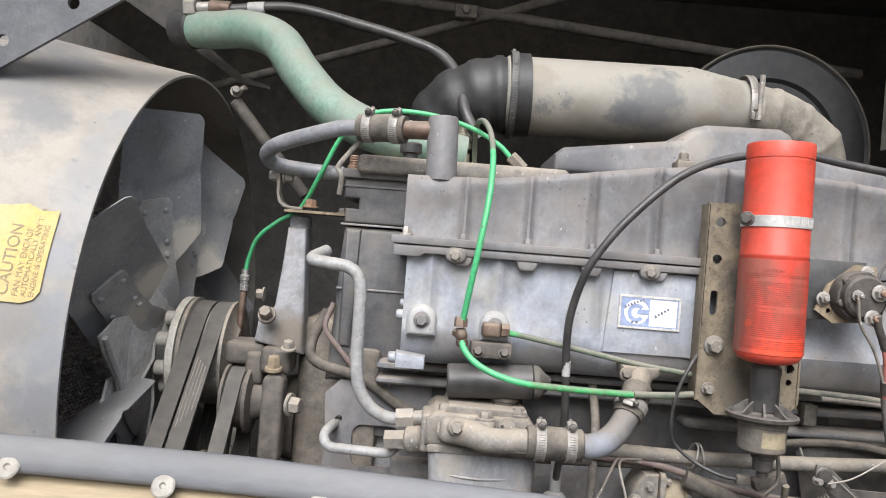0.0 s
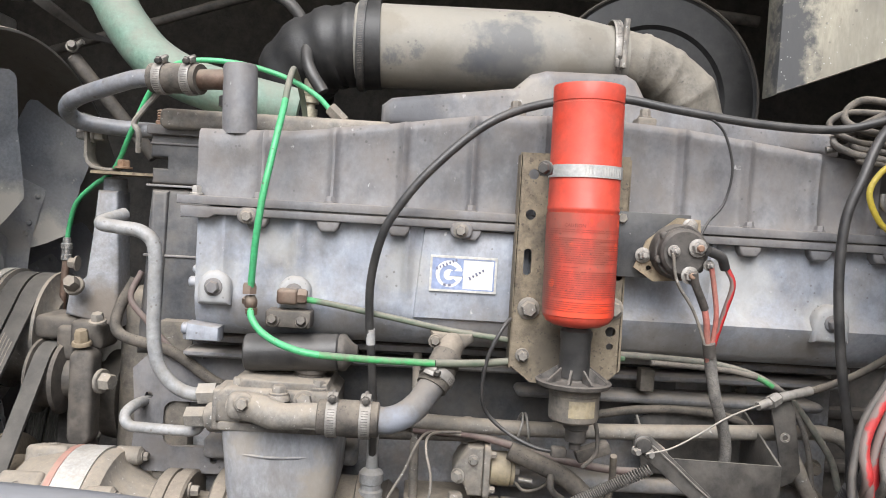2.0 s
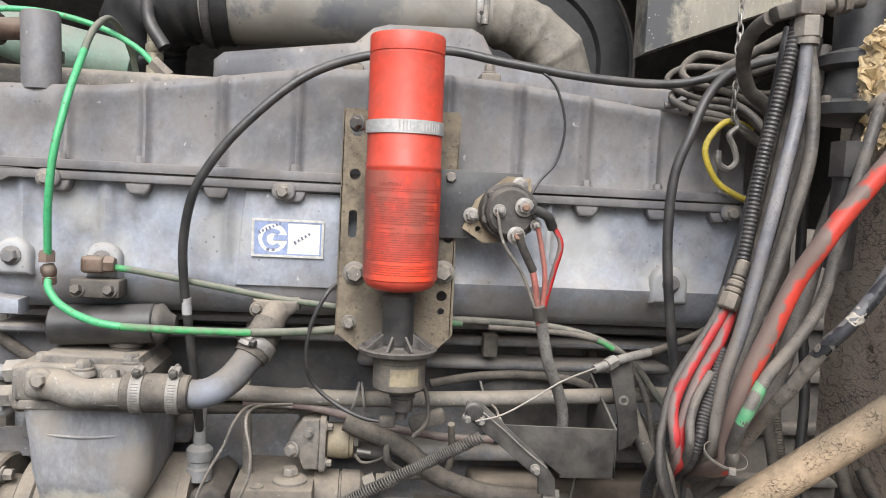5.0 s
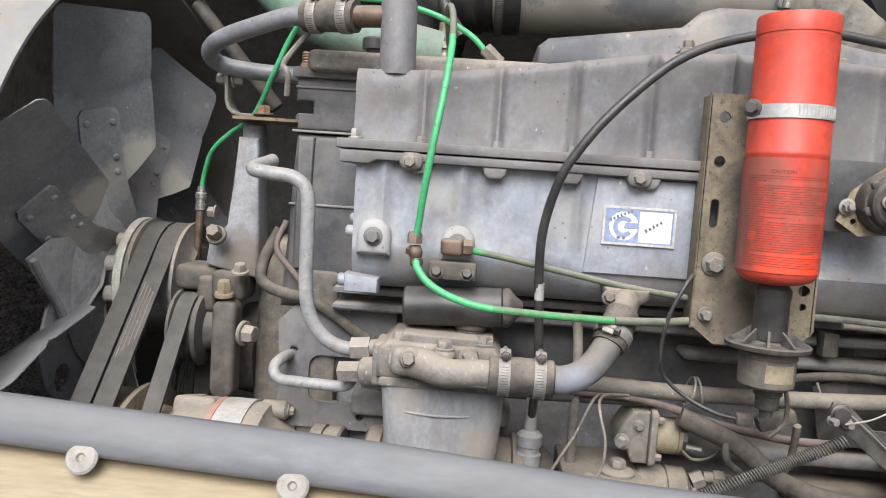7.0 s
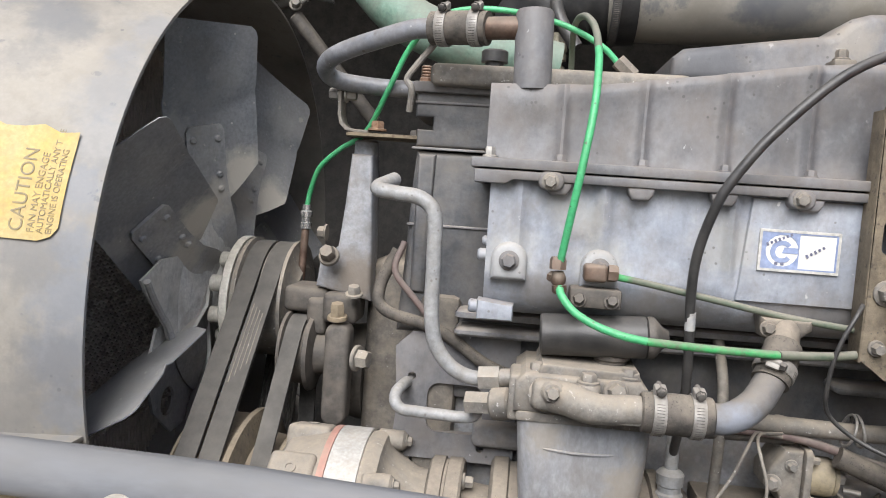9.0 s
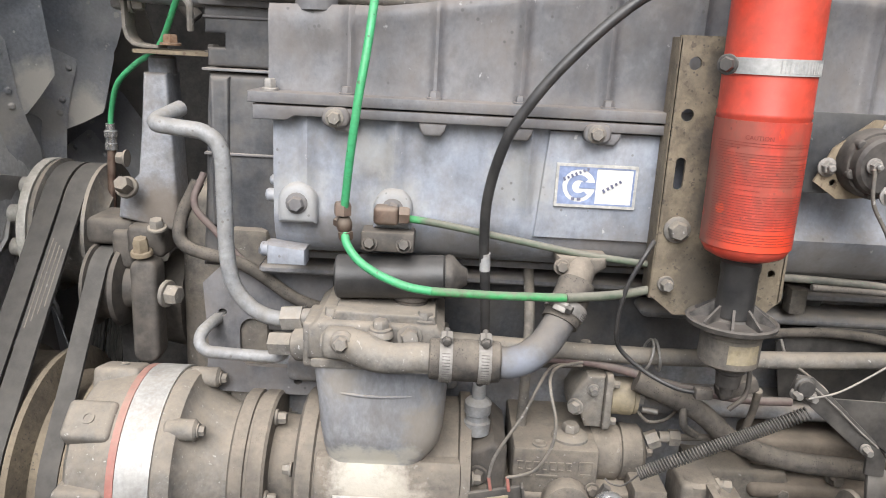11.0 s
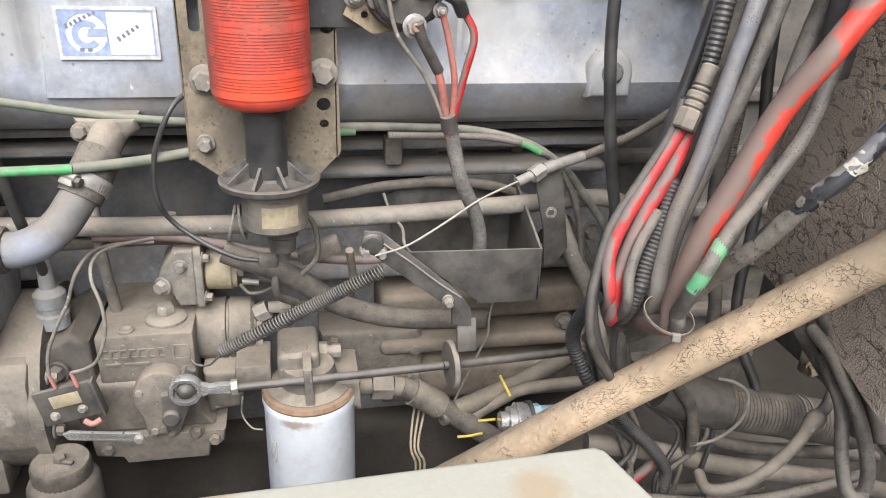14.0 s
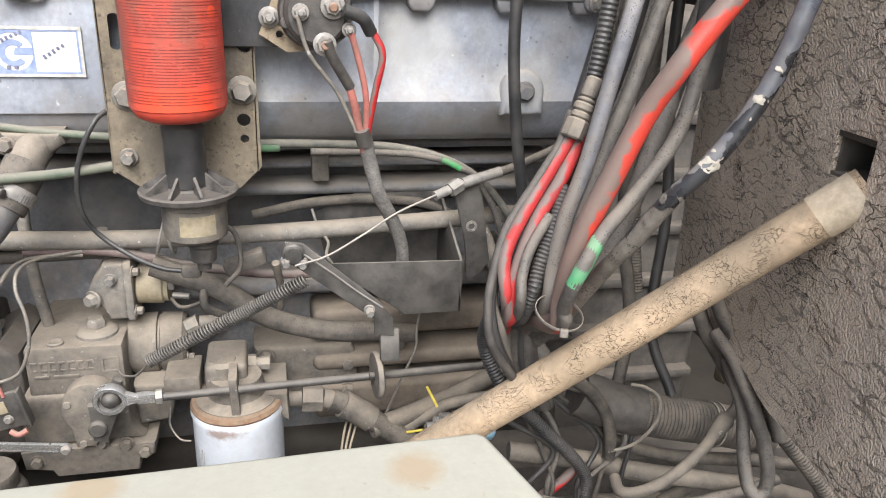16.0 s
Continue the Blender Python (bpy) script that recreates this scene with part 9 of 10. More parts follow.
part("sheath", bm, GREYCABLE, cg)
bm = bmesh.new()
tube(bm, [(0.676, 0.6965, 1.2085), (0.672, 0.694, 1.203), (0.664, 0.692, 1.188), (0.6605, 0.6945, 1.1765)], 0.0054, 16)
part("tape", bm, GREEN_TAPE, cg, "bright green tape")
hose("cable", [(0.692, 0.795, 1.270), (0.685, 0.79, 1.254), (0.670, 0.785, 1.230), (0.650, 0.775, 1.202), (0.638, 0.77, 1.18), (0.633, 0.765, 1.162), (0.636, 0.76, 1.136), (0.648, 0.794, 1.099), (0.660, 0.845, 1.050)], 0.0052, REDTHIN, "thin red cable, half covered in dust", "cable", G, 12)
hose("cable", [(0.696, 0.795, 1.265), (0.690, 0.79, 1.245), (0.678, 0.782, 1.223), (0.661, 0.774, 1.199), (0.647, 0.766, 1.17), (0.640, 0.76, 1.145), (0.641, 0.764, 1.119), (0.650, 0.806, 1.091), (0.665, 0.845, 1.040)], 0.0056, REDTHIN, "thin red cable in the bundle, partly dusty", "cable", G, 12)
for r, m, o, words in ((0.0045, RUBBER, 0.0, "thin black cable bulging from the bundle"), (0.0038, RUBBER_DUST, 0.007, "thin dusty cable bulging from the bundle"), (0.0036, SWITCH, -0.005, "thin black cable bulging from the bundle")):
    hose("cable", [(0.692 + o, 0.80 + o, 1.275), (0.683 + o, 0.795 + o, 1.25), (0.665 + o, 0.788 + o, 1.224), (0.642 + o, 0.78 + o, 1.191), (0.630 + o * 0.7, 0.772 + o, 1.162), (0.624 + o * 0.6, 0.765 + o, 1.132), (0.630 + o, 0.76 + o, 1.100), (0.65, 0.77 + o, 1.06)], r, m, words, "cable", G)
hose("cable", [(0.668, 0.77, 1.20), (0.651, 0.757, 1.181), (0.643, 0.75, 1.161), (0.641, 0.743, 1.141), (0.648, 0.770, 1.115), (0.657, 0.797, 1.097), (0.670, 0.845, 1.050)], 0.0042, GREYCABLE, "thin grey cable in the bundle", "cable", G)
bm = bmesh.new()
ribbed(bm, [(0.683, 0.78, 1.22), (0.668, 0.765, 1.185), (0.659, 0.758, 1.165), (0.653, 0.752, 1.144), (0.651, 0.764, 1.119), (0.657, 0.806, 1.091), (0.670, 0.845, 1.050)], 0.0058, 0.0032)
single("conduit", bm, RUBBER, "slim black corrugated conduit in the bundle", "conduit", G)
for k in range(8):
    o = 0.0065 * (k % 5)
    d = 0.015 + 0.016 * (k // 5)
    hose("cable", [(0.765 + o * 1.5, 0.83 + d, 1.53 - o), (0.748 + o * 1.5, 0.825 + d, 1.43), (0.722 + o * 1.5, 0.81 + d, 1.32), (0.692 + o * 1.1, 0.80 + d, 1.22), (0.660 + o * 0.9, 0.79 + d, 1.14), (0.658 + o * 0.9, 0.80 + d, 1.06), (0.69 + o, 0.83 + d, 0.98)], 0.0042 + 0.0011 * (k % 4), (GREYCABLE, RUBBER_DUST, RUBBER)[k % 3], "dusty grey cable in the bundle" if k % 3 < 2 else "dark rubber cable in the bundle", "cable", G)
hose("cable", [(0.80, 0.93, 1.50), (0.815, 0.925, 1.33), (0.80, 0.915, 1.16), (0.815, 0.90, 1.04), (0.80, 0.88, 0.95)], 0.0065, RUBBER_DUST, "dusty upright cable beside the insulation", "cable", "upright cables")
hose("cable", [(0.845, 0.94, 1.50), (0.84, 0.935, 1.30), (0.85, 0.92, 1.15), (0.84, 0.90, 1.03), (0.86, 0.87, 0.96)], 0.0055, RUBBER, "dark upright cable beside the insulation", "cable", "upright cables")
bm = bmesh.new()
ribbed(bm, [(0.825, 0.95, 1.45), (0.828, 0.945, 1.28), (0.825, 0.94, 1.15), (0.83, 0.92, 1.06)], 0.0062, 0.003)
single("conduit", bm, RUBBER_DUST, "dusty corrugated conduit beside the insulation", "conduit", "upright cables")
hose("cable", [(0.835, 0.84, 1.50), (0.820, 0.815, 1.43), (0.775, 0.79, 1.33), (0.745, 0.77, 1.25), (0.715, 0.75, 1.19), (0.685, 0.745, 1.15), (0.670, 0.822, 1.080), (0.680, 0.860, 1.020)], 0.0075, GREYCABLE, "thick dusty grey cable in the bundle", "cable", G, 14)
bm = bmesh.new()
ribbed(bm, [(0.745, 0.81, 1.53), (0.737, 0.805, 1.49), (0.727, 0.805, 1.44), (0.716, 0.805, 1.377), (0.706, 0.798, 1.318), (0.700, 0.794, 1.290)], 0.0066)
single("conduit", bm, RUBBER, "black corrugated wire conduit", "conduit", G)
bm = bmesh.new()
ribbed(bm, [(0.640, 0.795, 1.120), (0.642, 0.835, 1.060), (0.660, 0.832, 1.015), (0.676, 0.830, 0.995), (0.695, 0.835, 0.973), (0.716, 0.840, 0.948), (0.738, 0.845, 0.924), (0.757, 0.850, 0.899), (0.767, 0.853, 0.878), (0.768, 0.855, 0.847), (0.768, 0.855, 0.780)], 0.0066, 0.0034)
single("conduit", bm, RUBBER, "black corrugated wire conduit", "conduit", G)
hose("rubber_hose", [(0.809, 0.92, 1.518), (0.792, 0.92, 1.513), (0.760, 0.92, 1.503), (0.728, 0.915, 1.488), (0.704, 0.905, 1.461), (0.689, 0.90, 1.426), (0.673, 0.90, 1.377), (0.671, 0.90, 1.311), (0.678, 0.90, 1.242), (0.688, 0.90, 1.182), (0.702, 0.905, 1.12), (0.715, 0.92, 1.0)], 0.0054, RUBBER, "black rubber hose hanging before the engine", "hose", seg=14)
tie = bmesh.new()
lathe(tie, (0.666, 0.728, 1.138), (0.15, -0.35, 1), [(0, 0.0180), (0, 0.0186), (0.002, 0.0186), (0.002, 0.0180), (0, 0.0180)], 32)
box(tie, (0.664, 0.7095, 1.132), (0.006, 0.005, 0.006), 0.001, rz=-20)
single("zip_tie", tie, CAST_PALE, "pale plastic tie round the cable bundle", "tie")
hose("yellow_hose", [(0.79, 0.97, 1.44), (0.757, 0.962, 1.446), (0.736, 0.96, 1.427), (0.732, 0.96, 1.406), (0.748, 0.96, 1.377), (0.774, 0.96, 1.362), (0.80, 0.97, 1.355)], 0.0036, YELLOW, "bright yellow cable loop", "cable")

# chain with its hook
ch = thing("hook_chain", (0.757, 0.955, 1.40), "thin steel chain hanging with an open hook", "chain")
for k in range(24):
    bm = bmesh.new()
    c = V((0.7585 + 0.0006 * math.sin(k * 2.3), 0.955, 1.452 + k * 0.0105))
    pts = [c + (V((1, 0, 0)) if k % 2 else V((0, 1, 0))) * (0.0032 * math.cos(a)) + V((0, 0, 0.0072 * math.sin(a))) for a in (math.tau * i / 16 for i in range(17))]
    sweep(bm, pts, 0.0011, 6, False)
    # Upper links take the dark steel for the shade they hang in.
    part("link", bm, STEEL if k < 14 else DARKSTEEL, ch)
bm = bmesh.new()
tube(bm, [(0.7595, 0.955, 1.452), (0.765, 0.955, 1.44), (0.756, 0.955, 1.43), (0.763, 0.955, 1.415), (0.766, 0.955, 1.40), (0.757, 0.955, 1.392), (0.746, 0.955, 1.398), (0.745, 0.955, 1.412)], 0.0034, 8)
part("hook", bm, STEEL, ch, "bent steel hook")

# pipe fittings high by the side wall
pf = thing("pipe_fitting", (0.75, 0.8, 1.50), "dark elbow fitting with hexagon nut above the cables", "fitting")
bm = bmesh.new()
box(bm, (0.747, 0.80, 1.534), (0.025, 0.022, 0.016), 0.003)
part("elbow", bm, CAST, pf)
bm = bmesh.new()
box(bm, (0.727, 0.805, 1.530), (0.020, 0.017, 0.014), 0.003, ry=-18)
part("socket", bm, RUBBER_DUST, pf, "dark square hose socket")
bm = bmesh.new()
rod(bm, (0.7495, 0.80, 1.526), (0.7495, 0.80, 1.507), 0.0125, seg=6, bev=0.001)
rod(bm, (0.7495, 0.80, 1.507), (0.7495, 0.80, 1.501), 0.0105, seg=14)
part("nut", bm, CAST_PALE, pf)
bm = bmesh.new()
rod(bm, (0.757, 0.80, 1.536), (0.80, 0.80, 1.544), 0.0062, seg=12)
rod(bm, (0.770, 0.80, 1.5385), (0.775, 0.80, 1.5395), 0.0105, seg=14)
rod(bm, (0.779, 0.80, 1.540), (0.786, 0.80, 1.5415), 0.0095, seg=6)
part("spigot", bm, RUBBER_DUST, pf)
hose("hose", [(0.719, 0.813, 1.5255), (0.716, 0.835, 1.519), (0.718, 0.855, 1.506), (0.727, 0.875, 1.490), (0.743, 0.890, 1.470), (0.763, 0.895, 1.458), (0.776, 0.900, 1.443), (0.79, 0.91, 1.41)], 0.0072, RUBBER_DUST, "dark hose curling back from the elbow fitting", "hose", seg=14)
hv = thing("hanger_valve", (0.83, 0.82, 1.42), "black valve body with flange bolts and tan foam", "valve")
bm = bmesh.new()
lathe(bm, (0.825, 0.83, 1.435), (0, 0, 1), [(0, 0.035), (0.006, 0.052), (0.016, 0.055), (0.022, 0.036), (0.05, 0.032), (0.054, 0.042), (0.064, 0.042), (0.07, 0.028), (0.17, 0.03)], 28)
part("body", bm, BLACK, hv)
bm = bmesh.new()
rod(bm, (0.815, 0.785, 1.445), (0.814, 0.765, 1.445), 0.014, seg=16, bev=0.003)
lathe(bm, (0.814, 0.765, 1.445), (0, -1, 0), [(0, 0.010), (0.002, 0.010), (0.002, 0.005), (0.0, 0.004), (0.0, 0)], 6)
part("plug", bm, CAST, hv)
for a in (200, 235, 305):
    bm = bmesh.new()
    hexbolt(bm, (0.825 + 0.047 * math.cos(radians(a)), 0.83 + 0.047 * math.sin(radians(a)), 1.451), (0, 0, 1), 0.005, 0.006)
    part("bolt", bm, RUBBER_DUST, hv)
bm = bmesh.new()
bmesh.ops.create_icosphere(bm, subdivisions=6, radius=0.028, matrix=pose(0.819, 0.785, 1.468) @ Matrix.Diagonal((0.75, 0.5, 2.0, 1)))
for v in bm.verts:
    v.co += noise.noise_vector(v.co * 60) * 0.010 + noise.noise_vector(v.co * 150) * 0.007 + noise.noise_vector(v.co * 420) * 0.0035
part("foam", bm, FOAM, hv, "torn tan foam lump")
pb = bmesh.new()
rod(pb, (0.772, 0.76, 1.30), (0.768, 0.75, 1.385), 0.012, seg=14)
rod(pb, (0.768, 0.75, 1.38), (0.768, 0.75, 1.41), 0.016, seg=6)
single("riser_pipe", pb, RUBBER, "dark upright pipe with a square cap", "pipe")
rng = random.Random(21)
for k, z in enumerate((1.488, 1.470, 1.502, 1.480, 1.462)):
    w = lambda s: rng.uniform(-s, s)
    hose("hose", [(0.835, 0.97, z - 0.13), (0.815 + w(0.006), 0.965, z - 0.06), (0.765 + w(0.008), 0.965, z - 0.024 + w(0.004)), (0.718 + w(0.006), 0.972, z - 0.014 + w(0.004)), (0.688 + 0.012 * k + w(0.005), 0.985, z + 0.002), (0.712 + 0.008 * k, 0.985, z + 0.016 + w(0.005)), (0.762, 0.968, z + 0.018 + w(0.008)), (0.80, 0.955, z + 0.024 + w(0.010)), (0.835, 0.95, z + 0.036)], 0.0034 + 0.0012 * rng.random(), (RUBBER_DUST, GREYCABLE)[k % 2], "coiled dusty hose behind the chain", "hose", "coiled hoses")
hose("hose", [(0.692, 0.99, 1.462), (0.746, 0.975, 1.470), (0.773, 0.955, 1.458), (0.791, 0.940, 1.432), (0.797, 0.930, 1.408), (0.805, 0.93, 1.36), (0.81, 0.93, 1.28)], 0.0044, GREYCABLE, "dusty hose bending down from the coil", "hose", "coiled hoses")
hose("hose", [(0.70, 0.995, 1.474), (0.755, 0.955, 1.509), (0.776, 0.935, 1.524), (0.798, 0.925, 1.538), (0.83, 0.925, 1.553)], 0.0058, RUBBER_DUST, "dusty hose rising behind the elbow fitting", "hose", "coiled hoses")
hose("hose", [(0.715, 1.005, 1.463), (0.765, 0.965, 1.495), (0.79, 0.945, 1.505), (0.84, 0.935, 1.522)], 0.0052, RUBBER_DUST, "dusty hose rising behind the elbow fitting", "hose", "coiled hoses")

# tan covered tube across the corner
tt = thing("tan_tube", (0.7, 0.68, 1.0), "tan tube with cracked dirty covering", "tube")
bm = bmesh.new()
a, b = V((0.5056, 0.8345, 0.898)), V((0.850, 0.667, 1.249))
path = [a.lerp(b, k / 40) for k in range(41)]
sweep(bm, path, 0.0155, 28)
part("cover", bm, TAN, tt)
bm = bmesh.new()
sweep(bm, [a.lerp(b, s) for s in (0.93, 0.95, 0.99)], 0.0162, 28)
part("tape", bm, CREAM_TAPE, tt, "cream tape at the end")

# hoses on the floor of the bay by the wall
duct = thing("duct_hose", (0.86, 0.86, 0.90), "dusty corrugated duct hose with wire wound round it", "hose")
bm = bmesh.new()
ribbed(bm, [(0.815, 0.866, 0.949), (0.844, 0.862, 0.942), (0.882, 0.858, 0.935), (0.917, 0.855, 0.928), (0.967, 0.850, 0.916)], 0.0225, 0.0040, 0.07, 30)
part("duct", bm, RUBBER_DUST, duct)
bm = bmesh.new()
tube(bm, [(0.755, 0.876, 0.972), (0.777, 0.872, 0.962), (0.800, 0.868, 0.953), (0.822, 0.865, 0.947)], 0.0245, 28)
part("collar", bm, SWITCH, duct, "black rubber collar")
bm = bmesh.new()
tube(bm, [(0.798, 0.845, 0.995), (0.809, 0.836, 0.996), (0.823, 0.833, 0.985), (0.825, 0.832, 0.963), (0.817, 0.835, 0.942), (0.804, 0.843, 0.923), (0.786, 0.850, 0.914)], 0.0016, 8)
part("wire", bm, CAST_PALE, duct, "pale wire wound round the collar")
for x, y, z in ((0.897, 0.8565, 0.932), (0.905, 0.856, 0.9303)):
    bm = bmesh.new()
    lathe(bm, (x, y, z), (1, -0.05, -0.21), [(0, 0.0215), (0, 0.0238), (0.002, 0.0238), (0.002, 0.0215), (0, 0.0215)], 30)
    part("coil", bm, CAST_PALE, duct, "pale wire coil at the duct's end")
LOW = "low hoses"
hose("hose", [(0.690, 0.882, 0.902), (0.742, 0.875, 0.895), (0.785, 0.870, 0.886), (0.830, 0.866, 0.872), (0.897, 0.862, 0.857), (0.939, 0.860, 0.847), (0.976, 0.860, 0.838), (1.057, 0.870, 0.801)], 0.0102, CAST, "thick brown dusty hose at the foot of the wall", "hose", LOW, 14)
hose("hose", [(0.790, 0.892, 0.915), (0.809, 0.885, 0.901), (0.834, 0.880, 0.891), (0.868, 0.878, 0.880), (0.915, 0.875, 0.872), (0.981, 0.875, 0.861), (1.039, 0.880, 0.844)], 0.0072, RUBBER_DUST, "dusty grey hose at the foot of the wall", "hose", LOW, 14)
lh = thing("hose", (0.82, 0.838, 0.84), "slim dusty hose with a red mark low in the bay", "hose", LOW)
bm = bmesh.new()
tube(bm, [(0.680, 0.840, 0.882), (0.695, 0.840, 0.878), (0.732, 0.840, 0.864), (0.777, 0.840, 0.853), (0.821, 0.838, 0.846), (0.871, 0.835, 0.847), (0.913, 0.830, 0.857), (0.945, 0.830, 0.862), (0.977, 0.830, 0.871)], 0.0058, 14)
part("tube", bm, GREYCABLE, lh)
bm = bmesh.new()
tube(bm, [(0.811, 0.8384, 0.8472), (0.818, 0.838, 0.8462), (0.826, 0.8378, 0.846)], 0.0061, 14)
part("mark", bm, REDWORN, lh, "worn red mark")
kh = thing("hose", (0.85, 0.79, 0.95), "brown dusty hose with a knuckle joint, curling under", "hose", LOW)
bm = bmesh.new()
tube(bm, [(0.904, 0.820, 0.989), (0.892, 0.810, 0.979), (0.873, 0.800, 0.970), (0.851, 0.790, 0.952), (0.826, 0.785, 0.933), (0.804, 0.785, 0.919), (0.786, 0.790, 0.910), (0.777, 0.800, 0.906), (0.781, 0.820, 0.905)], 0.0056, 14)
part("tube", bm, CAST, kh)
bm = bmesh.new()
sweep(bm, spline([(0.883, 0.805, 0.9755), (0.873, 0.800, 0.970), (0.862, 0.795, 0.961)], 5), [0.006, 0.0078, 0.0085, 0.0088, 0.0085, 0.0082, 0.0078, 0.0075, 0.0070, 0.0062, 0.0058], 14)
part("joint", bm, CAST, kh, "swollen dusty joint")
hose("hose", [(0.862, 0.820, 1.060), (0.864, 0.790, 1.050), (0.864, 0.765, 1.035), (0.864, 0.745, 1.021), (0.870, 0.735, 0.998), (0.877, 0.730, 0.971), (0.878, 0.729, 0.952), (0.872, 0.729, 0.945), (0.866, 0.735, 0.949), (0.865, 0.745, 0.965), (0.865, 0.755, 0.988), (0.867, 0.765, 1.008), (0.868, 0.780, 1.022), (0.872, 0.810, 1.035)], 0.0060, GREYCABLE, "braided pale hose looping beside the wall", "hose", LOW, 14)
hose("hose", [(0.862, 0.870, 1.090), (0.866, 0.850, 1.056), (0.874, 0.830, 1.035), (0.876, 0.800, 1.021), (0.886, 0.780, 1.002), (0.900, 0.775, 0.975)], 0.0075, RUBBER_DUST, "dark dusty hose coming down by the wall", "hose", LOW, 14)
hose("hose", [(0.866, 0.835, 1.090), (0.870, 0.820, 1.071), (0.880, 0.800, 1.054), (0.884, 0.775, 1.038), (0.888, 0.755, 1.018), (0.895, 0.745, 0.99)], 0.0070, RUBBER_DUST, "dark dusty hose coming down by the wall", "hose", LOW, 14)
bm = bmesh.new()
ribbed(bm, [(0.884, 0.780, 1.025), (0.897, 0.765, 0.999), (0.908, 0.755, 0.983), (0.931, 0.745, 0.956), (0.955, 0.735, 0.925), (0.978, 0.730, 0.893)], 0.0078, 0.0034)
single("conduit", bm, RUBBER_DUST, "dusty corrugated conduit under the insulation edge", "conduit", LOW)
hose("hose", [(0.698, 0.860, 0.844), (0.719, 0.860, 0.856), (0.740, 0.862, 0.869), (0.755, 0.865, 0.881), (0.766, 0.870, 0.890)], 0.0052, REDTHIN, "short dusty red hose low in the bay", "hose", LOW, 12)
hose("hose", [(0.715, 0.838, 1.030), (0.733, 0.840, 1.011), (0.757, 0.843, 0.990), (0.776, 0.846, 0.962), (0.786, 0.850, 0.930), (0.792, 0.858, 0.901)], 0.0062, RUBBER_DUST, "dark hose hanging before the duct", "hose", LOW, 12)
bm = bmesh.new()
box(bm, (0.935, 0.892, 0.972), (0.022, 0.02, 0.028), 0.005, rz=20)
hexbolt(bm, (0.928, 0.881, 0.974), (-0.3, -1, 0), 0.006, 0.008)
single("rusty_bracket", bm, RUST, "small rusty brown bracket beside the duct", "bracket")
gn = thing("alloy_valve", (0.65, 0.93, 0.87), "small bright alloy valve with a pale blue end", "valve")
bm = bmesh.new()
lathe(bm, (0.612, 0.93, 0.903), (1, 0, -0.05), [(0, 0.0), (0, 0.009), (0.008, 0.009), (0.009, 0.014), (0.016, 0.014), (0.017, 0.018), (0.026, 0.018), (0.028, 0.0165), (0.032, 0.0165)], 24)
part("body", bm, CHROME, gn, "bright alloy body")
bm = bmesh.new()
lathe(bm, (0.642, 0.93, 0.9015), (1, 0, -0.05), [(0, 0.0195), (0.004, 0.0195), (0.005, 0.017), (0.005, 0)], 24)
part("ring", bm, RUBBER, gn, "black ring")
bm = bmesh.new()
lathe(bm, (0.647, 0.93, 0.901), (1, 0, -0.05), [(0, 0.0165), (0.008, 0.0165), (0.010, 0.014), (0.036, 0.014), (0.040, 0.011), (0.040, 0)], 8)
part("cap", bm, PALE_BLUE, gn, "pale blue cap")
for pts in ([(0.628, 0.95, 0.918), (0.622, 0.955, 0.930), (0.617, 0.957, 0.940)], [(0.612, 0.945, 0.893), (0.604, 0.95, 0.889), (0.596, 0.955, 0.885)], [(0.60, 0.95, 0.872), (0.588, 0.955, 0.866), (0.575, 0.96, 0.862)]):
    hose("wire", pts, 0.0015, YELLOW, "short yellow wire end by the alloy valve", "wire", "yellow wires")
for k in range(3):
    hose("wire", [(0.528 + 0.004 * k, 0.965, 0.79), (0.529 + 0.005 * k, 0.96, 0.83), (0.524 + 0.004 * k, 0.965, 0.850), (0.532 + 0.006 * k, 1.0, 0.868), (0.55 + 0.006 * k, 1.06, 0.868)], 0.0014, TAN_LABEL, "thin cream wire behind the fuel filter", "wire", "cream wires")

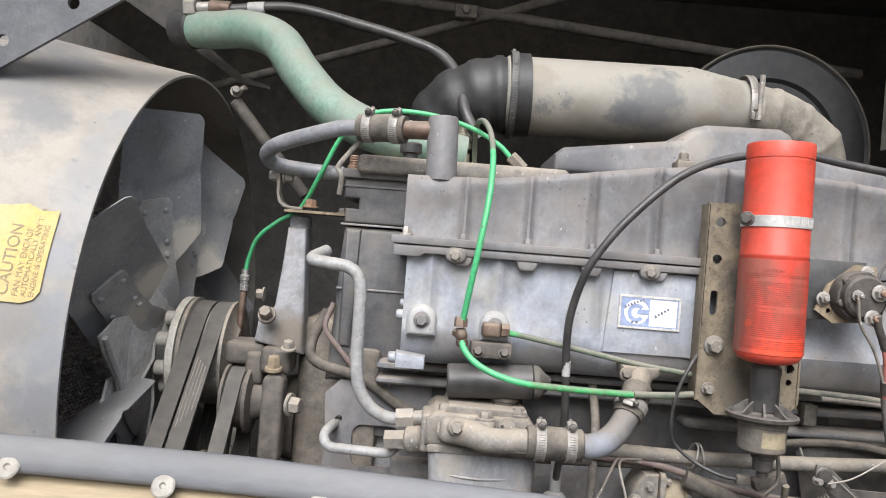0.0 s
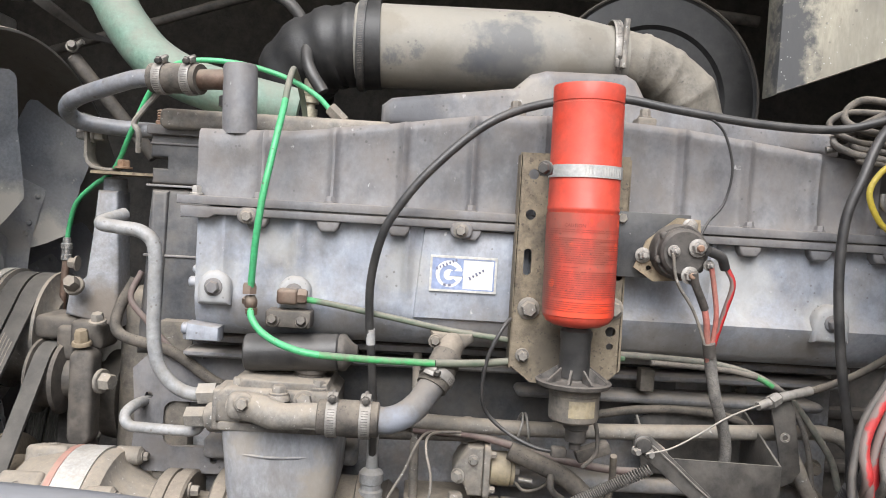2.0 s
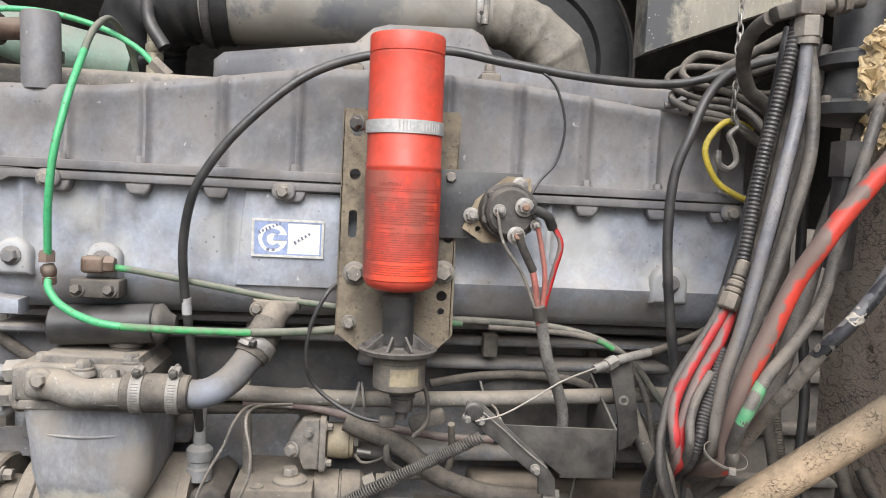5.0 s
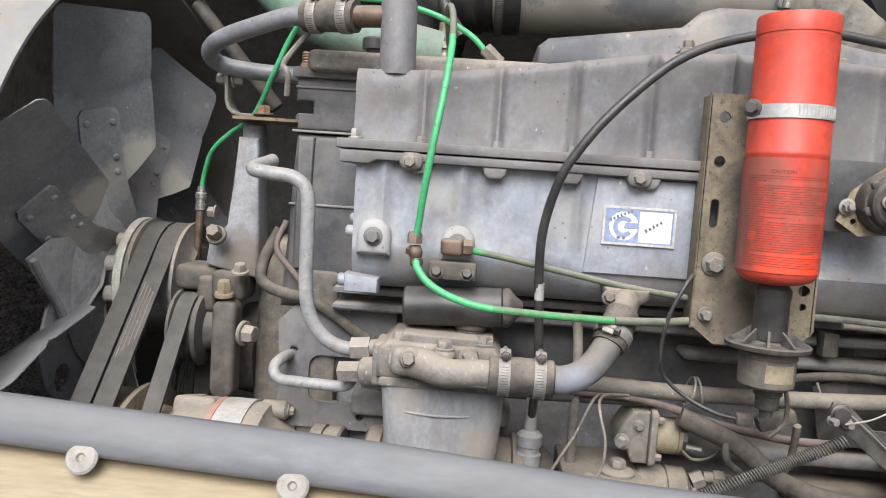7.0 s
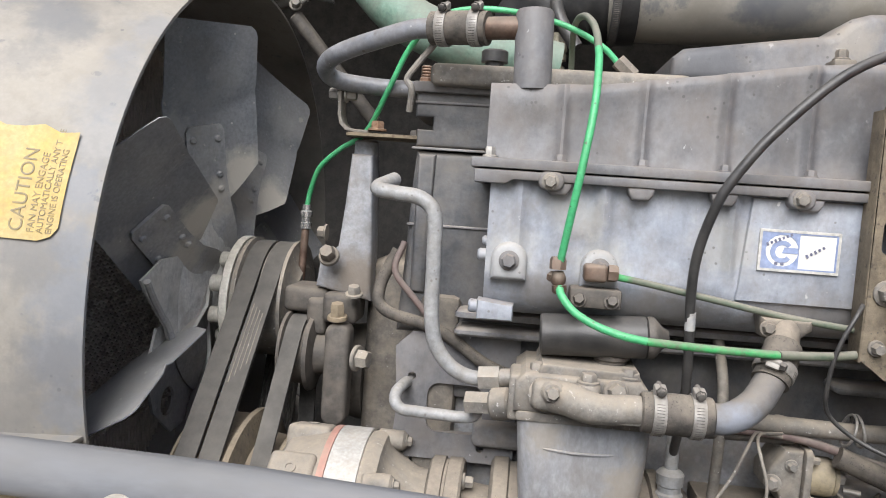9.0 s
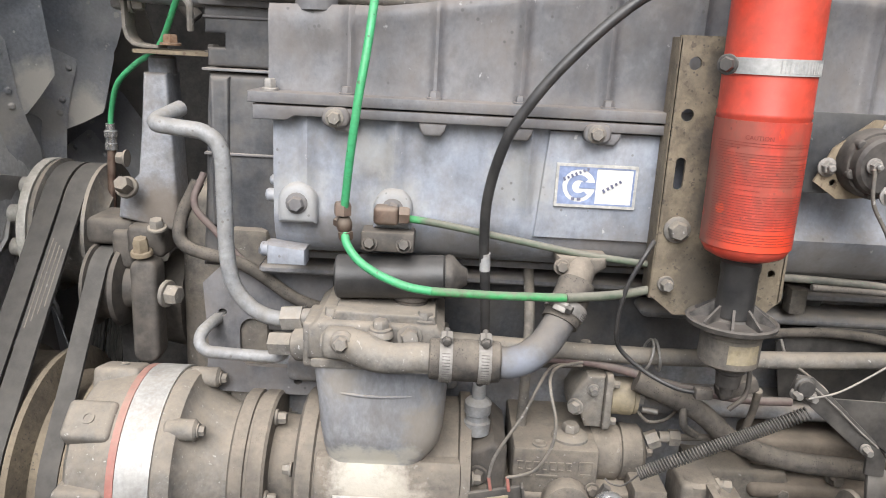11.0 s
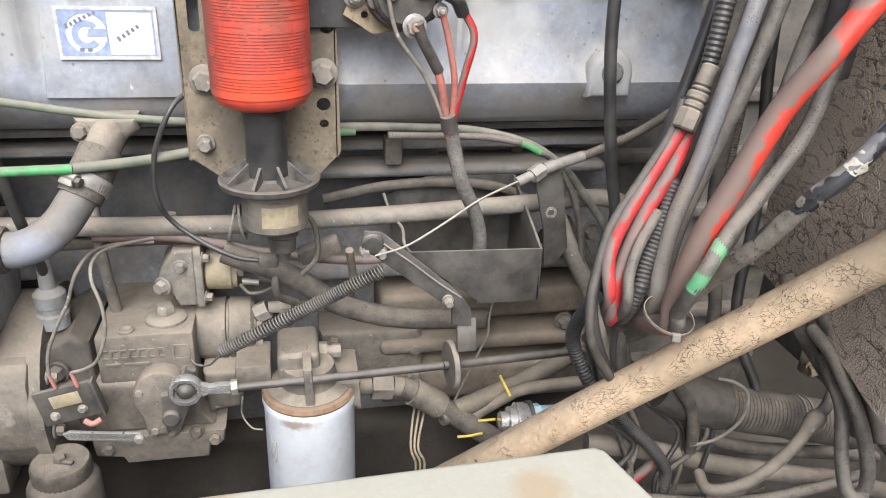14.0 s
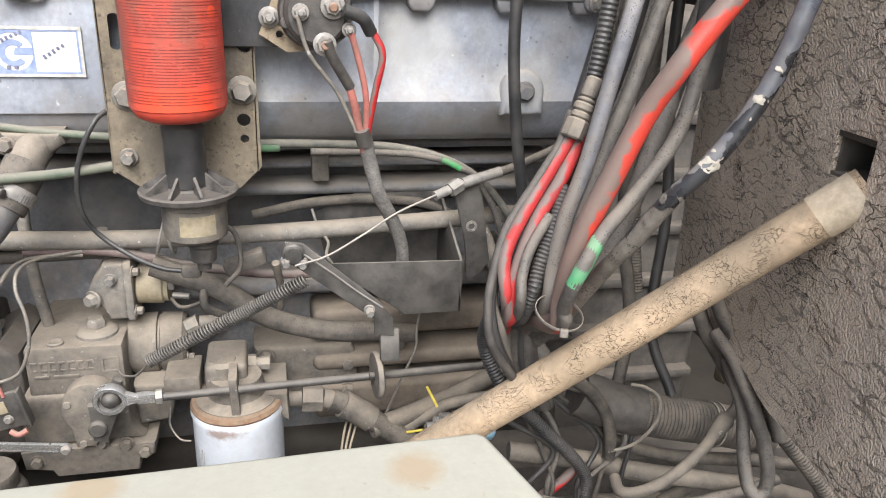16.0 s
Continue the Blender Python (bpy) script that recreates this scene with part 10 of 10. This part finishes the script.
# dark filler beam, added to darken the low corner, and more hoses there
bm = bmesh.new()
prism(bm, [(0.64, 0.72), (1.25, 0.70), (1.25, 0.80), (0.64, 0.82)], 0.96, 1.04, "y", 0.006)
single("filler_beam", bm, CAST_DARK, "dark filler beam added low in the corner", "rail", kind="structure")
for k, (r, m) in enumerate(((0.007, RUBBER_DUST), (0.0055, RUBBER), (0.008, RUBBER_DUST))):
    hose("hose", [(0.60, 0.90 + 0.02 * k, 0.86 - 0.012 * k), (0.70, 0.89 + 0.012 * k, 0.825 - 0.008 * k), (0.80, 0.90 - 0.01 * k, 0.81 - 0.012 * k), (0.92, 0.90, 0.80 + 0.006 * k)], r, m, "dusty hose running low across the bay" if m is not RUBBER else "black hose running low across the bay", "hose", LOW, 12)
# connector clamp over the red cables and loose wire ends
gl = thing("cable_gland", (0.69, 0.796, 1.25), "stepped dusty grey cable gland over the red cables", "gland")
ga, gb2 = V((0.685, 0.785, 1.256)), V((0.703, 0.793, 1.300))
for s0, s1, r, seg, name in ((0.0, 0.32, 0.0088, 6, "nut"), (0.32, 0.44, 0.0074, 16, "neck"), (0.44, 0.58, 0.0080, 14, "collar"), (0.58, 0.66, 0.0068, 16, "neck"), (0.66, 1.0, 0.0066, 14, "sleeve")):
    bm = bmesh.new()
    rod(bm, ga.lerp(gb2, s0), ga.lerp(gb2, s1), r, seg=seg, bev=0.0015)
    part(name, bm, CAST, gl)
# thin wires straggling down from the bundle behind the tan tube
rng = random.Random(8)
for k in range(7):
    w = lambda s: rng.uniform(-s, s)
    x = 0.69 + 0.018 * k
    hose("wire", [(0.668 + w(0.006), 0.845 + w(0.008), 1.06), (0.69 + 0.006 * k + w(0.01), 0.865 + w(0.01), 1.00), (x + w(0.015), 0.875 + w(0.012), 0.955), (x + 0.02 + w(0.02), 0.865 + w(0.01), 0.915), (x + w(0.03), 0.855, 0.87), (x + 0.01 + w(0.02), 0.86, 0.82)], 0.0024 + 0.0008 * rng.random(), (RUBBER, RUBBER_DUST, GREYCABLE)[k % 3], ("thin black wire straggling from the bundle", "thin dusty wire straggling from the bundle", "thin grey wire straggling from the bundle")[k % 3], "wire", "straggling wires")
